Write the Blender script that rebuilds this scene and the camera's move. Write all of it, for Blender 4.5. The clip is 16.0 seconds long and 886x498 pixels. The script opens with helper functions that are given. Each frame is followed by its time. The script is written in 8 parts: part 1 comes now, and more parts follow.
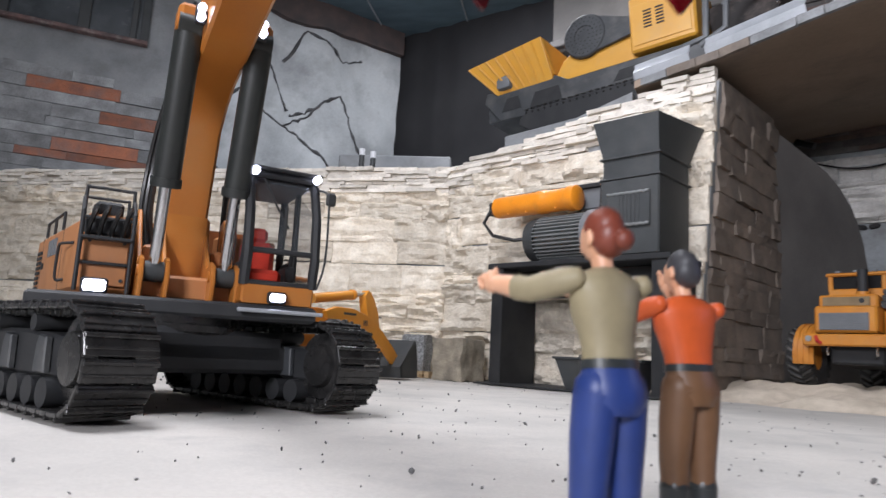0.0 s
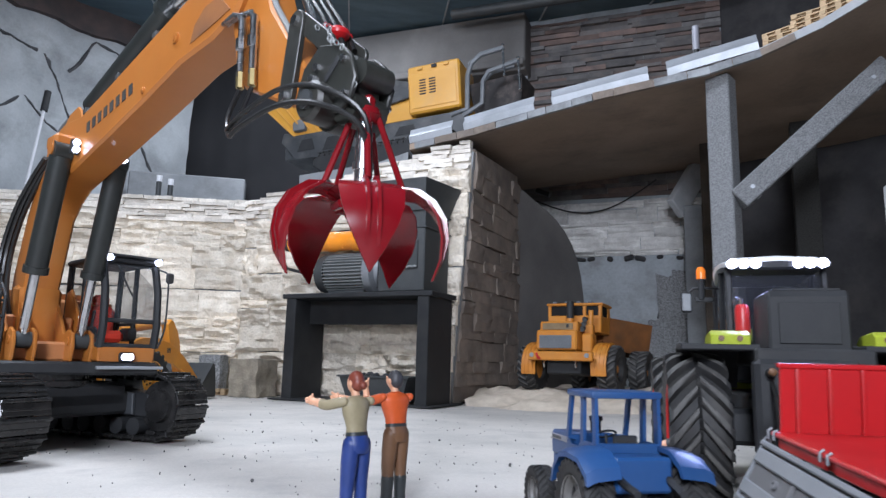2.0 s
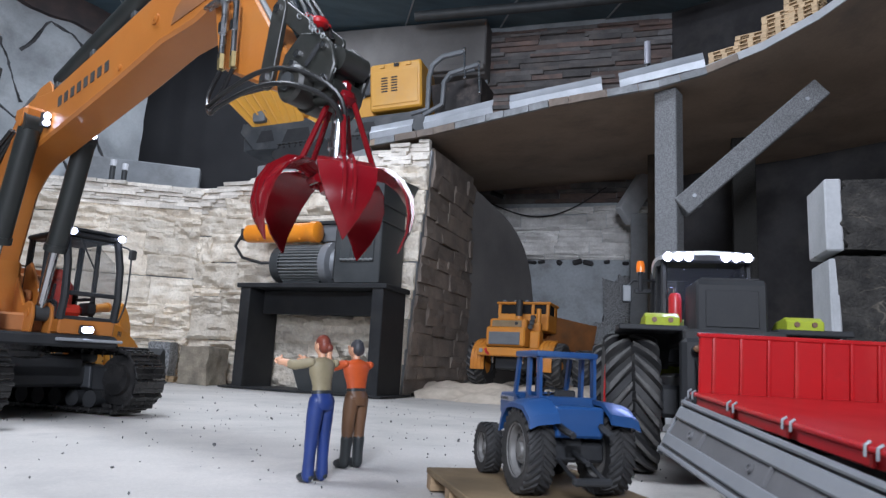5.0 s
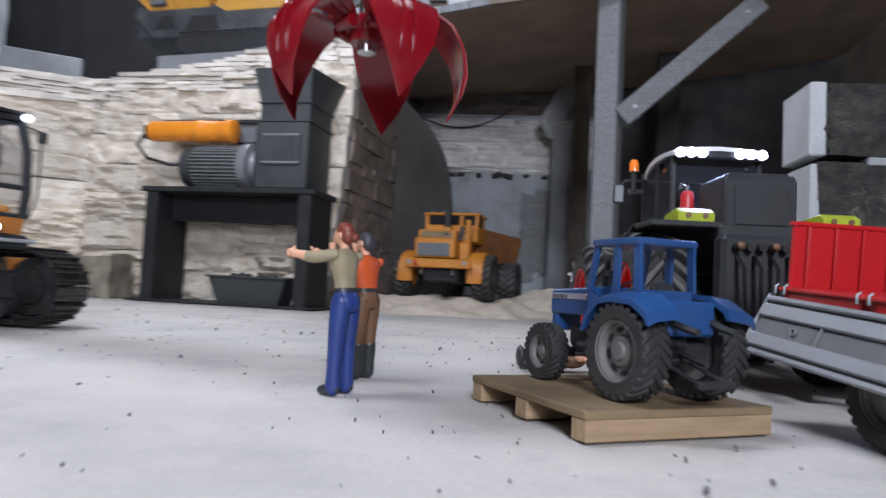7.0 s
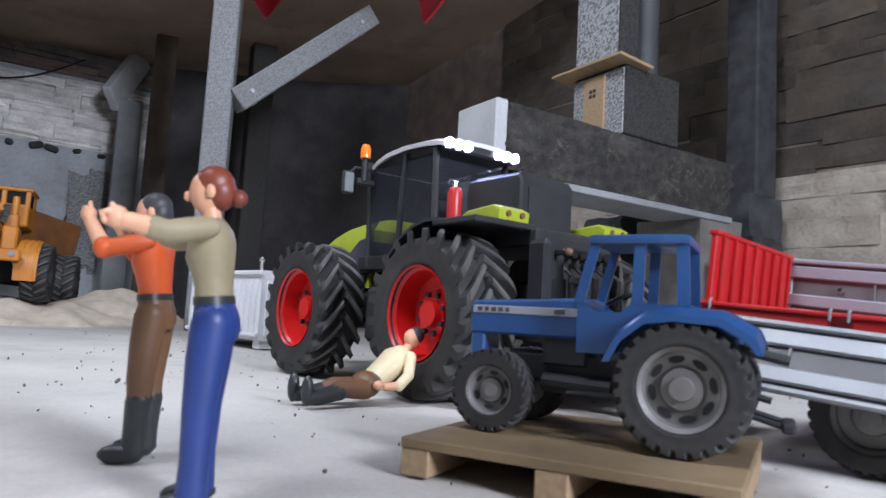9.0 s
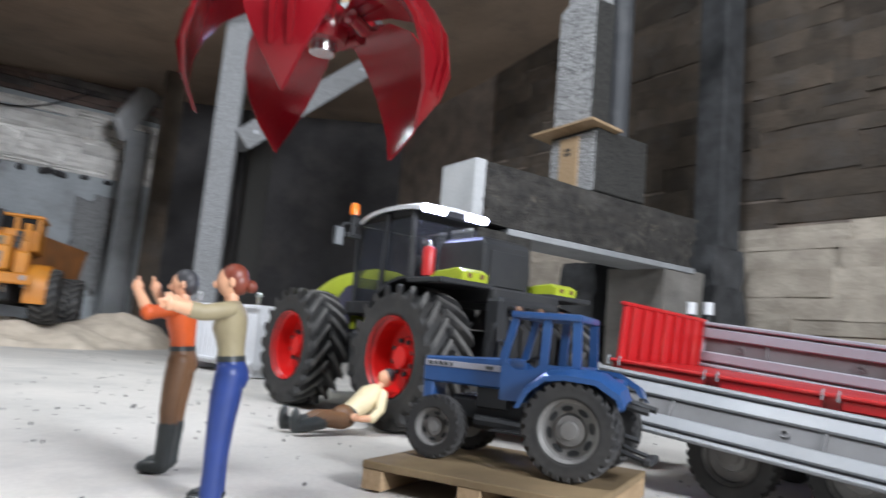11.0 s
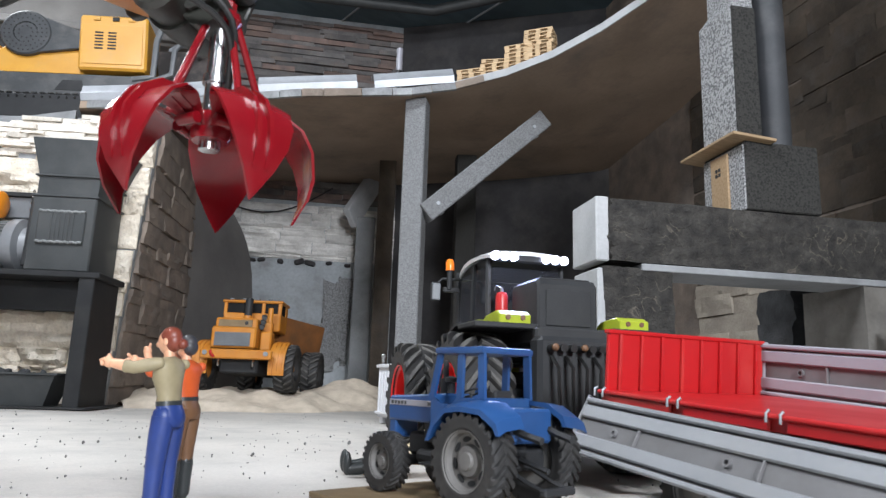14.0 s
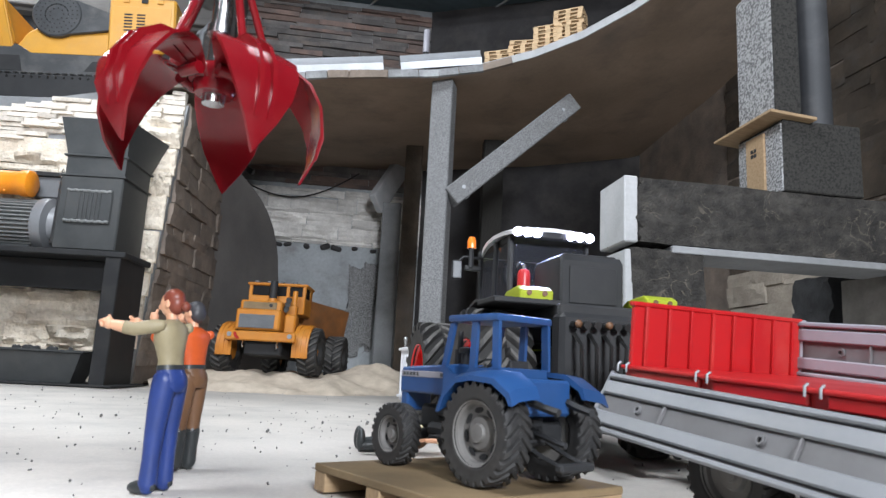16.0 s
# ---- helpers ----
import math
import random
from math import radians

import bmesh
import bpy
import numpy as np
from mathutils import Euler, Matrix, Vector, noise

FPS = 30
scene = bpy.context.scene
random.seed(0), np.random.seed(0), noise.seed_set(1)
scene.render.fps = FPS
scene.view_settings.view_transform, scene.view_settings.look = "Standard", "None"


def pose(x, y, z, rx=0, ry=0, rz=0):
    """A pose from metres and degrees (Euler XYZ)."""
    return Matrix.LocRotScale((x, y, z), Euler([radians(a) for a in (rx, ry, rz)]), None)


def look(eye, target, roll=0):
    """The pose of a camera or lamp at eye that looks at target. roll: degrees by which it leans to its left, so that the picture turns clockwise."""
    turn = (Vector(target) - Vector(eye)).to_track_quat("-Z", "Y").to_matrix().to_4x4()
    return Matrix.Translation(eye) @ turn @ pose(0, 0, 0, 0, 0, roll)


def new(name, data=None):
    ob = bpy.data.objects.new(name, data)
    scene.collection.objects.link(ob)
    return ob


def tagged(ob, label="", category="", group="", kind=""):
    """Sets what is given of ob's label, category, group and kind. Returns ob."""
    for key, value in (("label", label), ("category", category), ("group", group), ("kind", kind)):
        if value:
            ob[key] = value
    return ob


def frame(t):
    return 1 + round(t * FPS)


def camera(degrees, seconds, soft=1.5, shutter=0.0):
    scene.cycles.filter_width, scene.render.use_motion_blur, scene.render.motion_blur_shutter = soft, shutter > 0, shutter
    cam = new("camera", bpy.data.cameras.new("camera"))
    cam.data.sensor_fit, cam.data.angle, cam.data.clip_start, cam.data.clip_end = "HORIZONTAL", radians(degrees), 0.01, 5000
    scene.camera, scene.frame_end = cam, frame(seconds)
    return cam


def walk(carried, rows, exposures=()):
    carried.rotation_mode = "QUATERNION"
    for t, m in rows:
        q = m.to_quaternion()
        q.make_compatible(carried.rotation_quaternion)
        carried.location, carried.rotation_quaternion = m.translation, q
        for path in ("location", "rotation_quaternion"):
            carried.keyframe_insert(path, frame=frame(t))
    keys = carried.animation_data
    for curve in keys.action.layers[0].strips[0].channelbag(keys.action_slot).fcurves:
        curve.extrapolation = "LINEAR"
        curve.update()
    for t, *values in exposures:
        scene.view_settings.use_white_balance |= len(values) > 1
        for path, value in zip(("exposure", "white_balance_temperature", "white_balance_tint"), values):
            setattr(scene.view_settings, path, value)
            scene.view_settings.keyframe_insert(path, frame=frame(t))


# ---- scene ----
cam = camera(66.6, 16.0, soft=1.35, shutter=0.5)
cam.data.dof.use_dof, cam.data.dof.focus_distance, cam.data.dof.aperture_fstop = True, 1.0, 26.0
PATH = [
    (0, (0.278, 0.21, 0.064), (0.004, 2.167, 0.373), 3.0),
    (0.5, (0.282, 0.148, 0.074), (0.133, 2.116, 0.396), 2.3),
    (1, (0.296, 0.072, 0.072), (0.34, 2.043, 0.407), 1.8),
    (1.5, (0.282, -0.018, 0.101), (0.574, 1.931, 0.442), 0.4),
    (2, (0.269, -0.09, 0.115), (0.616, 1.852, 0.442), 1.4),
    (2.5, (0.261, -0.113, 0.109), (0.672, 1.817, 0.439), 1.7),
    (3, (0.251, -0.118, 0.102), (0.69, 1.804, 0.441), 2.0),
    (3.5, (0.258, -0.118, 0.103), (0.711, 1.798, 0.456), 2.1),
    (5.8, (0.241, -0.133, 0.082), (0.746, 1.778, 0.383), 3.6),
    (6, (0.226, -0.122, 0.083), (0.761, 1.795, 0.273), 3.5),
    (6.5, (0.214, -0.105, 0.072), (0.778, 1.811, 0.183), 3.5),
    (7, (0.182, -0.015, 0.068), (0.987, 1.812, 0.184), 2.9),
    (7.5, (0.167, 0.109, 0.063), (1.386, 1.69, 0.186), 2.0),
    (8, (0.174, 0.187, 0.064), (1.654, 1.528, 0.175), 1.6),
    (8.5, (0.161, 0.236, 0.063), (1.877, 1.258, 0.183), 1.5),
    (10.8, (0.062, 0.192, 0.073), (1.89, 0.956, 0.339), 4.7),
    (11, (0.06, 0.176, 0.079), (1.836, 1.055, 0.354), 5.1),
    (11.5, (0.074, 0.126, 0.076), (1.614, 1.364, 0.382), 5.0),
    (12, (0.086, 0.071, 0.074), (1.576, 1.362, 0.408), 3.1),
    (12.5, (0.103, 0.032, 0.077), (1.543, 1.375, 0.423), 1.4),
    (13, (0.117, 0.019, 0.081), (1.505, 1.412, 0.446), 0.3),
    (13.5, (0.147, 0.005, 0.083), (1.478, 1.449, 0.463), 1.3),
    (14, (0.157, 0.001, 0.08), (1.44, 1.485, 0.469), 1.9),
    (14.5, (0.163, 0.01, 0.08), (1.423, 1.511, 0.479), 2.4),
    (15, (0.164, 0.013, 0.077), (1.418, 1.516, 0.483), 2.5),
    (15.5, (0.171, 0.013, 0.07), (1.422, 1.524, 0.457), 2.7),
    (16, (0.179, 0.014, 0.069), (1.403, 1.555, 0.427), 3.0),
]
walk(cam, [(t, look(eye, target, roll)) for t, eye, target, roll in PATH],
     [(0, -0.36, 6450, 9), (1.5, -0.33, 6000, 7), (3.5, -0.35, 5850, 6), (6, -0.68, 6000, 8), (7, -0.62, 6050, 9), (8.5, -0.3, 5950, 9), (11, 0.0, 6350, 4), (16, 0.0, 6400, 4)])

# ---- world and lamps ----
world = bpy.data.worlds.new("world")
scene.world = world
world.use_nodes = True
world.node_tree.nodes["Background"].inputs[0].default_value = (0.85, 0.87, 1.0, 1)
world.node_tree.nodes["Background"].inputs[1].default_value = 0.32


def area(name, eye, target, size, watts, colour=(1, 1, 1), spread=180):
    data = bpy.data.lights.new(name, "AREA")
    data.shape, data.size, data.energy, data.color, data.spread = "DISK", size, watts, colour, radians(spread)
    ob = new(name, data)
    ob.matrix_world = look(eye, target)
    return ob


area("unseen_hall_lamp", (-0.22, 0.72, 1.58), (0.25, 1.00, 0.0), 0.75, 54, (0.92, 0.92, 1.0))
# Unseen low lamp in front, added so that light reaches the recess.
area("unseen_hall_lamp", (-0.25, -1.36, 0.85), (0.95, 2.2, 0.42), 0.5, 27, (0.92, 0.915, 1.0), 110)
# No lamp is known here; added to brighten the upper level.
area("upper_fill_lamp", (0.1, 2.45, 1.59), (0.1, 2.5, 0.6), 0.4, 16.0, (0.92, 0.93, 1.0))
area("tractor_work_light", (0.688, 0.464, 0.212), (0.50, 0.10, 0.06), 0.06, 0.32, (0.45, 0.50, 1.0))



# ---- materials ----
def mat(name, c1, c2=None, rough=0.5, metal=0.0, scale=30.0, fine=260.0, bump=0.15, depth=0.001, rnd=0.0, lo=0.35, hi=0.65,
        coat=0.0, stretch=(1, 1, 1), rvar=0.12, grain=0.12, dirt=None, dscale=9.0, damount=0.5, laid=False):
    """A surface of two colours at two scales, with relief, uneven gloss and dirt of its own; laid: its grain runs at true size over pieces of any length."""
    m = bpy.data.materials.new(name)
    m.use_nodes = True
    nt = m.node_tree
    nd, ln = nt.nodes, nt.links
    bsdf = nd["Principled BSDF"]
    co = nd.new("ShaderNodeTexCoord")
    mp = nd.new("ShaderNodeMapping")
    mp.inputs["Scale"].default_value = stretch
    ln.new(nd.new("ShaderNodeNewGeometry").outputs["Position"] if laid else co.outputs["Object"], mp.inputs["Vector"])
    info = nd.new("ShaderNodeObjectInfo")
    shift = nd.new("ShaderNodeVectorMath")
    shift.operation = "ADD"
    ln.new(mp.outputs[0], shift.inputs[0])
    ln.new(info.outputs["Random"], shift.inputs[1])
    big = nd.new("ShaderNodeTexNoise")
    big.inputs["Scale"].default_value, big.inputs["Detail"].default_value = scale, 6
    small = nd.new("ShaderNodeTexNoise")
    small.inputs["Scale"].default_value, small.inputs["Detail"].default_value = fine, 4
    for n in (big, small):
        ln.new(shift.outputs[0], n.inputs["Vector"])
    ramp = nd.new("ShaderNodeMapRange")
    ramp.inputs["From Min"].default_value, ramp.inputs["From Max"].default_value = lo, hi
    ln.new(big.outputs["Fac"], ramp.inputs["Value"])
    mix = nd.new("ShaderNodeMix")
    mix.data_type = "RGBA"
    mix.inputs["A"].default_value = (*c1, 1)
    mix.inputs["B"].default_value = (*(c2 or [v * 0.85 for v in c1]), 1)
    ln.new(ramp.outputs[0], mix.inputs["Factor"])
    last = mix.outputs["Result"]
    hsv = nd.new("ShaderNodeHueSaturation")
    val = nd.new("ShaderNodeMath")
    val.operation = "MULTIPLY_ADD"
    val.inputs[1].default_value, val.inputs[2].default_value = grain * 2, 1 - grain
    ln.new(small.outputs["Fac"], val.inputs[0])
    top = val.outputs[0]
    if rnd:
        r2 = nd.new("ShaderNodeMath")
        r2.operation = "MULTIPLY_ADD"
        r2.inputs[1].default_value, r2.inputs[2].default_value = rnd * 2, 1 - rnd
        ln.new(info.outputs["Random"], r2.inputs[0])
        r3 = nd.new("ShaderNodeMath")
        r3.operation = "MULTIPLY"
        ln.new(r2.outputs[0], r3.inputs[0])
        ln.new(top, r3.inputs[1])
        top = r3.outputs[0]
    ln.new(top, hsv.inputs["Value"])
    ln.new(last, hsv.inputs["Color"])
    last = hsv.outputs[0]
    if dirt:
        dn = nd.new("ShaderNodeTexNoise")
        dn.inputs["Scale"].default_value, dn.inputs["Detail"].default_value, dn.inputs["Roughness"].default_value = dscale, 8, 0.65
        ln.new(shift.outputs[0], dn.inputs["Vector"])
        dr = nd.new("ShaderNodeMapRange")
        dr.inputs["From Min"].default_value, dr.inputs["From Max"].default_value = 0.5, 0.7
        dr.inputs["To Max"].default_value = damount
        ln.new(dn.outputs["Fac"], dr.inputs["Value"])
        dm = nd.new("ShaderNodeMix")
        dm.data_type = "RGBA"
        dm.inputs["B"].default_value = (*dirt, 1)
        ln.new(dr.outputs[0], dm.inputs["Factor"])
        ln.new(last, dm.inputs["A"])
        last = dm.outputs["Result"]
    ln.new(last, bsdf.inputs["Base Color"])
    rr = nd.new("ShaderNodeMath")
    rr.operation = "MULTIPLY_ADD"
    rr.inputs[1].default_value, rr.inputs[2].default_value = rvar * 2, max(0.03, rough - rvar)
    ln.new(big.outputs["Fac"], rr.inputs[0])
    ln.new(rr.outputs[0], bsdf.inputs["Roughness"])
    bsdf.inputs["Metallic"].default_value = metal
    bsdf.inputs["Coat Weight"].default_value = coat
    if bump:
        mixh = nd.new("ShaderNodeMath")
        mixh.operation = "MULTIPLY_ADD"
        mixh.inputs[1].default_value = 0.5
        ln.new(small.outputs["Fac"], mixh.inputs[0])
        ln.new(big.outputs["Fac"], mixh.inputs[2])
        bp = nd.new("ShaderNodeBump")
        bp.inputs["Strength"].default_value, bp.inputs["Distance"].default_value = bump, depth
        ln.new(mixh.outputs[0], bp.inputs["Height"])
        ln.new(bp.outputs[0], bsdf.inputs["Normal"])
    return m


def veins(m, colour, scale, width, amount):
    """Thin mineral veins that wander over a stone."""
    nd, ln = m.node_tree.nodes, m.node_tree.links
    base = nd["Principled BSDF"].inputs["Base Color"]
    co = nd.new("ShaderNodeTexCoord")
    tx = nd.new("ShaderNodeTexNoise")
    tx.inputs["Scale"].default_value, tx.inputs["Detail"].default_value, tx.inputs["Distortion"].default_value = scale, 3, 1.2
    ln.new(co.outputs["Object"], tx.inputs["Vector"])
    off = nd.new("ShaderNodeMath")
    off.operation = "SUBTRACT"
    off.inputs[1].default_value = 0.5
    ln.new(tx.outputs["Fac"], off.inputs[0])
    ab = nd.new("ShaderNodeMath")
    ab.operation = "ABSOLUTE"
    ln.new(off.outputs[0], ab.inputs[0])
    ra = nd.new("ShaderNodeMapRange")
    ra.inputs["From Min"].default_value, ra.inputs["From Max"].default_value = width, 0.0
    ra.inputs["To Min"].default_value, ra.inputs["To Max"].default_value = 0.0, amount
    ln.new(ab.outputs[0], ra.inputs["Value"])
    patch = nd.new("ShaderNodeTexNoise")
    patch.inputs["Scale"].default_value = scale * 0.5
    ln.new(co.outputs["Object"], patch.inputs["Vector"])
    pr = nd.new("ShaderNodeMapRange")
    pr.inputs["From Min"].default_value, pr.inputs["From Max"].default_value = 0.48, 0.62
    ln.new(patch.outputs["Fac"], pr.inputs["Value"])
    mu = nd.new("ShaderNodeMath")
    mu.operation = "MULTIPLY"
    ln.new(ra.outputs[0], mu.inputs[0])
    ln.new(pr.outputs[0], mu.inputs[1])
    mx = nd.new("ShaderNodeMix")
    mx.data_type = "RGBA"
    mx.inputs["B"].default_value = (*colour, 1)
    ln.new(mu.outputs[0], mx.inputs["Factor"])
    ln.new(base.links[0].from_socket, mx.inputs["A"])
    ln.new(mx.outputs["Result"], base)


def glow(name, colour, strength):
    m = bpy.data.materials.new(name)
    m.use_nodes = True
    b = m.node_tree.nodes["Principled BSDF"]
    b.inputs["Base Color"].default_value = (0.8, 0.8, 0.8, 1)
    b.inputs["Emission Color"].default_value = (*colour, 1)
    b.inputs["Emission Strength"].default_value = strength
    return m


def glass(name, colour, alpha):
    m = bpy.data.materials.new(name)
    m.use_nodes = True
    b = m.node_tree.nodes["Principled BSDF"]
    b.inputs["Base Color"].default_value = (*colour, 1)
    b.inputs["Roughness"].default_value = 0.04
    b.inputs["Alpha"].default_value = alpha
    return m


M_FLOOR = mat("dusty_floor", (0.575, 0.545, 0.505), (0.48, 0.46, 0.43), 0.85, scale=7, fine=420, bump=0.35, depth=0.0012, grain=0.15, dirt=(0.36, 0.35, 0.34), dscale=16, damount=0.5)
M_STONE = mat("pale_ledge_stone", (0.86, 0.79, 0.675), (0.66, 0.58, 0.47), 0.9, scale=26, fine=150, bump=1.0, depth=0.009, rnd=0.2, dirt=(0.45, 0.385, 0.31), dscale=7, damount=0.3, grain=0.2, laid=True)
M_RECESS = mat("pale_grey_ledge_stone", (0.80, 0.785, 0.755), (0.60, 0.585, 0.56), 0.9, scale=16, fine=150, bump=1.0, depth=0.005, rnd=0.22, dirt=(0.34, 0.33, 0.31), dscale=9, damount=0.4, grain=0.22, laid=True)
M_SLATE_PALE = mat("pale_thin_slate", (0.82, 0.77, 0.69), (0.62, 0.57, 0.50), 0.9, scale=20, bump=1.0, depth=0.005, rnd=0.2, fine=170, dscale=9, grain=0.22, laid=True)
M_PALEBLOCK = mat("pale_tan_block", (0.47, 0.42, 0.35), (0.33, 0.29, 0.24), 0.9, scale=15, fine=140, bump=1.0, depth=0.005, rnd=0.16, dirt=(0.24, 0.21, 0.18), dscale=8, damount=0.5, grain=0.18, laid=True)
M_BROWNSTONE = mat("brown_ledge_stone", (0.24, 0.196, 0.16), (0.152, 0.125, 0.105), 0.9, scale=15, fine=140, bump=1.0, depth=0.005, rnd=0.14, dirt=(0.14, 0.13, 0.125), dscale=9, damount=0.5, grain=0.15, laid=True)
# Dark brown; on the right wall's upper blocks it also holds the ramp's shade.
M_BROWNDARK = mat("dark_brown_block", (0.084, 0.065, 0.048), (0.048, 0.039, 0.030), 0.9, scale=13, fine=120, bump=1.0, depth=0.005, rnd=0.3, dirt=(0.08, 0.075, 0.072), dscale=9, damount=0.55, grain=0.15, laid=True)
M_SLATE = mat("dark_slate", (0.19, 0.18, 0.175), (0.12, 0.115, 0.115), 0.85, scale=16, bump=1.0, depth=0.005, rnd=0.3, dirt=(0.26, 0.21, 0.18), dscale=9, damount=0.5, fine=150, grain=0.22, laid=True)
M_SLATE_BROWN = mat("reddish_brown_slate", (0.24, 0.17, 0.145), (0.15, 0.12, 0.11), 0.85, scale=16, bump=1.0, depth=0.005, rnd=0.2, fine=150, dscale=9, grain=0.22, laid=True)
M_SLATE_RED = mat("red_stripe_slate", (0.42, 0.15, 0.08), (0.25, 0.12, 0.09), 0.85, scale=16, bump=1.0, depth=0.005, rnd=0.25, dirt=(0.18, 0.17, 0.17), dscale=9, damount=0.6, fine=150, grain=0.22, laid=True)
M_SLATE_GREY = mat("blue_grey_slate", (0.32, 0.33, 0.34), (0.20, 0.205, 0.21), 0.85, scale=16, bump=1.0, depth=0.005, rnd=0.22, dirt=(0.10, 0.10, 0.10), dscale=9, damount=0.5, fine=150, grain=0.22, laid=True)
M_CONC = mat("grey_concrete", (0.30, 0.31, 0.32), (0.21, 0.22, 0.23), 0.9, scale=6, fine=140, bump=0.4, depth=0.002, dirt=(0.13, 0.13, 0.13), dscale=8, damount=0.5)
M_CONC_BLUE = mat("blue_grey_plaster", (0.44, 0.475, 0.50), (0.33, 0.355, 0.375), 0.9, scale=5, fine=90, bump=0.8, depth=0.004, dirt=(0.18, 0.17, 0.16), dscale=7, damount=0.6, grain=0.2)
M_CONC_DARK = mat("dark_plaster", (0.058, 0.056, 0.058), (0.036, 0.035, 0.037), 0.9, scale=8, fine=90, bump=0.5, depth=0.003, dirt=(0.10, 0.092, 0.085), dscale=7, damount=0.5)
M_CURVED = mat("smoky_grey_concrete", (0.165, 0.157, 0.150), (0.105, 0.10, 0.097), 0.85, scale=4, fine=160, bump=0.25, depth=0.0015, dirt=(0.10, 0.095, 0.09), dscale=5, damount=0.55)
M_ROCK = mat("painted_rock", (0.52, 0.545, 0.56), (0.37, 0.39, 0.405), 0.9, scale=5, fine=110, bump=0.5, depth=0.004, dirt=(0.17, 0.175, 0.18), dscale=6, damount=0.55)
M_GLASSWIN = mat("sooty_window_glass", (0.045, 0.052, 0.058), (0.09, 0.10, 0.11), 0.25, scale=6, bump=0.1, dirt=(0.16, 0.17, 0.18), dscale=8, damount=0.5)
M_SOOTBIN = mat("sooty_bin_steel", (0.020, 0.018, 0.018), (0.035, 0.031, 0.03), 0.75, scale=14, bump=0.2, dirt=(0.16, 0.125, 0.11), dscale=22, damount=0.5)
M_CABWIN = mat("black_cab_window", (0.012, 0.012, 0.013), (0.02, 0.02, 0.02), 0.8, scale=20, bump=0.02)
M_CABWIN.node_tree.nodes["Principled BSDF"].inputs["Specular IOR Level"].default_value = 0.05
M_SOOTSILL = mat("sooty_sill", (0.20, 0.12, 0.11), (0.08, 0.06, 0.06), 0.8, scale=26, dirt=(0.4, 0.36, 0.35), dscale=40, damount=0.5)
M_ROCK_DARK = mat("sooty_crack", (0.045, 0.045, 0.047), (0.10, 0.10, 0.105), 0.95, scale=20)
M_TERRACOTTA = mat("dark_brown_trim", (0.09, 0.065, 0.06), (0.06, 0.05, 0.05), 0.8, scale=15)
M_CEIL = mat("blue_grey_ceiling", (0.115, 0.170, 0.205), (0.075, 0.115, 0.145), 0.7, scale=4, fine=60, bump=0.2, stretch=(1, 3, 1))
M_BLACK_CLOTH = mat("black_cloth", (0.012, 0.012, 0.014), (0.022, 0.022, 0.024), 0.95, scale=5, bump=0.3, depth=0.004)
M_SOFFIT = mat("brown_board", (0.34, 0.255, 0.19), (0.255, 0.193, 0.145), 0.8, scale=4, fine=90, bump=0.1, dirt=(0.10, 0.09, 0.085), dscale=5, damount=0.5)
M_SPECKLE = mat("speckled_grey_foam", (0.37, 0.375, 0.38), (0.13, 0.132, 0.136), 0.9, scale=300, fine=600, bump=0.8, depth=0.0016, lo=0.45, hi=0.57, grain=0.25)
M_SPECKLE_POST = mat("fine_speckled_grey", (0.24, 0.245, 0.25), (0.14, 0.143, 0.148), 0.9, scale=430, fine=900, bump=0.6, depth=0.001, lo=0.44, hi=0.58, grain=0.2, dirt=(0.14, 0.14, 0.14), dscale=9, damount=0.35)
# Dark copy of the speckled foam; shade is put into its colour.
M_SPECKLE_SHADED = mat("shaded_speckled_foam", (0.036, 0.035, 0.032), (0.012, 0.012, 0.0115), 0.9, scale=300, fine=600, bump=0.8, depth=0.0016, lo=0.46, hi=0.66, grain=0.25)
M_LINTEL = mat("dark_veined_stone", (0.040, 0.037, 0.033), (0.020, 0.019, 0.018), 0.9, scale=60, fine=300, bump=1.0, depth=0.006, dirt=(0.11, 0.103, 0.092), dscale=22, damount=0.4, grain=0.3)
veins(M_LINTEL, (0.19, 0.165, 0.13), 24.0, 0.014, 0.6)
M_CONC_BROWN = mat("weathered_concrete_block", (0.19, 0.18, 0.165), (0.12, 0.112, 0.10), 0.9, scale=16, fine=160, bump=0.6, depth=0.003, dirt=(0.09, 0.085, 0.08), dscale=12, damount=0.6)
M_TANROCK = mat("tan_quarry_stone", (0.46, 0.40, 0.31), (0.28, 0.245, 0.195), 0.9, scale=30, fine=220, bump=0.9, depth=0.004, dirt=(0.12, 0.115, 0.10), dscale=16, damount=0.6, grain=0.25)
M_PIPE = mat("dull_grey_pipe", (0.055, 0.058, 0.064), (0.042, 0.045, 0.05), 0.6, scale=14, bump=0.1, dirt=(0.13, 0.13, 0.13), dscale=12, damount=0.4)
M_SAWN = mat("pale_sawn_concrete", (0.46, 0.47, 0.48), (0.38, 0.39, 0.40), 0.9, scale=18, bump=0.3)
M_DARKSTONE = mat("charcoal_stone", (0.050, 0.052, 0.055), (0.028, 0.029, 0.031), 0.85, scale=30, bump=0.7, depth=0.004, rnd=0.15)
M_SAND = mat("pale_sand", (0.64, 0.56, 0.46), (0.52, 0.45, 0.36), 0.95, scale=40, fine=700, bump=0.6, depth=0.002, grain=0.2)
M_GALV = mat("galvanised_sheet", (0.46, 0.48, 0.51), (0.37, 0.39, 0.415), 0.45, 0.35, scale=18, bump=0.05)
M_WOOD = mat("raw_pine", (0.38, 0.265, 0.155), (0.29, 0.20, 0.112), 0.7, scale=30, fine=300, stretch=(1, 9, 9), bump=0.15)
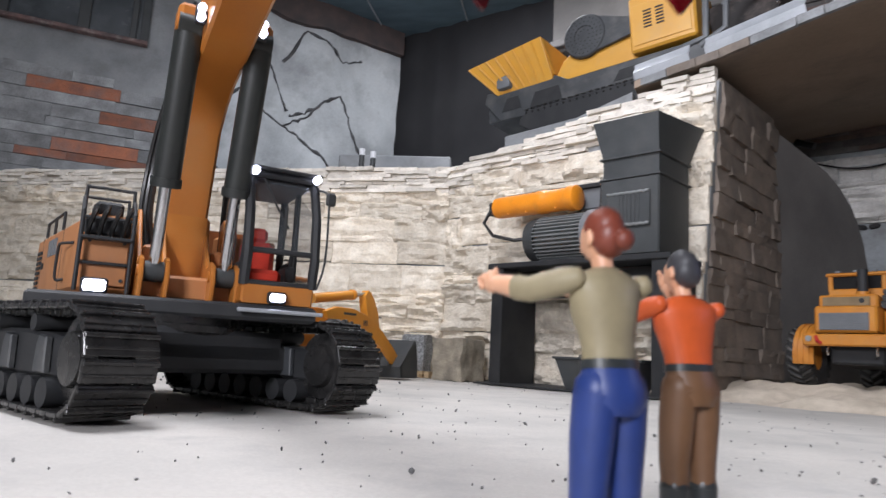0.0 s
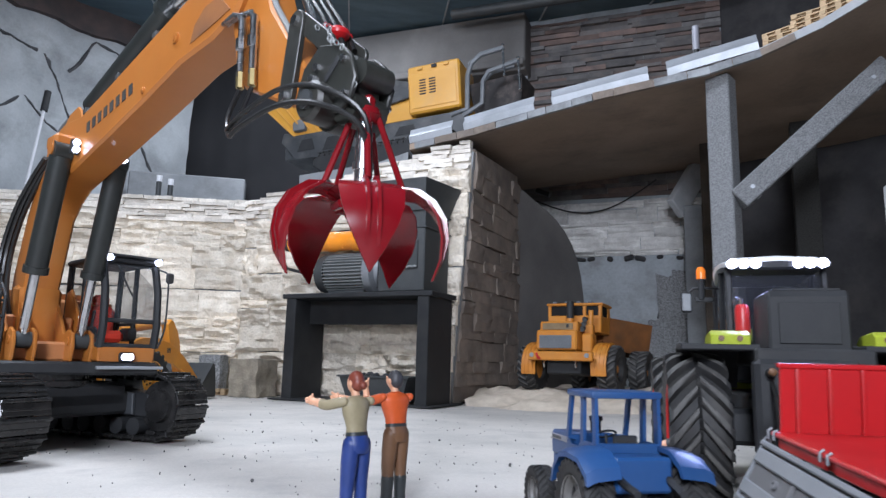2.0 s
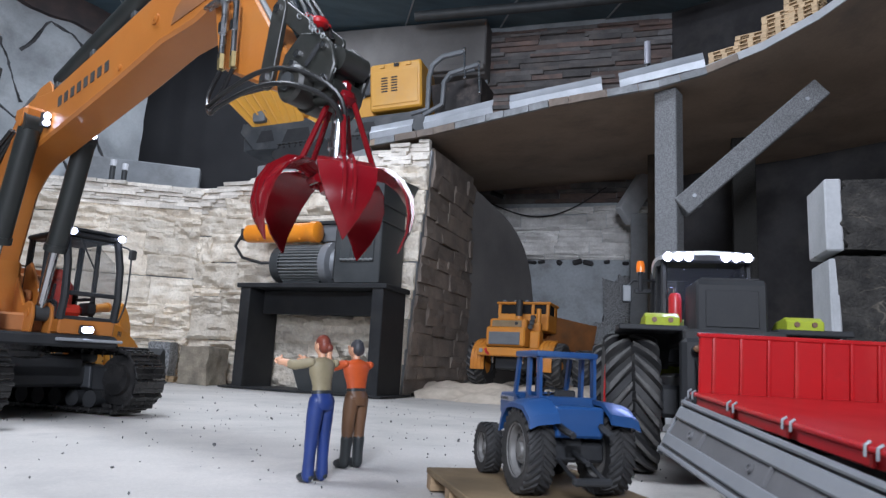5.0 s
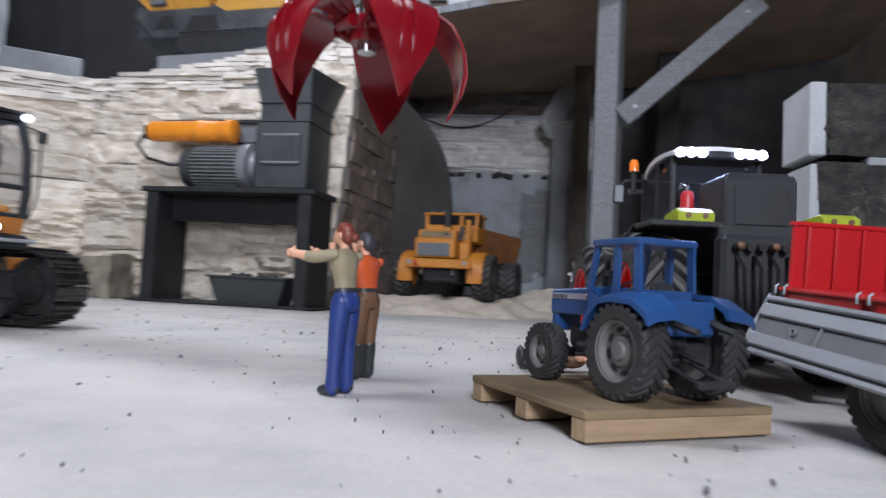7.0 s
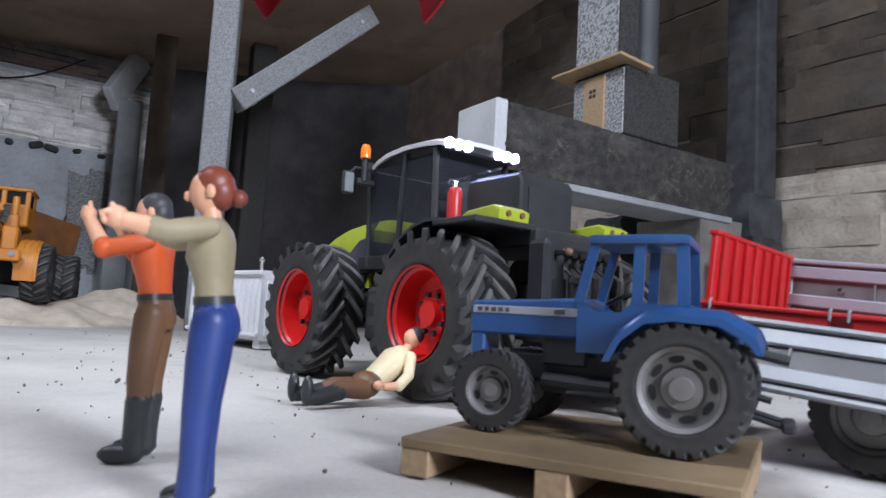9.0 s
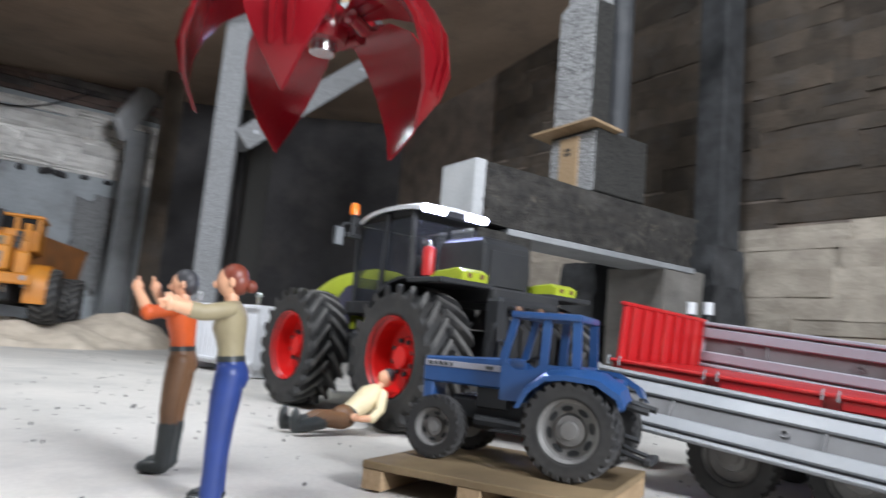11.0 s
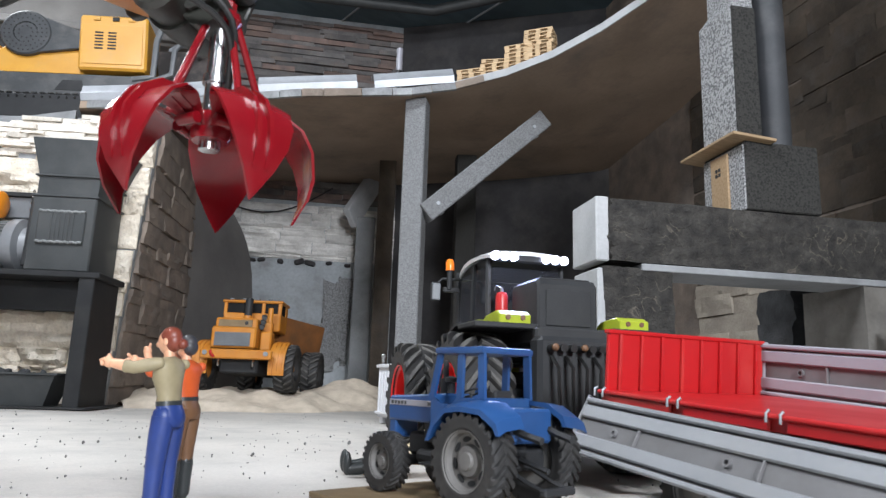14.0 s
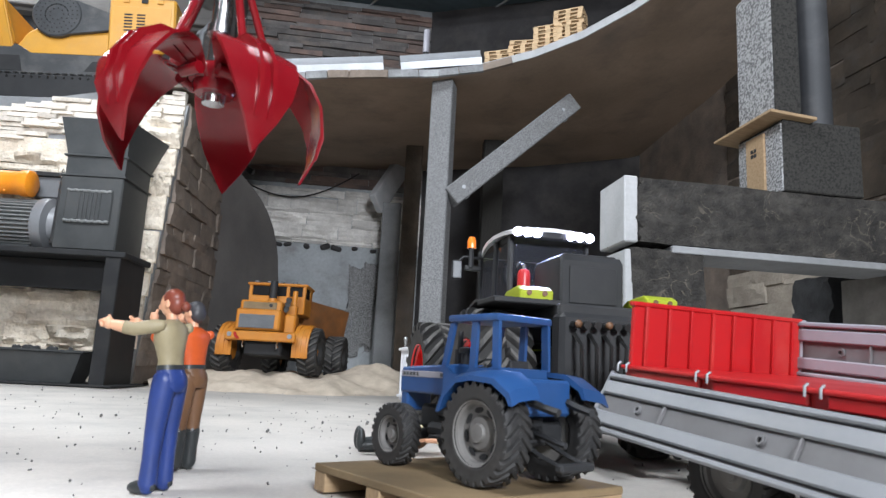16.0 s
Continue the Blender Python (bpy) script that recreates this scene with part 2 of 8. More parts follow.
M_MDF = mat("brown_mdf", (0.235, 0.168, 0.090), (0.165, 0.115, 0.060), 0.75, scale=24, fine=500, bump=0.15, dirt=(0.10, 0.072, 0.042), dscale=18, damount=0.5)
M_BRICKLET = mat("pale_wood_bricks", (0.62, 0.46, 0.28), (0.50, 0.35, 0.20), 0.75, scale=60, rnd=0.15)
M_BLACKMETAL = mat("matt_black_paint", (0.021, 0.022, 0.024), (0.030, 0.031, 0.033), 0.6, scale=22, fine=320, bump=0.12, dirt=(0.055, 0.053, 0.05), dscale=14, damount=0.3)
M_BLACKMETAL.node_tree.nodes["Principled BSDF"].inputs["Specular IOR Level"].default_value = 0.3
M_DARKGREY = mat("dark_grey_paint", (0.036, 0.040, 0.042), (0.050, 0.054, 0.056), 0.55, scale=22, bump=0.08, dirt=(0.08, 0.076, 0.07), dscale=16, damount=0.35)
M_GREY = mat("mid_grey_paint", (0.16, 0.17, 0.18), (0.13, 0.14, 0.15), 0.5, scale=22, bump=0.06)
M_CRUSHGREY = mat("worn_crusher_grey", (0.052, 0.056, 0.061), (0.036, 0.039, 0.043), 0.5, scale=16, bump=0.06, dirt=(0.17, 0.165, 0.155), dscale=12, damount=0.4)
M_MOTOR = mat("motor_grey", (0.24, 0.25, 0.25), (0.19, 0.2, 0.2), 0.5, 0.2, scale=25)
M_STEEL = mat("bright_steel", (0.62, 0.62, 0.63), (0.5, 0.5, 0.51), 0.25, 1.0, scale=40, bump=0.05)
M_BRASS = mat("dull_brass", (0.46, 0.36, 0.17), (0.36, 0.28, 0.13), 0.35, 0.8, scale=40, bump=0.05)
M_TRACK = mat("worn_track_steel", (0.034, 0.033, 0.033), (0.014, 0.014, 0.014), 0.27, 0.25, scale=60, bump=0.3, rnd=0.08, dirt=(0.085, 0.08, 0.075), dscale=40, damount=0.35)
M_YEL = mat("excavator_orange_yellow", (0.47, 0.165, 0.028), (0.40, 0.138, 0.023), 0.38, scale=9, bump=0.03, grain=0.04, coat=0.2, dirt=(0.40, 0.20, 0.06), dscale=11, damount=0.35)
M_YEL2 = mat("crusher_yellow", (0.68, 0.35, 0.045), (0.62, 0.31, 0.04), 0.42, scale=12, bump=0.04, grain=0.05, dirt=(0.5, 0.3, 0.1), dscale=14, damount=0.4)
M_LOADER = mat("loader_orange", (0.74, 0.30, 0.03), (0.66, 0.255, 0.025), 0.4, scale=14, bump=0.04, grain=0.05, dirt=(0.5, 0.26, 0.08), dscale=15, damount=0.35)
M_FADED = mat("faded_orange_brown", (0.50, 0.215, 0.080), (0.41, 0.165, 0.060), 0.5, scale=12, bump=0.05, grain=0.06, dirt=(0.28, 0.15, 0.08), dscale=14, damount=0.5)
M_RUSTBODY = mat("rusty_orange_brown", (0.27, 0.105, 0.03), (0.17, 0.072, 0.026), 0.6, scale=18, bump=0.1, grain=0.1, dirt=(0.12, 0.08, 0.05), dscale=20, damount=0.5)
M_YEL3 = mat("hauler_yellow", (0.54, 0.208, 0.020), (0.44, 0.158, 0.016), 0.5, scale=16, bump=0.06, grain=0.06, dirt=(0.42, 0.23, 0.07), dscale=18, damount=0.5)
M_RED = mat("glossy_dark_red", (0.19, 0.004, 0.009), (0.155, 0.003, 0.007), 0.24, scale=14, bump=0.03, grain=0.04, coat=0.0, dirt=(0.25, 0.02, 0.02), dscale=18, damount=0.3)
M_REDRIM = mat("red_rim_paint", (0.62, 0.012, 0.012), (0.54, 0.010, 0.010), 0.35, scale=16, bump=0.03, grain=0.04)
M_REDP = mat("bright_red_plastic", (0.43, 0.011, 0.014), (0.37, 0.009, 0.012), 0.34, scale=16, bump=0.03, grain=0.04, dirt=(0.55, 0.10, 0.08), dscale=12, damount=0.35)
M_BLUE = mat("worn_blue_paint", (0.018, 0.066, 0.200), (0.015, 0.054, 0.162), 0.38, scale=18, bump=0.04, grain=0.05, coat=0.15, dirt=(0.05, 0.10, 0.2), dscale=20, damount=0.4)
M_RUBBER = mat("dark_tyre_rubber", (0.016, 0.016, 0.017), (0.026, 0.025, 0.024), 0.7, scale=40, bump=0.15, dirt=(0.085, 0.08, 0.073), dscale=30, damount=0.35)
M_LUG = mat("dusty_tread_rubber", (0.085, 0.082, 0.077), (0.05, 0.048, 0.046), 0.75, scale=40, bump=0.15, dirt=(0.16, 0.155, 0.145), dscale=35, damount=0.5)
M_RIMGREY = mat("dull_grey_rim", (0.215, 0.21, 0.20), (0.145, 0.14, 0.135), 0.55, 0.3, scale=50)
M_SILVER = mat("silver_grey_plastic", (0.33, 0.33, 0.37), (0.28, 0.28, 0.315), 0.4, 0.15, scale=14, bump=0.03, grain=0.04)
# Darker grey for the recesses between the side boards' bands and the latches.
M_RECESSGREY = mat("recess_grey_plastic", (0.15, 0.15, 0.155), (0.105, 0.103, 0.105), 0.55, scale=14, bump=0.03, grain=0.05, dirt=(0.085, 0.08, 0.076), dscale=20, damount=0.5)
M_GREYPL = mat("dusty_grey_plastic", (0.25, 0.26, 0.275), (0.20, 0.21, 0.225), 0.42, 0.1, scale=14, bump=0.03, grain=0.05, dirt=(0.27, 0.27, 0.27), dscale=12, damount=0.5)
M_LIME = mat("lime_green_paint", (0.40, 0.47, 0.035), (0.34, 0.40, 0.028), 0.35, scale=18, bump=0.02, coat=0.2)
M_NAVY = mat("dark_violet_grey", (0.05, 0.05, 0.09), (0.06, 0.06, 0.10), 0.5)
M_WHITE = mat("white_plastic", (0.76, 0.77, 0.80), (0.68, 0.69, 0.72), 0.4, scale=16, bump=0.03)
M_ORANGE = mat("orange_cylinder_paint", (0.86, 0.30, 0.02), (0.80, 0.26, 0.015), 0.4, scale=22, bump=0.05, dirt=(0.5, 0.2, 0.04), dscale=24, damount=0.4)
M_HOSE = mat("black_hose", (0.012, 0.012, 0.012), None, 0.35)
M_OLIVE = mat("olive_grey_paint", (0.026, 0.027, 0.023), (0.019, 0.020, 0.018), 0.42, scale=24, bump=0.04, dirt=(0.10, 0.092, 0.078), dscale=20, damount=0.3)
M_CYLGREEN = mat("dark_green_grey_cylinder", (0.024, 0.027, 0.025), (0.018, 0.020, 0.019), 0.4, scale=20)
M_REDSEAT = mat("orange_red_cloth", (0.55, 0.035, 0.015), (0.42, 0.025, 0.012), 0.7)
M_SKIN = mat("doll_skin_plastic", (0.66, 0.36, 0.22), (0.62, 0.33, 0.20), 0.45, bump=0.02)
M_KHAKI = mat("khaki_shirt_plastic", (0.29, 0.245, 0.145), (0.25, 0.21, 0.125), 0.55, scale=90, bump=0.05)
M_JEANS = mat("blue_jeans_plastic", (0.020, 0.045, 0.20), (0.016, 0.036, 0.155), 0.45, scale=60, bump=0.05)
M_HAIR = mat("auburn_hair_plastic", (0.20, 0.045, 0.025), (0.15, 0.035, 0.02), 0.45, scale=120, bump=0.2)
M_HAIRD = mat("dark_grey_hair_plastic", (0.05, 0.05, 0.055), (0.035, 0.035, 0.04), 0.5, scale=120, bump=0.2)
M_TSHIRT = mat("orange_shirt_plastic", (0.58, 0.095, 0.018), (0.52, 0.08, 0.014), 0.5, bump=0.03)
M_BROWNP = mat("brown_trousers_plastic", (0.15, 0.075, 0.035), (0.12, 0.06, 0.03), 0.5, bump=0.04)
M_BOOT = mat("black_boot_plastic", (0.03, 0.034, 0.035), None, 0.4, bump=0.03)
M_CREAM = mat("cream_shirt_plastic", (0.70, 0.60, 0.38), (0.62, 0.52, 0.33), 0.5, bump=0.03)
M_PEBBLE = mat("dark_grit", (0.10, 0.10, 0.10), (0.17, 0.165, 0.16), 0.9, scale=200)
M_LEDWHITE = glow("white_led", (0.74, 0.76, 1.0), 10)
M_LEDBLUE = glow("cold_led_bar", (0.66, 0.66, 1.0), 40)
M_BEACON = mat("orange_beacon", (0.85, 0.20, 0.02), None, 0.2, bump=0)
M_GLASS = glass("tinted_glass", (0.08, 0.09, 0.10), 0.34)
M_GLASSC = glass("dark_cab_glass", (0.03, 0.032, 0.04), 0.62)
M_GLASSD = glass("smoked_glass", (0.04, 0.04, 0.045), 0.5)


# ---- mesh helpers ----
class Geo:
    """Collects shapes in one bmesh."""

    def __init__(self):
        self.bm = bmesh.new()
        self.slot = 0

    def _own(self, verts):
        for f in {f for v in verts for f in v.link_faces}:
            f.material_index = self.slot
        return self

    def box(self, c, s, bevel=0.0, m=None, seg=1):
        mm = Matrix.LocRotScale(c, None, s)
        r = bmesh.ops.create_cube(self.bm, size=1, matrix=(m @ mm) if m else mm)
        vs = r["verts"]
        if bevel:
            es = list({e for v in vs for e in v.link_edges})
            b = bmesh.ops.bevel(self.bm, geom=es, offset=bevel, segments=seg, affect="EDGES", profile=0.6)
            vs = list({v for f in b["faces"] for v in f.verts} | {v for v in vs if v.is_valid})
        return self._own(vs)

    def cyl(self, a, b, r1, r2=None, n=16, caps=True):
        a, b = Vector(a), Vector(b)
        d = b - a
        q = d.to_track_quat("Z", "Y")
        mm = Matrix.LocRotScale((a + b) / 2, q, None)
        r = bmesh.ops.create_cone(self.bm, cap_ends=caps, segments=n, radius1=r1, radius2=r1 if r2 is None else r2, depth=d.length, matrix=mm)
        return self._own(r["verts"])

    def ball(self, c, s, u=14, v=9, q=None):
        if isinstance(s, (int, float)):
            s = (s, s, s)
        r = bmesh.ops.create_uvsphere(self.bm, u_segments=u, v_segments=v, radius=1, matrix=Matrix.LocRotScale(c, q, s))
        return self._own(r["verts"])

    def rings(self, loops, closed=True, caps=True, wrap=False):
        vs = [[self.bm.verts.new(p) for p in lp] for lp in loops]
        n = len(vs[0])
        pairs = list(zip(vs, vs[1:])) + ([(vs[-1], vs[0])] if wrap else [])
        for a, b in pairs:
            for i in range(n if closed else n - 1):
                j = (i + 1) % n
                self.bm.faces.new((a[i], a[j], b[j], b[i]))
        if caps and not wrap:
            self.bm.faces.new(list(reversed(vs[0])))
            self.bm.faces.new(vs[-1])
        return self._own([v for lp in vs for v in lp])

    def tube(self, pts, r, n=8, scale=None):
        """A round tube along points; r may be one radius or one a point; scale flattens it sideways."""
        pts = [Vector(p) for p in pts]
        rs = r if isinstance(r, (list, tuple)) else [r] * len(pts)
        loops, up = [], None
        for i, p in enumerate(pts):
            d = (pts[min(i + 1, len(pts) - 1)] - pts[max(i - 1, 0)]).normalized()
            if up is None:
                up = Vector((0, 0, 1)) if abs(d.z) < 0.9 else Vector((1, 0, 0))
            side = d.cross(up).normalized()
            up = side.cross(d).normalized()
            loops.append([p + (side * math.cos(2 * math.pi * k / n) * (scale or 1) + up * math.sin(2 * math.pi * k / n)) * rs[i] for k in range(n)])
        return self.rings(loops)

    def prism(self, prof, a, b, axis="y", bevel=0.0):
        """A flat profile pushed from a to b along an axis: y takes (x, z), x takes (y, z), z takes (x, y)."""
        put = {"y": lambda p, t: (p[0], t, p[1]), "x": lambda p, t: (t, p[0], p[1]), "z": lambda p, t: (p[0], p[1], t)}[axis]
        lo = [self.bm.verts.new(put(p, a)) for p in prof]
        hi = [self.bm.verts.new(put(p, b)) for p in prof]
        fs = [self.bm.faces.new(lo), self.bm.faces.new(hi)]
        n = len(prof)
        for i in range(n):
            fs.append(self.bm.faces.new((lo[i], lo[(i + 1) % n], hi[(i + 1) % n], hi[i])))
        bmesh.ops.recalc_face_normals(self.bm, faces=fs)
        vs = lo + hi
        if bevel:
            es = [e for f in fs[:2] for e in f.edges]
            bv = bmesh.ops.bevel(self.bm, geom=es, offset=bevel, segments=1, affect="EDGES")
            vs = list({v for f in bv["faces"] for v in f.verts} | {v for v in vs if v.is_valid})
        return self._own(vs)

    def lathe(self, prof, n=28, axis="y", c=(0, 0, 0)):
        """Turns (radius, along) round an axis through c."""
        put = {"y": lambda r, h, a: (c[0] + r * math.cos(a), c[1] + h, c[2] + r * math.sin(a)),
               "z": lambda r, h, a: (c[0] + r * math.cos(a), c[1] + r * math.sin(a), c[2] + h),
               "x": lambda r, h, a: (c[0] + h, c[1] + r * math.cos(a), c[2] + r * math.sin(a))}[axis]
        loops = [[put(max(r, 1e-5), h, 2 * math.pi * k / n) for k in range(n)] for r, h in prof]
        return self.rings(loops, caps=False)

    def quad(self, *p):
        vs = [self.bm.verts.new(v) for v in p]
        self.bm.faces.new(vs)
        return self._own(vs)

    def mesh(self, name, mats, angle=35):
        bmesh.ops.recalc_face_normals(self.bm, faces=self.bm.faces[:])
        me = bpy.data.meshes.new(name)
        self.bm.to_mesh(me)
        self.bm.free()
        for m in mats if isinstance(mats, (list, tuple)) else [mats]:
            me.materials.append(m)
        me.polygons.foreach_set("use_smooth", [True] * len(me.polygons))
        me.set_sharp_from_angle(angle=radians(angle))
        return me


def bend(pts, k=5):
    """A smooth line through points."""
    p = [Vector(q) for q in pts]
    p = [p[0] * 2 - p[1]] + p + [p[-1] * 2 - p[-2]]
    out = []
    for a, b, c, d in zip(p, p[1:], p[2:], p[3:]):
        for i in range(k):
            t = i / k
            out.append(0.5 * (2 * b + (c - a) * t + (2 * a - 5 * b + 4 * c - d) * t * t + (3 * b - a - 3 * c + d) * t * t * t))
    return out + [p[-2]]


def part(name, geo, material, parent=None, label="", m=None, angle=35):
    ob = new(name, geo.mesh(name, material, angle) if isinstance(geo, Geo) else geo)
    if parent:
        ob.parent = parent
    if m:
        ob.matrix_basis = m
    if label:
        ob["label"] = label
    return ob


def thing(name, m, label, category, group=""):
    ob = new(name)
    ob.empty_display_size = 0.02
    ob.matrix_basis = m
    return tagged(ob, label, category, group)


def structure(name, geo, material, label, category):
    return tagged(part(name, geo, material), label, category, kind="structure")


RND = random.Random(7)


def stone_mesh(name, material, seed, rough=0.5, nx=6, nz=4, back=0.0):
    """A block 1 long and 1 high with a broken face towards -y."""
    rn = random.Random(seed)
    g = Geo()
    ledges = [(rn.uniform(-0.35, 0.35), rn.choice((-0.5, -0.35, 0.3, 0.45))) for _ in range(2)]
    grid = []
    for k in range(nz):
        row = []
        for i in range(nx):
            u, w = i / (nx - 1) - 0.5, k / (nz - 1) - 0.5
            edge = i in (0, nx - 1) or k in (0, nz - 1)
            wave = noise.noise((u * 2.2 + seed * 7.3, w * 3.1 + seed, 0.0)) + 0.45 * noise.noise((u * 6.0 + seed, w * 8.0, seed * 3.1))
            ledge = sum(c * max(0.0, min(1.0, (w - w0 - 0.25 * noise.noise((u * 3.0, seed + w0, 1.0))) * 6)) for w0, c in ledges)
            y = -(1 - rough) - rough * (0.55 * wave + ledge + (0.0 if edge else rn.uniform(0.08, 0.22)))
            y = min(y, -0.18)
            ju = 0 if i in (0, nx - 1) else rn.uniform(-0.3, 0.3) / nx
            jw = 0 if k in (0, nz - 1) else rn.uniform(-0.3, 0.3) / nz
            if k in (0, nz - 1):
                jw = -w * rn.uniform(0, 0.035)
            row.append(g.bm.verts.new((u + ju, y, w + jw)))
        grid.append(row)
    for k in range(nz - 1):
        for i in range(nx - 1):
            g.bm.faces.new((grid[k][i], grid[k][i + 1], grid[k + 1][i + 1], grid[k + 1][i]))
    rim = grid[0] + [r[-1] for r in grid[1:]] + grid[-1][-2::-1] + [r[0] for r in grid[-2:0:-1]]
    rear = [g.bm.verts.new((v.co.x, back, v.co.z)) for v in rim]
    n = len(rim)
    for i in range(n):
        g.bm.faces.new((rim[i], rear[i], rear[(i + 1) % n], rim[(i + 1) % n]))
    return g.mesh(name, material, 28)


def stones_on(wall, a, b, z0, ztop, heights, lengths, depth, pick, gap=0.0015, jut=0.25, name="stone", zlow=None, foot_a=(0, 0), foot_b=(0, 0), uneven=0.0):
    """Lays courses of stones on the face of a wall that runs from a to b; the face looks to the right of that way. foot_a, foot_b: how far each end stands off at the floor; uneven: how far the joints stray from level."""
    top_a, top_b = Vector(a), Vector(b)
    z = z0
    while True:
        h = RND.uniform(*heights)
        low = max(0.0, 1 - (z + h / 2) / 0.68)
        a, b = top_a + Vector(foot_a) * low, top_b + Vector(foot_b) * low
        run = (b - a).length
        d = (b - a).normalized()
        ang = math.degrees(math.atan2(d.y, d.x))
        s = -RND.uniform(0, lengths[0] * 0.7)
        any_left = False
        while s < run:
            l = RND.uniform(*lengths)
            s0, s1 = max(s, 0), min(s + l, run)
            s += l
            if s1 - s0 < 0.015:
                continue
            mid = (s0 + s1) / 2
            top = ztop(mid)
            least = zlow(mid) if zlow else -1
            if z + h * 0.6 > top or z + h * 0.4 < least:
                any_left |= z + h * 0.6 < top or z < least
                continue
            any_left = True
            hh = min(h, top - z) + uneven
            p = a + d * mid
            lift = RND.uniform(-uneven, uneven)
            ob = new(name, pick())
            ob.parent = wall
            ob.matrix_basis = pose(p.x, p.y, max(z + hh / 2 - uneven / 2 + lift, hh / 2), 0, RND.uniform(-70, 70) * uneven, ang) @ Matrix.Diagonal((s1 - s0 - gap, depth * RND.uniform(1 - jut, 1 + jut), hh - gap, 1))
        z += h
        if not any_left or z > 3:
            break


def slab(a, b, z0, z1, thick, g=None, z1b=None, foot_a=(0, 0), foot_b=(0, 0)):
    """A wall slab from a to b with its face to the right of that way; z1b: the height at b; foot_a, foot_b: how far each end stands off at the floor."""
    g = g or Geo()
    a, b = Vector((*a, 0)), Vector((*b, 0))
    d = (b - a).normalized()
    nrm = Vector((-d.y, d.x, 0)) * thick
    zb = z1 if z1b is None else z1b
    lo = [a, b, b + nrm, a + nrm]
    tops = [z1, zb, zb, z1]
    fa, fb = Vector((*foot_a, z0)), Vector((*foot_b, z0))
    g.rings([[p + f for p, f in zip(lo, (fa, fb, fb, fa))], [p + Vector((0, 0, t)) for p, t in zip(lo, tops)]])
    return g


# ---- the large structure ----
FOLD, CORNER, LEFT_END = (0.02, 2.15), (0.67, 1.70), (-2.1, 2.29)
FOOT = (-0.048, 0.033)
g = Geo()
n = 60
vs = [[g.bm.verts.new((-2.6 + 5.6 * i / n, -1.6 + 5.2 * j / n, 0.0012 * noise.noise((i * 0.9, j * 0.9, 3.0)) - 0.0015)) for i in range(n + 1)] for j in range(n + 1)]
for j in range(n):
    for i in range(n):
        g.bm.faces.new((vs[j][i], vs[j][i + 1], vs[j + 1][i + 1], vs[j + 1][i]))
structure("floor", g, M_FLOOR, "dusty pale grey concrete floor with scattered grit", "floor")

STONES = [stone_mesh("ledge_stone", M_STONE, k, 0.72, 17, 10) for k in range(16)]
RECESSES = [stone_mesh("recess_stone", M_RECESS, 150 + k, 0.75, 12, 7) for k in range(8)]
BROWNS = [stone_mesh("brown_stone", M_BROWNSTONE, 40 + k, 0.35, 8, 5) for k in range(8)]
RIGHTS_PALE = [stone_mesh("pale_tan_block", M_PALEBLOCK, 300 + k, 0.4, 8, 5) for k in range(6)]
RIGHTS_SHADED = [stone_mesh("brown_block", M_BROWNDARK, 50 + k, 0.55, 7, 5) for k in range(8)]
SLATES = [stone_mesh("slate", (M_SLATE, M_SLATE, M_SLATE_BROWN)[k % 3], 60 + k, 0.3, 4, 2) for k in range(9)]
GREYS = [stone_mesh("grey_slate", M_SLATE_RED if k % 4 == 0 else M_SLATE_GREY, 80 + k, 0.3, 5, 2) for k in range(12)]
THINS = [stone_mesh("thin_slate", M_SLATE_PALE, 100 + k, 0.3, 4, 2) for k in range(6)]

wall_a = structure("wall_stone_left", slab(LEFT_END, FOLD, -0.01, 0.56, 0.05), M_CONC, "long wall clad in pale split-face ledge stone", "wall")
wall_b = structure("wall_stone_right", slab(FOLD, CORNER, -0.01, 0.575, 0.06, None, 0.70, (0, 0), FOOT), M_CONC, "rising wall clad in pale split-face ledge stone under the ramp", "wall")
SIDE_END = (0.905, 2.06)
wall_c = structure("wall_recess_side", slab((CORNER[0] + 0.008, CORNER[1] + 0.012), SIDE_END, -0.01, 0.71, 0.05, None, 0.74, FOOT), M_BROWNSTONE, "side wall of the recess clad in brown sawn stone", "wall")

# the curved concrete wall in the recess: its top falls away in an arc
ca = Vector((0.895, 2.045, 0))
d = Vector((0.8, 0.6, 0))
nr = Vector((-0.6, 0.8, 0)) * 0.03
arc = [(0.0, 0.705), (0.06, 0.69), (0.13, 0.667), (0.19, 0.65), (0.245, 0.628), (0.30, 0.595), (0.35, 0.55), (0.385, 0.50), (0.41, 0.44), (0.425, 0.37), (0.432, 0.30), (0.436, -0.01)]
g = Geo()
poly = [(0, -0.01)] + arc
g.rings([[ca + d * s + Vector((0, 0, z)) for s, z in poly], [ca + d * s + nr + Vector((0, 0, z)) for s, z in poly]])
structure("wall_curved", g, M_CURVED, "dark grey concrete retaining wall with a curved top", "wall")

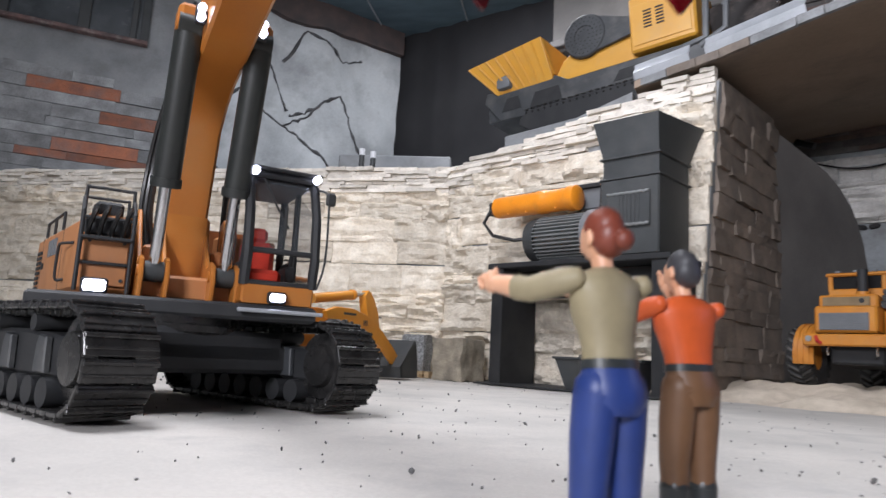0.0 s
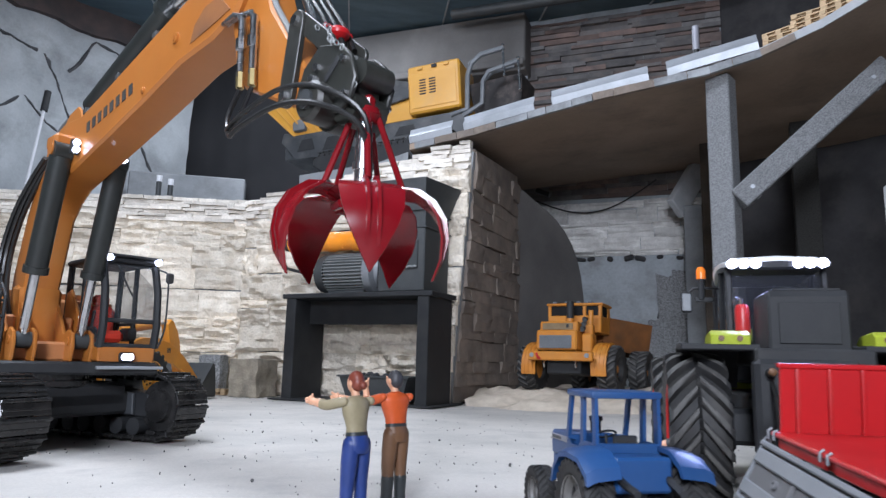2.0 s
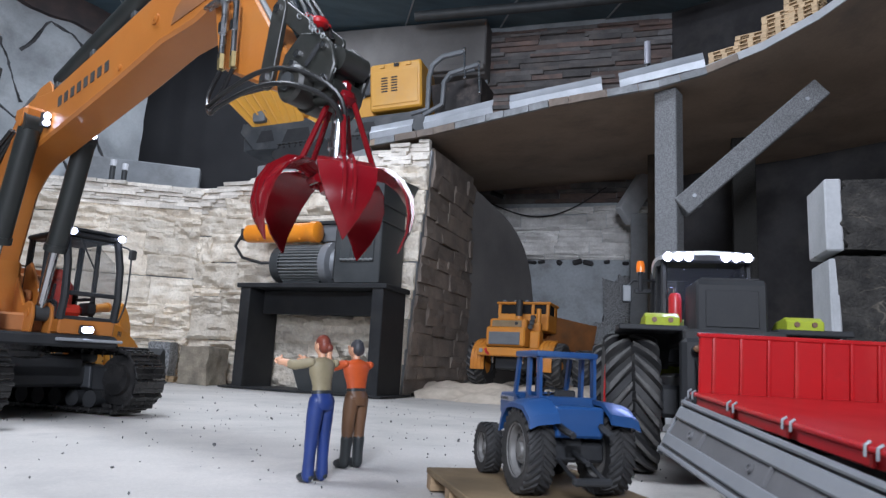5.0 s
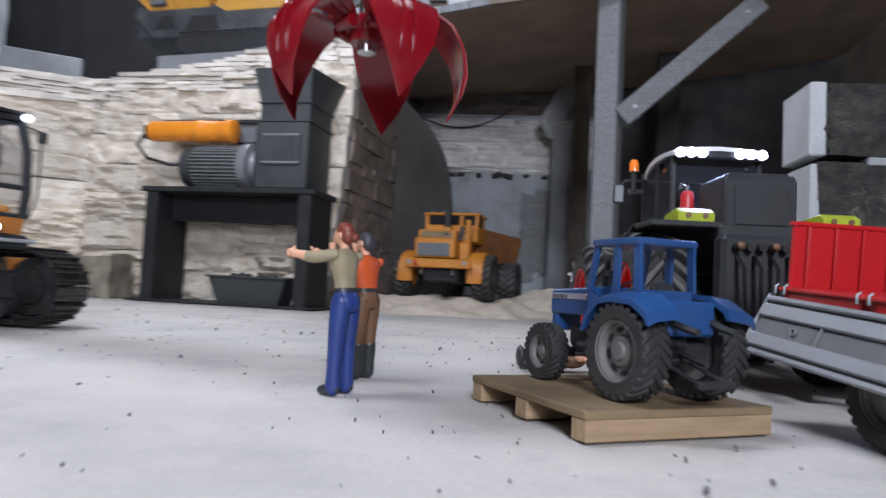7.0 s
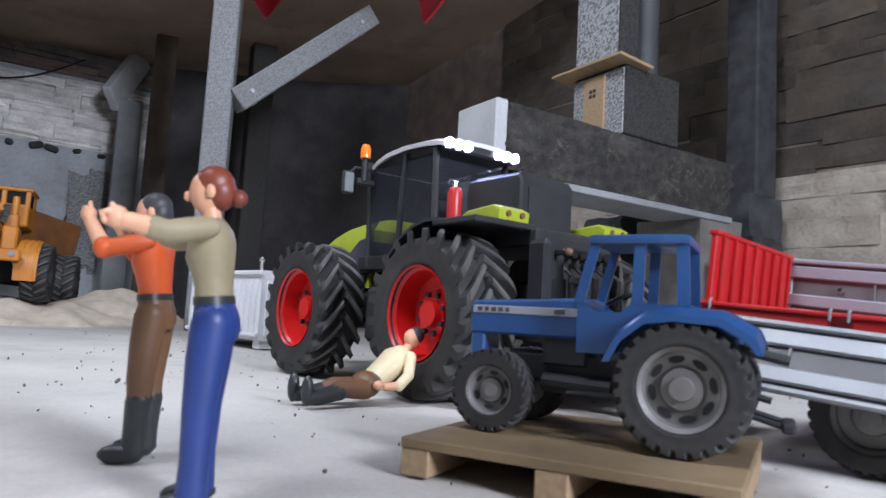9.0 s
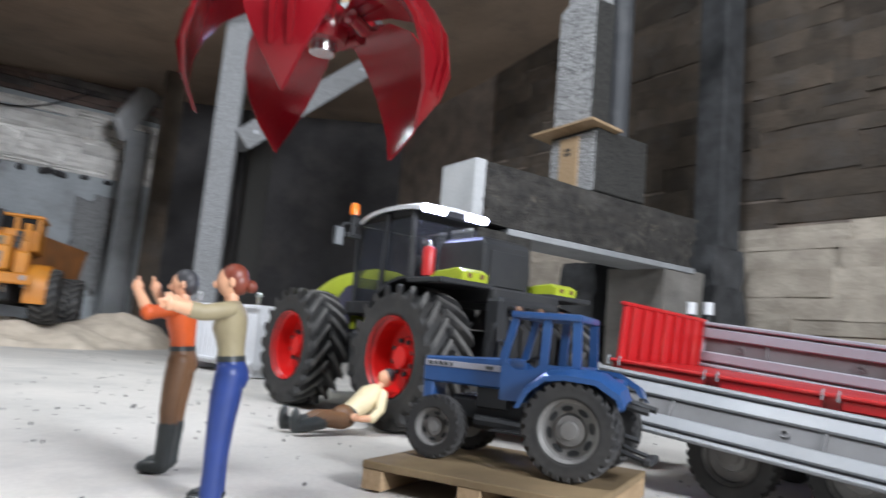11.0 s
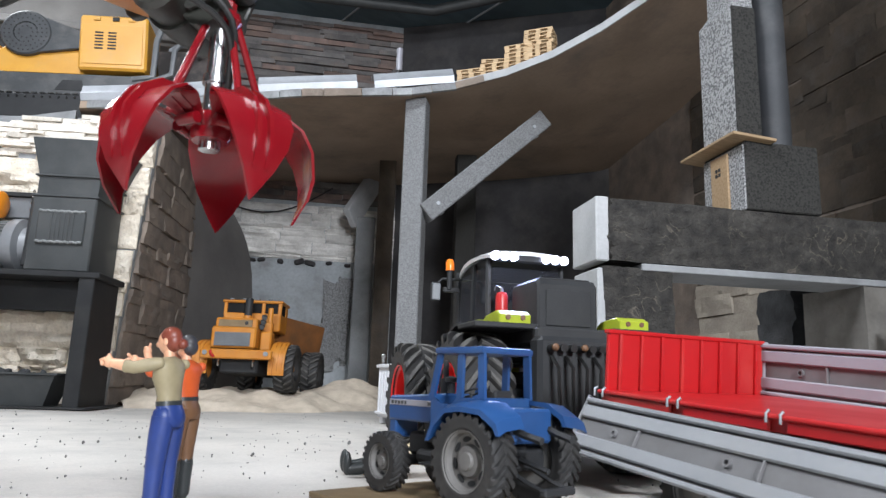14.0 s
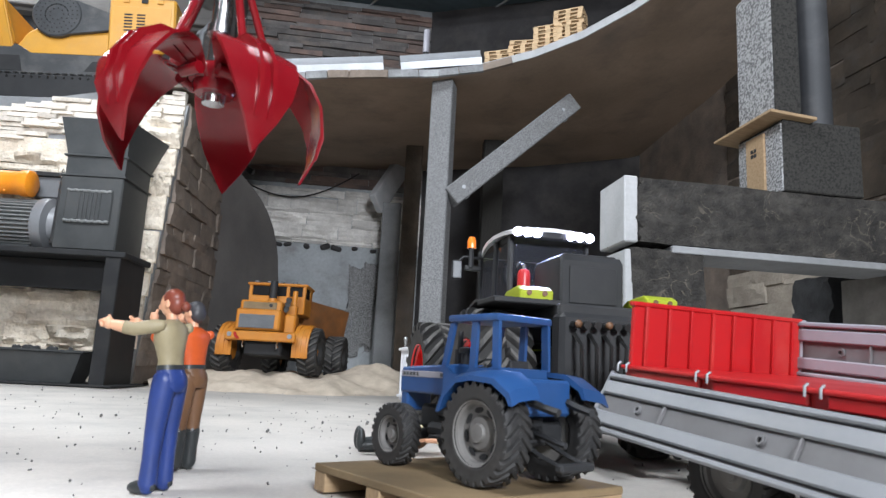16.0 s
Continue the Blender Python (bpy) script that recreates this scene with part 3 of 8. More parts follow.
# the wall behind the recess: plaster below, stone above, slate on top
RW0, RW1 = (0.95, 2.713), (1.80, 2.218)
wall_d = structure("wall_rear", slab(RW0, RW1, -0.01, 1.62, 0.06), M_CONC_BLUE, "rear wall, blue-grey plaster below and stone cladding above", "wall")
g = Geo()
rd = (Vector(RW1) - Vector(RW0)).normalized()
for k in range(8):
    p = Vector(RW0) + rd * (0.34 + k * 0.064 + 0.012 * math.sin(k * 2.1))
    g = Geo()
    g.box((0, 0, 0), (0.034 + 0.012 * math.sin(k * 1.7), 0.024, 0.017 + 0.004 * math.sin(k * 5.1)), 0.005, Matrix.Translation((p.x - 0.004, p.y - 0.008, 0.537 + 0.003 * math.sin(k * 3.3))) @ Matrix.Rotation(-0.53, 4, "Z") @ Matrix.Rotation(0.3 * math.sin(k * 2.7), 4, "Y"))
    part("ledge_chip", g, M_CONC_DARK, wall_d)

# upper ground behind the walls and the ramp deck
EDGE = [(0.50, 1.80, 0.722), (0.67, 1.675, 0.742), (0.80, 1.56, 0.762), (0.93, 1.455, 0.782), (1.06, 1.375, 0.800), (1.16, 1.315, 0.815), (1.25, 1.24, 0.835),
        (1.33, 1.13, 0.862), (1.385, 1.02, 0.893), (1.42, 0.90, 0.930), (1.44, 0.76, 0.975), (1.46, 0.60, 1.03)]
BACK = [(0.80, 2.80, 0.82), (0.95, 2.71, 0.835), (1.15, 2.595, 0.85), (1.35, 2.48, 0.865), (1.55, 2.365, 0.88), (1.70, 2.28, 0.89), (1.80, 2.22, 0.895),
        (2.10, 1.85, 0.90), (2.32, 1.55, 0.92), (2.24, 1.35, 0.95), (2.12, 1.08, 0.98), (1.95, 0.75, 1.03)]
g = Geo()
loops = []
for e, b in zip(EDGE, BACK):
    loops.append([(*e[:2], e[2]), (*b[:2], b[2]), (*b[:2], b[2] + 0.02), (*e[:2], e[2] + 0.018)])
g.rings(loops)
deck = structure("ramp_deck", g, M_SOFFIT, "curving ramp deck of brown board rising to the upper level", "ramp")
g = Geo()
g.rings([[(-2.2, 2.28, 0.54), (0.02, 2.16, 0.54), (0.02, 2.16, 0.575), (-2.2, 2.28, 0.575)], [(-2.2, 3.5, 0.54), (0.05, 3.4, 0.54), (0.05, 3.4, 0.575), (-2.2, 3.5, 0.575)]])
g.rings([[(0.02, 2.17, 0.54), (0.50, 1.83, 0.66), (0.50, 1.83, 0.725), (0.02, 2.17, 0.60)], [(0.05, 3.4, 0.54), (0.80, 2.95, 0.70), (0.80, 2.95, 0.80), (0.05, 3.4, 0.60)]])
structure("upper_ground", g, M_CONC, "grey upper level ground behind the stone walls", "ground")

# rock-painted wall, slate wall, black cloth, ceiling
RK = [(-2.0, 2.06), (-1.13, 2.60), (-0.42, 3.30)]
wall_e = structure("wall_slate_left", slab(RK[0], RK[1], 0.5, 1.62, 0.06), M_CONC, "grey slate-clad wall with red stripes", "wall")
g = Geo()
a, b = Vector(RK[1]), Vector(RK[2])
nu, nv = 26, 26
d = (b - a).normalized()
nrm = Vector((d.y, -d.x))
rows = []
for j in range(nv + 1):
    row = []
    for i in range(nu + 1):
        s, z = i / nu, 0.5 + 1.12 * j / nv
        p = a + (b - a) * s + nrm * 0.035 * (noise.noise((s * 4, z * 4, 5)) + 0.5 * noise.noise((s * 9, z * 9, 1)))
        row.append(g.bm.verts.new((p.x, p.y, z)))
    rows.append(row)
for j in range(nv):
    for i in range(nu):
        g.bm.faces.new((rows[j][i], rows[j][i + 1], rows[j + 1][i + 1], rows[j + 1][i]))
wall_f = structure("wall_rock", g, M_ROCK, "pale grey painted rock wall with sooty cracks", "wall")


def on_rock(s, z, out=0.012):
    p = a + (b - a) * s + nrm * (out + 0.035 * (noise.noise((s * 4, z * 4, 5)) + 0.5 * noise.noise((s * 9, z * 9, 1))))
    return (p.x, p.y, z)


g = Geo()
for line in ([(0.41, 1.297), (0.503, 1.475), (0.606, 1.441), (0.699, 1.387), (0.818, 1.431)], [(0.30, 1.34), (0.363, 1.243), (0.409, 1.166), (0.451, 1.061)],
             [(0.24, 1.14), (0.315, 1.075), (0.369, 1.039), (0.424, 1.01), (0.508, 0.971), (0.62, 0.893), (0.70, 0.80)], [(0.424, 1.01), (0.526, 1.067), (0.602, 1.154), (0.684, 1.212), (0.738, 1.095), (0.828, 0.924)],
             [(0.451, 1.061), (0.52, 1.09), (0.602, 1.154)], [(0.02, 1.15), (0.14, 1.04), (0.24, 1.14)], [(0.14, 1.04), (0.10, 0.84), (0.20, 0.68)], [(0.0, 1.42), (0.14, 1.36), (0.30, 1.34)]):
    fine = []
    for (s0, z0), (s1, z1) in zip(line, line[1:]):
        for k in range(6):
            t = k / 6
            s, z = s0 + (s1 - s0) * t, z0 + (z1 - z0) * t
            fine.append(on_rock(s + 0.012 * noise.noise((s * 40, z * 40, 2)), z + 0.012 * noise.noise((s * 40, z * 40, 8)), 0.0))
    g.tube(fine, [0.0035 + 0.011 * abs(noise.noise((p[0] * 30, p[2] * 30, 0))) for p in fine], 5)
part("crack", g, M_ROCK_DARK, wall_f)
g = Geo()
top = [on_rock(k / 12, 1.50 + 0.03 * noise.noise((k * 0.8, 0, 0)), 0.03) for k in range(13)]
g.rings([[p, (p[0], p[1], 1.62), (p[0] - nrm.x * 0.05, p[1] - nrm.y * 0.05, 1.62), (p[0] - nrm.x * 0.05, p[1] - nrm.y * 0.05, p[2])] for p in top])
part("brown_top_strip", g, M_TERRACOTTA, wall_f, "flaking dark brown strip")
g = Geo()
nb = 40
for_line = []
for k in range(nb + 1):
    s = k / nb
    x, y = -0.46 + 1.46 * s, 3.34 - 0.70 * s + 0.006 * math.sin(k * 1.7) + 0.004 * math.sin(k * 4.1)
    for_line.append((x, y))
g.rings([[(x, y, 0.5) for x, y in for_line] + [(x, y + 0.02, 0.5) for x, y in reversed(for_line)], [(x, y, 1.62) for x, y in for_line] + [(x, y + 0.02, 1.62) for x, y in reversed(for_line)]])
structure("backdrop_curtain", g, M_BLACK_CLOTH, "hanging black cloth backdrop", "curtain")
g = Geo()
g.box((0, 0, 1.47), (0.86, 0.12, 0.26), 0.006, pose(0.72, 2.76, 0, 0, 0, -30))
g.box((0, -0.075, 1.365), (0.86, 0.03, 0.03), 0.004, pose(0.72, 2.76, 0, 0, 0, -30))
structure("bulkhead", g, M_CURVED, "grey concrete bulkhead under the ceiling", "wall")
g = Geo()
g.box((0.25, 1.0, 1.635), (5.5, 5.4, 0.03))
ceiling = structure("ceiling", g, M_CEIL, "dark blue-grey ceiling with streaks", "ceiling")
g = Geo()
for k in range(9):
    g.box((-1.5 + k * 0.42, 2.1, 1.617), (0.006, 3.0, 0.006), 0, pose(0, 0, 0, 0, 0, -3))
part("ceiling_seam", g, M_GALV, ceiling)
g = Geo()
g.tube([(0.75, 2.52, 1.56), (1.2, 2.28, 1.565), (1.75, 1.95, 1.57), (2.1, 1.2, 1.575), (2.0, 0.4, 1.575)], 0.022, 12)
g.tube([(1.30, 2.10, 1.575), (1.55, 1.95, 1.58), (1.75, 1.3, 1.58), (1.8, 0.5, 1.58)], 0.014, 10)
tagged(part("ceiling_pipe", g, M_DARKGREY), "dark painted pipes running under the ceiling", "pipe")
# sooty window in the slate wall's upper part
dw = (Vector(RK[1]) - Vector(RK[0])).normalized()
WIN = Matrix.Translation((RK[1][0], RK[1][1], 0)) @ Matrix.Rotation(math.atan2(dw.y, dw.x), 4, "Z")
window = structure("window_1", Geo().box((-0.40, -0.006, 1.39), (0.46, 0.006, 0.36), 0.001, WIN), M_GLASSWIN, "dark sooty window in steel frames above the slate", "window")
for x, w in ((-0.635, 0.034), (-0.375, 0.040), (-0.205, 0.022), (-0.165, 0.030)):
    part("window_frame", Geo().box((x, -0.016, 1.39), (w, 0.022, 0.38), 0.002, WIN), M_DARKGREY, window)
part("window_sill", Geo().box((-0.40, -0.020, 1.196), (0.50, 0.034, 0.016), 0.002, WIN), M_SOOTSILL, window, "sooty reddish window sill")
# right wall and the dark end of the bay
WR0, WR1 = (2.30, 1.50), (1.30, -0.45)
wall_g = structure("wall_right", slab(WR0, WR1, -0.01, 1.62, 0.06), M_BROWNSTONE, "wall of large brown-grey stone blocks", "wall")
# The bay's shade is put into this wall's near-black plaster.
structure("wall_bay_end", slab(RW1, WR0, -0.01, 1.62, 0.06), M_CONC_DARK, "wall at the end of the bay under the ramp, shade put into its dark colour", "wall")
structure("wall_hall_left", slab((-2.5, -1.5), (-2.2, 2.35), -0.01, 1.62, 0.05), M_ROCK, "plain grey wall", "wall")
structure("wall_hall_front", slab((2.7, -1.5), (-2.5, -1.5), -0.01, 1.62, 0.05), M_ROCK, "plain grey wall", "wall")
structure("wall_hall_right", slab((1.30, -0.45), (2.7, -1.5), -0.01, 1.62, 0.05), M_BROWNSTONE, "plain brown wall", "wall")


# ---- posts, beams and blocks ----
def heading(x, y, z, fx, fy):
    """A pose whose x axis points along (fx, fy) on the plan."""
    return pose(x, y, z, 0, 0, math.degrees(math.atan2(fy, fx)))


def rough_block(g, c, s, m=None, seed=0, n=5, amp=0.06, bevel=0.0):
    """A broken block: a divided box with uneven faces."""
    r = bmesh.ops.create_cube(g.bm, size=1)
    vs = r["verts"]
    es = list({e for v in vs for e in v.link_edges})
    bmesh.ops.subdivide_edges(g.bm, edges=es, cuts=n, use_grid_fill=True)
    allv = [v for v in g.bm.verts if not v.tag]
    for v in allv:
        p = v.co.copy()
        k = noise.noise_vector((p.x * 3 + seed, p.y * 3, p.z * 3)) * amp + noise.noise_vector((p.x * 9 + seed, p.y * 9, p.z * 9)) * amp * 0.5 + (noise.noise_vector((p.x * 34 + seed, p.y * 12, p.z * 12)) * amp * 0.45 if n > 9 else Vector())
        q = Vector(((p.x + k.x) * s[0] + c[0], (p.y + k.y) * s[1] + c[1], (p.z + k.z * 0.6) * s[2] + c[2]))
        v.co = m @ q if m else q
        v.tag = True
    return g._own(allv)


def post(name, x, y, w, z1, turn, material, label):
    g = Geo()
    g.box((0, 0, z1 / 2), (w, w, z1), 0.003)
    return tagged(part(name, g, material, None, "", pose(x, y, 0, 0, 0, turn)), label, "post", "posts under the ramp")


post("ramp_post", 1.213, 1.345, 0.056, 0.822, -52, M_SPECKLE_POST, "speckled grey square post carrying the ramp edge")
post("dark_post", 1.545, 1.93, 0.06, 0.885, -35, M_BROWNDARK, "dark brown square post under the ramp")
post("pilaster", 1.622, 2.165, 0.072, 0.705, -35, M_CONC, "grey plastered pilaster under the knee brace")
# This post's near-black colour stands for the shade under the ramp.
post("dark_post", 1.72, 1.70, 0.07, 0.90, -35, M_SPECKLE_SHADED, "square post under the ramp, shade put into its dark colour")
for s_, z, w, h, k in ((0.765, 0.30, 0.10, 0.30, 71), (0.72, 0.20, 0.09, 0.17, 72), (0.80, 0.42, 0.06, 0.12, 73)):
    g = Geo()
    p = Vector(RW0) + rd * s_
    rough_block(g, (0, 0, 0), (w, 0.024, h), Matrix.Translation((p.x, p.y, z)) @ Matrix.Rotation(-0.527, 4, "Z"), k, 11, 0.16)
    part("bared_rubble", g, M_SPECKLE, wall_d, "grey rubble where the plaster has flaked off")
g = Geo()
a, b = Vector((1.225, 1.315, 0.505)), Vector((1.527, 1.176, 0.812))
q = (b - a).to_track_quat("X", "Z").to_matrix().to_4x4()
g.box(((b - a).length / 2, 0, 0), ((b - a).length, 0.05, 0.052), 0.003)
br = tagged(part("diagonal_brace", g, M_SPECKLE_POST, None, "", Matrix.Translation(a) @ q), "speckled grey diagonal brace between post and ramp", "brace")
for x in (0.04, (b - a).length - 0.05):
    g = Geo()
    g.cyl((x, 0, -0.024), (x, 0, -0.0285), 0.006, None, 12)
    g.cyl((x, -0.023, 0), (x, -0.0275, 0), 0.005, None, 12)
    part("screw", g, M_GALV, br, "bright screw head")
g = Geo()
a, b = Vector((1.553, 2.165, 0.705)), Vector((1.690, 2.225, 0.885))
q = (b - a).to_track_quat("X", "Z").to_matrix().to_4x4()
g.box(((b - a).length / 2, 0, 0), ((b - a).length + 0.04, 0.03, 0.09), 0.004)
tagged(part("knee_brace", g, M_SAWN, None, "", Matrix.Translation(a) @ q), "pale grey knee brace under the deck", "brace")

LINTEL = heading(0.940, 0.560, 0, 0.867, -0.498)
g = Geo()
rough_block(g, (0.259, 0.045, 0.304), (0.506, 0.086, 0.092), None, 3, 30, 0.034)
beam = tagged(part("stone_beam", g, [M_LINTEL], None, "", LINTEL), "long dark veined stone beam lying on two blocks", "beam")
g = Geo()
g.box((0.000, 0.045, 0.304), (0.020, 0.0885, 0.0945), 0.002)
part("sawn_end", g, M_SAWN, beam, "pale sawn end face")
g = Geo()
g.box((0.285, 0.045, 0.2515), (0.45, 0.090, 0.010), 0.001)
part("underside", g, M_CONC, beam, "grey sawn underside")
g = Geo()
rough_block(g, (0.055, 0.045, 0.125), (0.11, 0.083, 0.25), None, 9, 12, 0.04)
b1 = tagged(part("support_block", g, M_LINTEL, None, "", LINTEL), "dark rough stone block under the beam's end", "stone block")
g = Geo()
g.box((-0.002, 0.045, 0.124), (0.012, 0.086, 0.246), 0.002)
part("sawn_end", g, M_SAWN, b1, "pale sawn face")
g = Geo()
rough_block(g, (0.485, 0.07, 0.125), (0.115, 0.13, 0.25), None, 19, 6, 0.025)
tagged(part("support_block", g, M_CONC_BROWN, None, "", LINTEL), "grey concrete block under the beam's far end", "stone block")
for i, (x, y, z, w) in enumerate(((0.512, 0.24, 0.035, 0.120), (0.516, 0.24, 0.105, 0.110), (0.508, 0.24, 0.175, 0.122), (0.516, 0.25, 0.24, 0.112), (0.680, 0.078, 0.040, 0.105), (0.688, 0.078, 0.120, 0.097), (0.680, 0.078, 0.200, 0.112), (0.672, 0.078, 0.280, 0.105))):
    g = Geo()
    rough_block(g, (x, y, z), (w, 0.10 if i < 4 else 0.085, 0.068 if i < 4 else 0.082), None, 30 + i, 4, 0.09)
    tagged(part("stacked_stone", g, M_DARKSTONE, None, "", LINTEL), "charcoal broken stone in a dry stack", "stone", "dry-stacked stones")
g = Geo()
g.box((0.688, 0.078, 0.97), (0.068, 0.068, 1.30), 0.004)
tagged(part("dark_column", g, M_DARKSTONE, None, "", LINTEL), "dark square column standing on stacked stones", "column")

# the hut-like box on the beam, its pillar and pipe
bx = thing("foam_box", LINTEL @ pose(0.237, 0.003, 0.352), "speckled foam box, shaded faces coloured dark, with a wooden door and roof board", "box")
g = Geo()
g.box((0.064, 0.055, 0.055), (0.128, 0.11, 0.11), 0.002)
part("body", g, M_SPECKLE_SHADED, bx)
# Lit and shaded sides of box and pillar are put into their colours.
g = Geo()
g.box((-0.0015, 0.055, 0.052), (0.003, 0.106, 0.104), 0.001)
part("side_panel", g, M_SPECKLE, bx, "speckled side, coloured lighter as lit")
g = Geo()
g.box((-0.005, 0.06, 0.05), (0.004, 0.044, 0.10), 0.0005)
door = part("door", g, M_WOOD, bx, "pale wooden door board")
g = Geo()
for dy, dz in ((-0.004, 0.004), (0.004, 0.004), (-0.004, -0.004), (0.004, -0.004)):
    g.box((-0.0073, 0.062 + dy, 0.074 + dz), (0.001, 0.0055, 0.0055))
part("vent_hole", g, M_BLACKMETAL, door)
g = Geo()
g.box((0.0, 0.06, 0.112), (0.075, 0.15, 0.005), 0.001, pose(0, 0, 0, 0, 4, 0))
part("roof_board", g, M_WOOD, bx, "brown roof board")
pl = thing("foam_pillar", LINTEL @ pose(0.237, 0.003, 0.466), "speckled grey foam pillar standing on the box", "pillar")
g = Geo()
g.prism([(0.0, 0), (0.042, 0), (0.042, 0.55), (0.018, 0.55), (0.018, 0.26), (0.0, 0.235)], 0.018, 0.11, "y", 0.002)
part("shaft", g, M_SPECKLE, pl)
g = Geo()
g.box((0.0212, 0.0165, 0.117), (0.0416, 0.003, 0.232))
part("dark_side", g, M_SPECKLE_SHADED, pl)
g = Geo()
g.tube([(0.119, 0.045, -0.0), (0.119, 0.045, 0.27), (0.126, 0.045, 0.31), (0.17, 0.03, 0.34), (0.30, 0.0, 0.36)], 0.026, 18)
tagged(part("drain_pipe", g, M_PIPE, None, "", LINTEL @ pose(0.205, 0.003, 0.4665)), "dark grey pipe rising from the box", "pipe")

# guard rails and edge stones on the ramp
epts = [Vector(p) for p in EDGE]


def along(s):
    for p, q in zip(epts, epts[1:]):
        l = (q - p).length
        if s <= l:
            return p + (q - p) * (s / l), (q - p).normalized()
        s -= l
    return epts[-1], (epts[-1] - epts[-2]).normalized()


for s0, s1 in ((0.0, 0.138), (0.175, 0.390), (0.440, 0.690), (0.735, 0.945)):
    p, _ = along(s0)
    q, _ = along(s1)
    d = (q - p)
    l = d.length
    m = Matrix.Translation(p + Vector((0.0, 0.0, 0.020))) @ d.to_track_quat("X", "Z").to_matrix().to_4x4()
    g = Geo()
    g.prism([(0.0, 0.0), (-0.004, 0.018), (0.006, 0.030), (0.010, 0.043), (0.012, 0.043), (0.008, 0.030), (-0.002, 0.018), (0.002, 0.0)], 0, l, "x")
    tagged(part("guard_rail", g, M_GALV, None, "", m), "bent galvanised sheet guard rail along the ramp edge", "guard rail", "guard rails on the ramp")
s = 0.02
k = 0
EDGES = [stone_mesh("edge_slate", M_SLATE_GREY if k % 2 else M_BROWNSTONE, 220 + k, 0.25, 4, 2) for k in range(4)]
while s < 1.0:
    l = RND.uniform(0.05, 0.10)
    p, d = along(s + l / 2)
    ob = new("edge_stone", RND.choice(EDGES))
    ob.parent = deck
    ob.matrix_basis = Matrix.Translation(p + Vector((0, 0, 0.006))) @ d.to_track_quat("X", "Z").to_matrix().to_4x4() @ Matrix.Diagonal((l - 0.002, 0.014, 0.020, 1))
    s += l
g = Geo()
for p, q in zip(EDGE[6:], EDGE[7:]):
    p, q = Vector(p), Vector(q)
    nn = Vector((q.y - p.y, p.x - q.x, 0)).normalized() * -0.002
    g.rings([[p - nn * 2, q - nn * 2, q - nn * 2 + Vector((0, 0, 0.02)), p - nn * 2 + Vector((0, 0, 0.02))], [p, q, q + Vector((0, 0, 0.02)), p + Vector((0, 0, 0.02))]])
part("edge_strip", g, M_SAWN, deck, "pale edge strip")

# toy-sized pallets stacked on the ramp edge
BOARD, CROSS, BLOCK = (Geo().box((0, 0, 0), (1, 1, 1)).mesh(n_, M_BRICKLET) for n_ in ("top_board", "cross_board", "spacer"))


def mini_pallet(w, l, h, m, label, group=""):
    """A small pallet of boards and spacers, each a part."""
    pal = thing("small_pallet", m, label, "pallet", group)
    pieces = [("top_board", BOARD, ((k / 3 - 0.5) * (w - w / 6), 0, h * 0.88), (w / 6, l, h * 0.24)) for k in range(4)]
    for k in range(3):
        y = (k - 1) * (l - l / 6) / 2
        pieces.append(("cross_board", CROSS, (0, y, h * 0.68), (w, l / 6, h * 0.16)))
        pieces.append(("cross_board", CROSS, (0, y, h * 0.06), (w, l / 6, h * 0.12)))
        pieces += [("spacer", BLOCK, ((j - 1) * (w - w / 6) / 2, y, h * 0.36), (w / 6, l / 6, h * 0.48)) for j in range(3)]
    for name, me, c, size in pieces:
        part(name, me, None, pal, "", Matrix.LocRotScale(c, None, size))
    return pal


for j, (s0, n) in enumerate(((0.985, 3), (1.05, 4), (1.11, 6), (1.165, 8))):
    p, d = along(s0)
    for k in range(n):
        mini_pallet(0.05, 0.075, 0.0105, Matrix.Translation(p + Vector((-d.y, d.x, 0)).normalized() * 0.042 + Vector((0, 0, 0.021 + 0.0107 * k + 0.003))) @ pose(0, 0, 0, 0, 0, math.degrees(math.atan2(d.y, d.x)) + 90 + RND.uniform(-7, 7)), "small raw wooden pallet in a stack on the ramp", "stacked small pallets")

# ---- the crusher stand by the stone wall ----
mc = thing("crusher_stand", heading(0.173, 1.850, 0, 0.81, -0.586), "matt black steel stand with a motor, gearbox and flared hopper", "machine")
for x in (0.0, 0.415):
    g = Geo()
    g.box((x + 0.0165, 0.07, 0.139), (0.033, 0.14, 0.278), 0.002)
    part("leg_panel", g, M_BLACKMETAL, mc)
g = Geo()
g.box((0.224, 0.07, 0.283), (0.47, 0.15, 0.013), 0.002)
part("table_top", g, M_BLACKMETAL, mc)
g = Geo()
g.box((0.224, 0.075, 0.242), (0.384, 0.012, 0.066), 0.001)
part("apron", g, M_BLACKMETAL, mc)
g = Geo()
g.box((0.224, 0.07, 0.0025), (0.5, 0.19, 0.004), 0.001)
part("base_plate", g, M_BLACKMETAL, mc)
g = Geo()
g.lathe([(0.0, 0.062), (0.03, 0.064), (0.052, 0.070), (0.056, 0.085), (0.055, 0.10)], 28, "x", (0, 0.075, 0.352))
motor = part("fan_cowl", g, M_DARKGREY, mc, "dark fan cowl")
g = Geo()
g.cyl((0.098, 0.075, 0.352), (0.235, 0.075, 0.352), 0.046, None, 28)
mb = part("motor_body", g, M_MOTOR, mc, "grey finned electric motor")
FIN = Geo().box((0, 0, 0), (0.13, 0.003, 0.012), 0.0006).mesh("fin", M_MOTOR)
for k in range(36):
    part("fin", FIN, None, mb, "", Matrix.Translation((0.165, 0.075, 0.352)) @ Matrix.Rotation(k * math.tau / 36, 4, "X") @ Matrix.Translation((0, 0, 0.051)))
g = Geo()
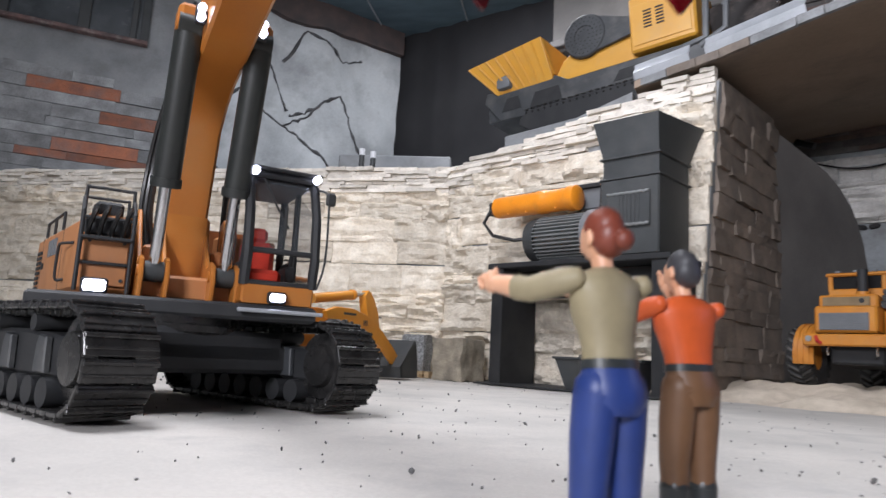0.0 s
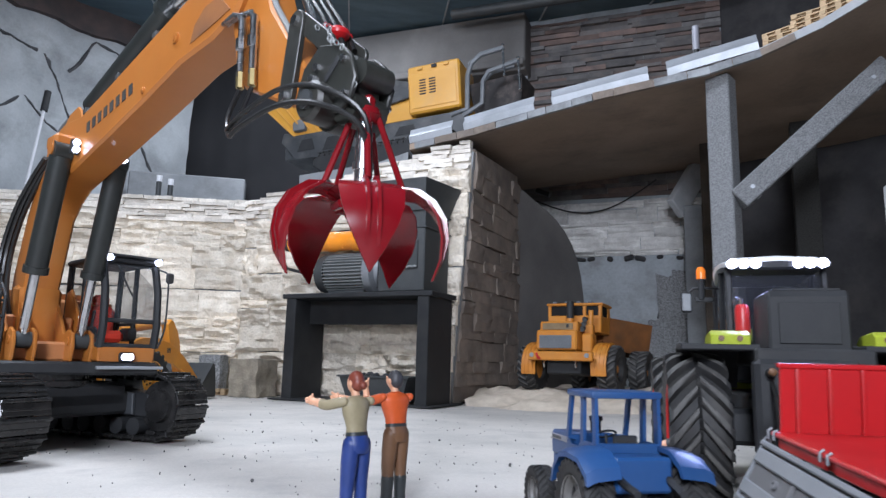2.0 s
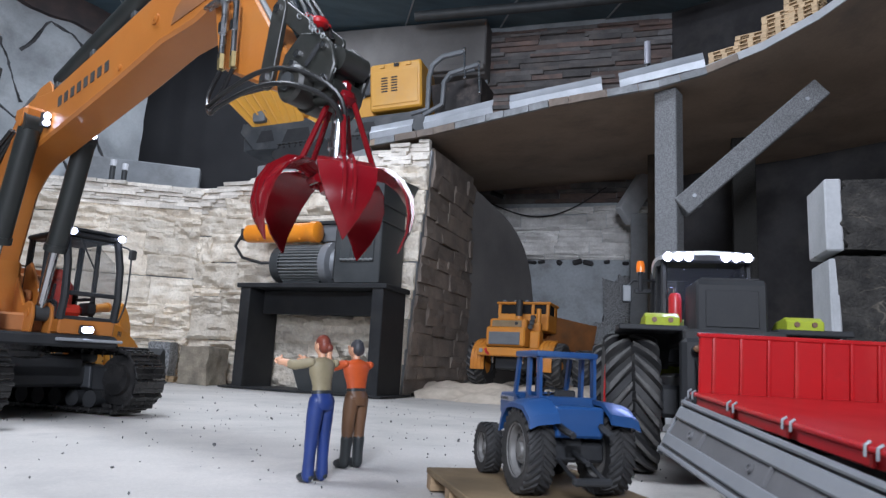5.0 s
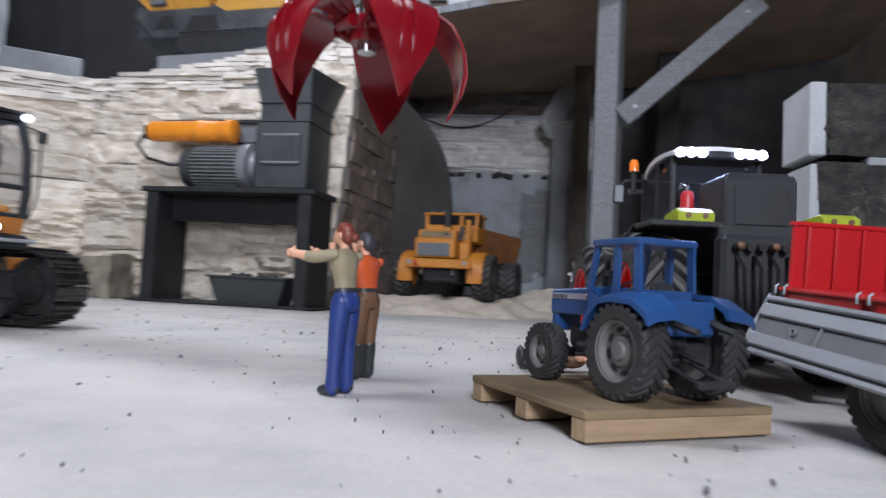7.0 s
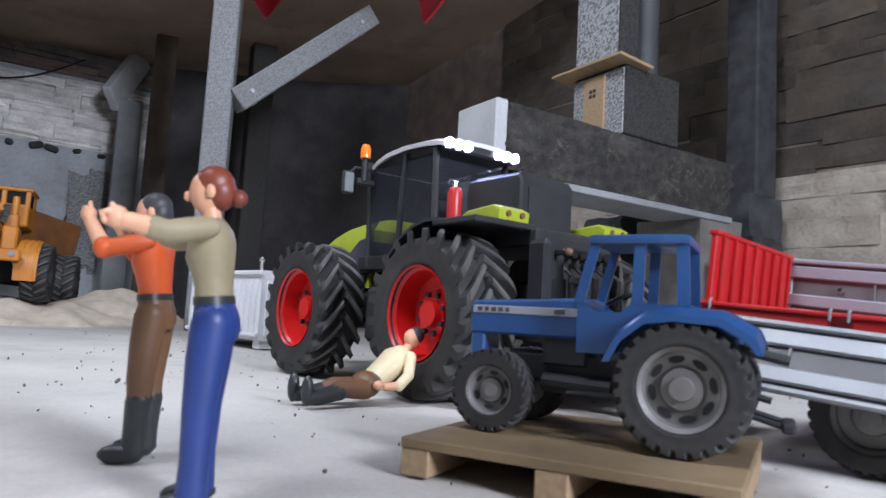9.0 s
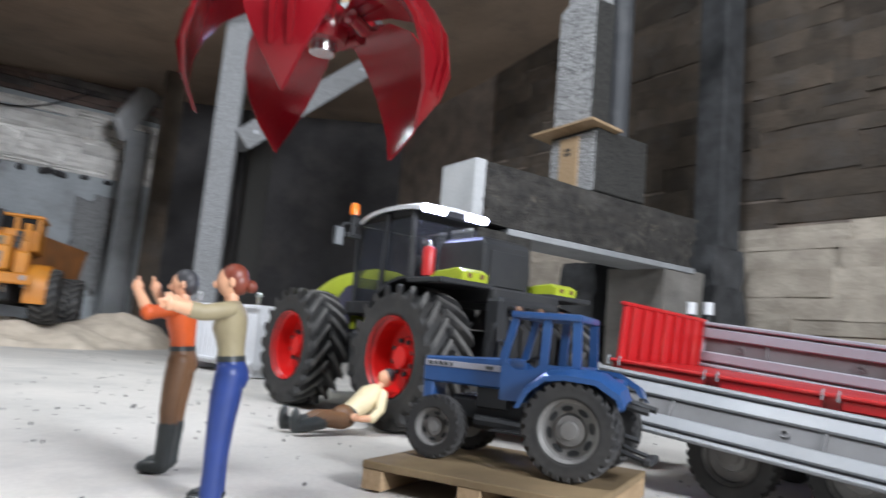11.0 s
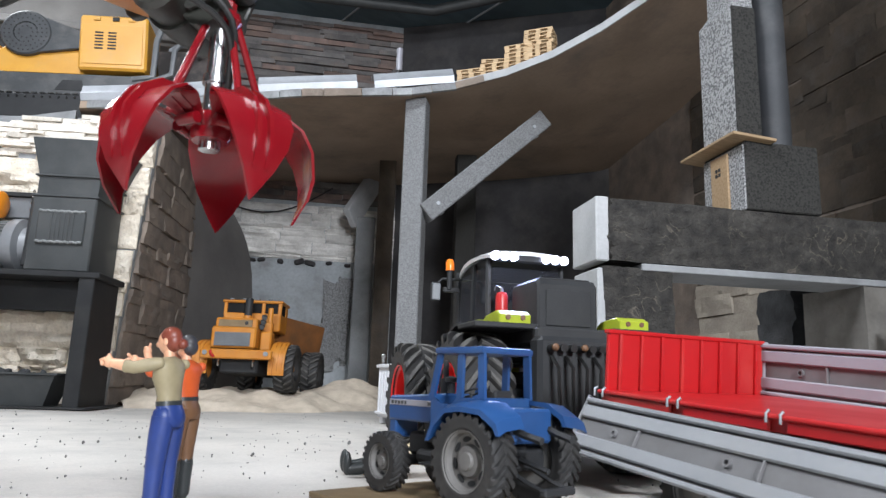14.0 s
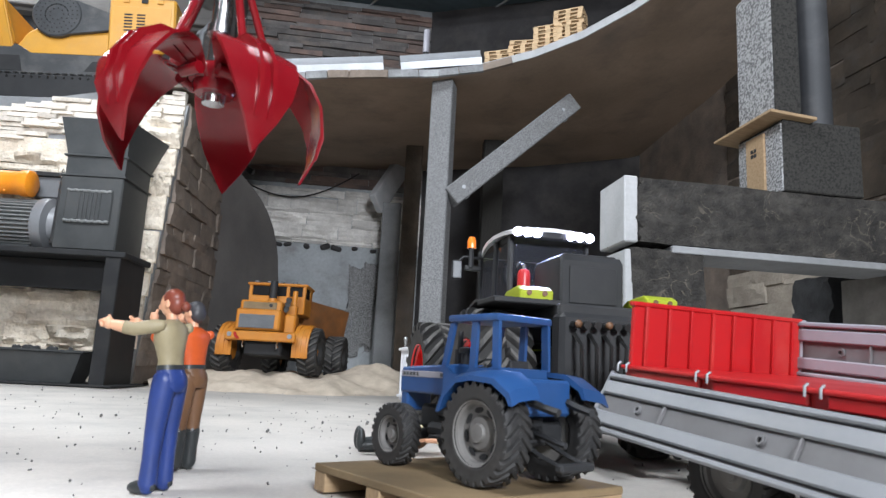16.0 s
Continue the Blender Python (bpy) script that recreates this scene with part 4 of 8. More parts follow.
g.lathe([(0.0, 0.232), (0.060, 0.232), (0.062, 0.236), (0.062, 0.256), (0.045, 0.262), (0.04, 0.285), (0.0, 0.285)], 28, "x", (0, 0.075, 0.352))
part("motor_flange", g, M_GREYPL, mc, "worn light flange ring")
g = Geo()
g.box((0.165, 0.075, 0.295), (0.12, 0.06, 0.015), 0.002)
part("motor_foot", g, M_DARKGREY, mc)
g = Geo()
g.box((0.365, 0.07, 0.372), (0.135, 0.145, 0.166), 0.003)
part("gearbox", g, M_DARKGREY, mc, "dark grey welded housing")
g = Geo()
g.box((0.365, -0.0045, 0.385), (0.10, 0.005, 0.075), 0.002)
cvp = part("cover_plate", g, M_DARKGREY, mc, "dark grey cover plate")
for z in (0.352, 0.420):
    g = Geo()
    g.tube([(0.316 + k * 0.0014, -0.0070, z + 0.0010 * math.sin(k * 0.6)) for k in range(70)], [0.0022 + 0.0014 * abs(math.sin(k * 0.8)) for k in range(70)], 7)
    part("weld_bead", g, M_MOTOR, cvp, "bright bumpy weld bead")
for k in range(6):
    g = Geo()
    g.cyl((0.345 + k * 0.009, -0.0085, 0.356), (0.345 + k * 0.009, -0.0085, 0.416), 0.0016, None, 6)
    part("rod", g, M_DARKGREY, cvp)
for z in (0.4555, 0.5015):
    g = Geo()
    g.box((0.367, 0.070, z), (0.142, 0.152, 0.004), 0.001)
    part("flange", g, M_DARKGREY, mc)
g = Geo()
g.prism([(0.285, 0.30), (0.305, 0.30), (0.305, 0.44), (0.297, 0.452), (0.288, 0.44)], 0.010, 0.030, "y", 0.002)
part("bearing_plate", g, M_BLACKMETAL, mc)
g = Geo()
lo = [(0.303, 0.0), (0.432, 0.0), (0.432, 0.14), (0.303, 0.14)]
hi = [(0.283, -0.012), (0.436, -0.012), (0.462, 0.155), (0.283, 0.155)]
lo2 = [(0.306, 0.004), (0.428, 0.004), (0.428, 0.136), (0.306, 0.136)]
hi2 = [(0.288, -0.006), (0.431, -0.006), (0.456, 0.149), (0.288, 0.149)]
g.rings([[(x, y, 0.455) for x, y in lo], [(x, y, 0.50) for x, y in lo], [(x, y, 0.585) for x, y in hi], [(x, y, 0.585) for x, y in hi2], [(x, y, 0.50) for x, y in lo2], [(x, y, 0.458) for x, y in lo2]])
part("hopper", g, M_DARKGREY, mc, "flared open hopper")
g = Geo()
g.box((0.15, 0.10, 0.474), (0.34, 0.05, 0.010), 0.001, pose(0, 0, 0, 0, 0, 0))
part("bracket_bar", g, M_BLACKMETAL, mc)
g = Geo()
g.box((0.22, 0.10, 0.445), (0.07, 0.03, 0.05), 0.002)
part("bracket_plate", g, M_GREY, mc)
cyl = Geo()
cyl.lathe([(0, -0.03), (0.020, -0.03), (0.026, -0.026), (0.027, -0.01), (0.027, 0.10), (0.029, 0.105), (0.029, 0.125), (0.027, 0.13), (0.027, 0.185), (0.030, 0.19), (0.030, 0.21), (0.022, 0.215), (0.0, 0.215)], 24, "x", (0, 0.045, 0.44))
for a in (-2.2, -0.9):
    for x in (0.02, 0.075, 0.16):
        cyl.ball((x, 0.045 + 0.027 * math.cos(a), 0.44 + 0.027 * math.sin(a)), 0.003, 8, 5)
ocy = part("actuator", cyl, M_ORANGE, mc, "orange electric cylinder")
g = Geo()
g.box((-0.038, 0.045, 0.437), (0.014, 0.03, 0.034), 0.002)
part("actuator_end", g, M_BLACKMETAL, ocy)
g = Geo()
g.tube([(-0.04, 0.03, 0.43), (-0.05, 0.02, 0.40), (-0.02, 0.02, 0.365), (0.04, 0.03, 0.35), (0.07, 0.05, 0.355)], 0.0045, 8)
part("power_cable", g, M_HOSE, mc)
g = Geo()
for k in range(7):
    g.lathe([(0.004, -0.0012), (0.0052, 0), (0.004, 0.0012), (0.0028, 0), (0.004, -0.0012)], 10, "y" if k % 2 else "x", (0.282, 0.03, 0.47 - k * 0.0085))
part("chain", g, M_STEEL, mc)

g = Geo()
tub = [(-0.10, -0.045), (0.10, -0.045), (0.10, 0.045), (-0.10, 0.045)]
g.rings([[(x * 0.8, y * 0.75, 0.0) for x, y in tub], [(x, y, 0.062) for x, y in tub], [(x * 1.06, y * 1.1, 0.064) for x, y in tub], [(x * 1.06, y * 1.1, 0.068) for x, y in tub], [(x * 0.95, y * 0.92, 0.068) for x, y in tub], [(x * 0.76, y * 0.7, 0.006) for x, y in tub]])
tb = tagged(part("steel_tub", g, M_DARKGREY, None, "", heading(0.173, 1.850, 0.005, 0.81, -0.586) @ pose(0.30, 0.03, 0, 0, 0, 0)), "dark grey open tub with scrap chain under the stand", "tub")
g = Geo()
rn = random.Random(5)
for k in range(26):
    g.ball((rn.uniform(-0.06, 0.06), rn.uniform(-0.025, 0.025), 0.05 + rn.uniform(0, 0.02)), (0.010, 0.007, 0.006), 7, 5, Euler((rn.random() * 3, rn.random() * 3, 0)).to_quaternion())
part("scrap", g, M_DARKSTONE, tb, "dark scrap pieces")
g = Geo()
rough_block(g, (0, 0, 0.053), (0.096, 0.092, 0.105), None, 11, 9, 0.06)
tagged(part("quarry_block", g, M_TANROCK, None, "", pose(0.086, 1.978, 0, 0, 0, -33)), "rough broken beige stone block beside the stand", "stone block")
g = Geo()
rough_block(g, (0, 0, 0.06), (0.07, 0.05, 0.11), None, 15, 6, 0.06)
tagged(part("grey_block", g, M_SPECKLE, None, "", pose(-0.045, 2.10, 0, 0, 0, -20)), "speckled grey stone block by the wall", "stone block")
mini_pallet(0.07, 0.05, 0.016, pose(-0.02, 2.045, 0.0005, 0, 0, -20), "small raw wooden pallet on the floor by the wall")

# sand heap in the recess
g = Geo()
nx, ny = 60, 44
rows = []
for j in range(ny + 1):
    row = []
    for i in range(nx + 1):
        x, y = 0.66 + 1.10 * i / nx, 1.42 + 1.0 * j / ny
        u = (x - 1.12) * 0.86 + (y - 1.95) * 0.5
        v = -(x - 1.12) * 0.5 + (y - 1.95) * 0.86
        e = 1 - (max(0, abs(u * 0.80)) / 0.42) ** 3 - (v / 0.42) ** 2 if v < 0 else 1 - (abs(u * 0.8) / 0.42) ** 3
        h = 0.034 * max(0.0, min(1, e * 1.5)) + 0.022 * noise.noise((x * 13, y * 13, 0)) + 0.008 * noise.noise((x * 34, y * 34, 4))
        h += 0.055 * math.exp(-((x - 1.33) ** 2 + (y - 1.72) ** 2) / 0.014)
        h = h if e > 0.02 else -0.006
        row.append(g.bm.verts.new((x, y, h)))
    rows.append(row)
for j in range(ny):
    for i in range(nx):
        g.bm.faces.new((rows[j][i], rows[j][i + 1], rows[j + 1][i + 1], rows[j + 1][i]))
tagged(part("sand_heap", g, M_SAND), "heap of pale sand in the recess", "sand", "", "stuff")

# grit on the floor
rn = random.Random(21)
g = Geo()
for k in range(1250):
    x, y = rn.uniform(-1.0, 1.3), rn.uniform(0.05, 2.1)
    if k < 380:
        x, y = rn.gauss(0.35, 0.30), rn.gauss(0.55, 0.35)
    r = rn.uniform(0.0003, 0.0011) * (2.2 if rn.random() < 0.08 else 1)
    bmesh.ops.create_icosphere(g.bm, subdivisions=1, radius=1, matrix=Matrix.LocRotScale((x, y, r * 0.5), Euler((rn.random() * 3, rn.random() * 3, rn.random() * 3)), (r * rn.uniform(0.8, 1.8), r, r * 0.7)))
tagged(part("floor_grit", g, M_PEBBLE), "dark grit and crumbs scattered on the floor", "grit", "", "stuff")


# ---- wheels ----
def tyre_geo(R, W, rim, lug, count, bar, slant=0.30):
    """A moulded tractor tyre round the y axis: slanting bars rise out of one skin and meet in a chevron."""
    g = Geo()
    r0, step, pitch = R - lug, 12, math.tau / count
    side = [(-0.40, rim * 0.97, 0), (-0.46, rim * 1.04, 0), (-0.475, rim * 1.10, 0), (-0.470, rim * 1.13, 0), (-0.495, (rim + r0) * 0.53, 0), (-0.505, r0 * 0.90, R * 0.925), (-0.490, r0 * 0.945, R * 0.965), (-0.43, r0 * 0.975, R * 0.988),
            (-0.34, r0 * 0.99, R * 0.997), (-0.22, r0, R), (-0.10, r0, R), (-0.03, r0, R)]
    rows = side + [(-f, a, b) for f, a, b in reversed(side)] + [(0.2, rim * 0.90, 0), (-0.2, rim * 0.90, 0)]
    loops = []
    for f, base, top in rows:
        half = bar / R * (1.0 + 0.5 * abs(f)) / 2
        loop = []
        for k in range(count * step):
            off = (k % step + (step // 2 if f < 0 else 0)) % step * pitch / step
            d = min(off, pitch - off)
            up = max(0.0, min(1.0, (half - d) / (pitch / step * 0.8) + 0.5)) if top else 0.0
            r = base + (top - base) * up
            a = k * pitch / step + slant * abs(f) / 0.5
            loop.append((r * math.cos(a), W * f * (1 + 0.03 * up), r * math.sin(a)))
        loops.append(loop)
    g.rings(loops, caps=False, wrap=True)
    for fc in g.bm.faces:
        if min(math.hypot(v.co.x, v.co.z) for v in fc.verts) > R - lug * 0.45 and max(abs(v.co.y) for v in fc.verts) < W * 0.46:
            fc.material_index = 1
    return g


def rim_geo(rim, W, side, dish=0.35, nuts=8, hub=0.3, holes=0):
    g = Geo()
    s = side * W
    g.lathe([(rim * 0.96, s * 0.44), (rim * 1.0, s * 0.47), (rim * 0.99, s * 0.40), (rim * 0.90, s * 0.34), (rim * 0.86, s * (0.40 - dish)), (rim * 0.55, s * (0.36 - dish)), (rim * 0.48, s * (0.44 - dish * 0.8)),
             (rim * hub, s * (0.44 - dish * 0.8)), (rim * hub * 0.9, s * (0.52 - dish * 0.7)), (0.0, s * (0.52 - dish * 0.7)), (0.0, -s * 0.3), (rim * 0.9, -s * 0.3), (rim * 0.96, -s * 0.42)], 32)
    return g


def nut_geo(rim, W, side, dish, nuts, k):
    g = Geo()
    a, r, y = math.tau * k / nuts, rim * 0.42, side * W * (0.44 - dish * 0.8)
    g.cyl((r * math.cos(a), y, r * math.sin(a)), (r * math.cos(a), y + side * rim * 0.09, r * math.sin(a)), rim * 0.06, None, 6)
    return g


def put_wheel(vehicle, c, R, W, rim, side, rim_mat, tyre_mesh, dish=0.35, nuts=8, nut_mat=None, spin=0.0, label="", holes=0):
    w = part("wheel", rim_geo(rim, W, side, dish), rim_mat, vehicle, label, Matrix.Translation(c) @ Matrix.Rotation(spin, 4, "Y"))
    part("tyre", tyre_mesh, None, w, "black lugged tyre")
    if nut_mat:
        for k in range(nuts):
            part("wheel_nut", nut_geo(rim, W, side, dish, nuts, k), nut_mat, w)
    for k in range(holes):
        a = math.tau * k / holes
        h = Geo()
        h.lathe([(0, 0), (rim * 0.13, 0), (rim * 0.13, side * W * 0.02), (0, side * W * 0.02)], 10, "y")
        part("rim_hole", h, M_BLACKMETAL, w, "", Matrix.Translation((rim * 0.70 * math.cos(a), side * W * (0.395 - dish), rim * 0.70 * math.sin(a))) @ Matrix.Rotation(-a, 4, "Y") @ Matrix.Diagonal((0.7, 1, 1.5, 1)))
    return w


# ---- dolls ----
def limb(g, pts, rs, n=10, flat=1.0):
    g.tube(pts, rs, n, flat)
    g.ball(pts[-1], rs[-1], 8, 6)
    g.ball(pts[0], rs[0], 8, 6)


def doll(name, m, label, mats, woman, arms, sit=False):
    """One plain mesh; mats: skin, hair, shirt, trousers, shoes, belt."""
    g = Geo()

    def ring(z, rx, ry, x=0.0, n=14):
        return [(x + rx * math.cos(math.tau * k / n), ry * math.sin(math.tau * k / n), z) for k in range(n)]

    g.slot = 3
    hip = 0.0085 if woman else 0.0082
    for s in (1, -1):
        limb(g, [(0.000, s * 0.0056, 0.056), (0.0020, s * 0.0062, 0.045), (0.0042, s * 0.0068, 0.031), (0.0058, s * 0.0074, 0.016) if woman else (0.0046, s * 0.0070, 0.022), (0.0070, s * 0.0078, 0.004) if woman else (0.0048, s * 0.0070, 0.020)],
             [0.0070, 0.0067, 0.0056, 0.0048, 0.0052 if woman else 0.0050], 12)
        g.slot = 4
        if woman:
            g.ball((0.0105, s * 0.0080, 0.0028), (0.0095, 0.0040, 0.0036), 12, 7)
        else:
            limb(g, [(0.0046, s * 0.007, 0.023), (0.0060, s * 0.0073, 0.012), (0.0070, s * 0.0076, 0.004)], [0.0056, 0.0050, 0.0050], 12)
            g.ball((0.0115, s * 0.0080, 0.0032), (0.0098, 0.0046, 0.0040), 12, 7)
        g.slot = 3
    g.rings([ring(0.050, 0.0070, 0.0098), ring(0.0535, 0.0080 if woman else 0.0076, 0.0114 if woman else 0.0110, -0.0008), ring(0.0575, 0.0078 if woman else 0.0074, 0.0109 if woman else 0.0108, -0.0008), ring(0.0630, 0.0066, 0.0094 if woman else 0.0104)], True, True)
    g.slot = 5
    g.rings([ring(0.0620, 0.0071, 0.0099 if woman else 0.0109), ring(0.0645, 0.0070, 0.0097 if woman else 0.0108)])
    g.slot = 2
    g.rings([ring(0.0640, 0.0066, 0.0092 if woman else 0.0104), ring(0.0675, 0.0065, 0.0090 if woman else 0.0108), ring(0.0720, 0.0072, 0.0099 if woman else 0.0120, 0.0004), ring(0.077, 0.0084 if woman else 0.0080, 0.0114 if woman else 0.0136, 0.0010),
             ring(0.0815, 0.0080, 0.0128 if woman else 0.0152, 0.0004), ring(0.0850, 0.0068, 0.0132 if woman else 0.0152), ring(0.0872, 0.0052, 0.0104 if woman else 0.0115), ring(0.0892, 0.0036, 0.0046)])
    for s in (1, -1):
        sh, el, wr, hand = [Vector(p) for p in arms[s]]
        g.slot = 2
        cut = el + (wr - el) * (0.35 if woman else 0.05)
        limb(g, [sh - (el - sh) * 0.25, sh, sh + (el - sh) * 0.5, el, cut], [0.0030, 0.0037, 0.0038, 0.0036, 0.0037 if woman else 0.0044], 10)
        g.slot = 0
        limb(g, [cut, wr], [0.0034, 0.0026], 8)
        d = (hand - wr).normalized()
        g.ball(wr + d * 0.003, (0.0032, 0.0029, 0.0034), 10, 7)
        for f in (-0.0017, 0.0, 0.0017):
            limb(g, [wr + d * 0.0045 + Vector((0, f, 0.0006)), wr + d * 0.0068 + Vector((0, f, -0.0004)), wr + d * 0.0060 + Vector((0, f, -0.0022))], [0.0014, 0.0013, 0.0011], 6)
        limb(g, [wr + d * 0.002, wr + d * 0.005 + Vector((0, -s * 0.003, 0.003))], [0.0013, 0.0010], 6)
    g.slot = 0
    limb(g, [(0.0, 0, 0.087), (0.001, 0, 0.093)], [0.0034, 0.0034], 10)
    g.ball((0.0015, 0, 0.0980), (0.0064, 0.0052, 0.0072), 16, 11)
    g.ball((0.0082, 0, 0.0968), (0.0016, 0.0012, 0.0018), 7, 5)
    for s in (1, -1):
        g.ball((0.0, s * 0.0056, 0.0975), (0.0018, 0.0010, 0.0024), 7, 5)
    g.slot = 1
    g.ball((-0.0007, 0, 0.1003), (0.0069, 0.0058, 0.0063), 16, 10)
    if woman:
        g.ball((-0.0088, 0, 0.0958), (0.0030, 0.0034, 0.0030), 14, 9)
        g.ball((-0.0026, 0, 0.0978), (0.0056, 0.0058, 0.0060), 14, 9)
    else:
        g.ball((-0.0028, 0, 0.0978), (0.0050, 0.0061, 0.0060), 12, 8)
    ob = part(name, g, mats, None, "", m, 60)
    return tagged(ob, label, "doll", "toy figures")


FACE = math.degrees(math.atan2(0.80, -0.60))
LEAN_ON = pose(-0.0145, 0, 0.0006) @ pose(0, 0, 0, 0, 5.5, 0)
doll("toy_woman", pose(0.2930, 0.4025, 0, 0, 0, FACE) @ LEAN_ON @ Matrix.Diagonal((0.92, 0.87, 1.0, 1.0)), "plastic toy woman with khaki shirt and blue jeans, arms raised", [M_SKIN, M_HAIR, M_KHAKI, M_JEANS, M_BOOT, M_BOOT], True,
     {1: [(0.001, 0.0145, 0.0850), (0.011, 0.0205, 0.0835), (0.0225, 0.024, 0.0865), (0.029, 0.025, 0.089)], -1: [(0.001, -0.0145, 0.0850), (0.014, -0.0165, 0.0840), (0.0255, -0.006, 0.0885), (0.031, -0.002, 0.090)]})
doll("toy_man", pose(0.3285, 0.470, 0, 0, 0, FACE - 4) @ LEAN_ON @ Matrix.Diagonal((0.94, 0.92, 1.0, 1.0)), "plastic toy man with orange shirt and brown trousers, arms raised", [M_SKIN, M_HAIRD, M_TSHIRT, M_BROWNP, M_BOOT, M_BOOT], False,
     {1: [(0.001, 0.0160, 0.0845), (0.014, 0.020, 0.082), (0.021, 0.016, 0.0935), (0.023, 0.014, 0.099)], -1: [(0.001, -0.0160, 0.0845), (0.014, -0.019, 0.083), (0.019, -0.012, 0.0945), (0.020, -0.010, 0.100)]})


def lying_doll():
    """A toy man half sitting on the floor, legs out, back against a wheel."""
    g = Geo()
    g.slot = 3
    for s in (1, -1):
        limb(g, [(0.050, s * 0.006, 0.010), (0.030, s * 0.007, 0.011), (0.024, s * 0.008, 0.0085)], [0.0072, 0.0062, 0.0055], 12)
        g.slot = 4
        limb(g, [(0.028, s * 0.008, 0.009), (0.012, s * 0.009, 0.0062), (0.004, s * 0.0095, 0.0060)], [0.0058, 0.0052, 0.0050], 12)
        g.ball((0.0015, s * 0.010, 0.0105), (0.0042, 0.0046, 0.0098), 12, 8)
        g.slot = 3
    g.ball((0.054, 0, 0.0125), (0.011, 0.0125, 0.0095), 14, 9)
    g.slot = 5
    g.ball((0.060, 0, 0.0155), (0.0055, 0.0118, 0.0075), 12, 8, Euler((0, -0.7, 0)).to_quaternion())
    g.slot = 2
    g.tube([(0.060, 0, 0.015), (0.070, 0, 0.022), (0.080, 0, 0.030), (0.087, 0, 0.036)], [0.0078, 0.0088, 0.0095, 0.0050], 14, 1.45)
    for s in (1, -1):
        limb(g, [(0.083, s * 0.0135, 0.032), (0.079, s * 0.0180, 0.020), (0.071, s * 0.0180, 0.013)], [0.0046, 0.0042, 0.0039], 10)
        g.slot = 0
        limb(g, [(0.071, s * 0.0180, 0.013), (0.060, s * 0.0165, 0.0125)], [0.0032, 0.0026], 8)
        g.ball((0.055, s * 0.0155, 0.0135), (0.0046, 0.0034, 0.0034), 9, 6)
        g.slot = 2
    g.slot = 0
    limb(g, [(0.087, 0, 0.036), (0.091, 0, 0.039)], [0.0034, 0.0034], 8)
    q = Euler((0, -0.6, 0)).to_quaternion()
    g.ball((0.0945, 0, 0.0445), (0.0070, 0.0056, 0.0076), 16, 11, q)
    g.ball((0.0885, 0, 0.0470), (0.0016, 0.0012, 0.0018), 7, 5, q)
    g.slot = 1
    g.ball((0.0975, 0, 0.0468), (0.0070, 0.0063, 0.0066), 16, 10, q)
    return g


tagged(part("toy_lying_man", lying_doll(), [M_SKIN, M_HAIRD, M_CREAM, M_BROWNP, M_BOOT, M_BOOT], None, "", heading(0.494, 0.512, 0, 0.90, -0.435) @ Matrix.Diagonal((0.93, 1.0, 1.0, 1.0)), 60),
       "plastic toy man in cream shirt sitting against a tractor wheel", "doll", "toy figures")

# ---- wooden pallet ----
pal = thing("wooden_pallet", pose(0.4305, 0.305, 0, 0, 0, -1.5), "model pallet with brown fibreboard top on three wooden battens", "pallet")
g = Geo()
g.box((0.002, 0, 0.0125), (0.117, 0.124, 0.0042), 0.0006)
part("top_board", g, M_MDF, pal, "brown fibreboard top")
for y in (-0.0555, 0.0, 0.0555):
    g = Geo()
    g.box((0.002, y, 0.0052), (0.116, 0.0125, 0.0104), 0.0005)
    part("batten", g, M_WOOD, pal)

# ---- small blue tractor ----
bt = thing("blue_tractor", heading(0.4385, 0.2673, 0.0147, 0.01, 1), "small worn blue toy tractor with grey rims on a pallet", "tractor")
T_R = tyre_geo(0.0256, 0.0165, 0.0160, 0.0015, 26, 0.0030).mesh("rear_tyre", [M_RUBBER, M_RUBBER])
T_F = tyre_geo(0.0176, 0.0120, 0.0103, 0.0011, 24, 0.0022).mesh("front_tyre", [M_RUBBER, M_RUBBER])
for s in (1, -1):
    put_wheel(bt, (0, s * 0.0255, 0.0256), 0.0256, 0.0165, 0.0160, s, M_RIMGREY, T_R, 0.25, 0, None, 0.2, "dull grey rim", 8)
    put_wheel(bt, (0.0783, s * 0.0245, 0.0176), 0.0176, 0.0120, 0.0103, s, M_RIMGREY, T_F, 0.25, 6, None, 0.4, "dull grey rim", 6)
g = Geo()
g.box((0.035, 0, 0.028), (0.09, 0.014, 0.014), 0.002)
g.box((0.0783, 0, 0.0176), (0.008, 0.040, 0.006), 0.001)
g.box((0.0, 0, 0.0256), (0.02, 0.042, 0.012), 0.002)
g.box((0.052, 0.0, 0.036), (0.020, 0.018, 0.014), 0.001)
for s in (1, -1):
    g.cyl((0.03, s * 0.012, 0.021), (0.06, s * 0.012, 0.022), 0.004, None, 10)
    g.box((0.036, s * 0.0215, 0.0195), (0.020, 0.008, 0.0015), 0.0003)
part("chassis", g, M_BLACKMETAL, bt, "black engine and chassis")
g = Geo()
g.prism([(0.042, 0.041), (0.0970, 0.041), (0.0975, 0.052), (0.0960, 0.0563), (0.042, 0.0592)], -0.0105, 0.0105, "y", 0.0012)
g.box((0.0935, 0, 0.036), (0.007, 0.019, 0.012), 0.001)
hood = part("hood", g, M_BLUE, bt)
g = Geo()
for s in (1, -1):
    g.box((0.0702, s * 0.0107, 0.0524), (0.0510, 0.0006, 0.0036), 0.0002)
st = part("side_stripe", g, M_SILVER, hood, "pale stripe with worn lettering")
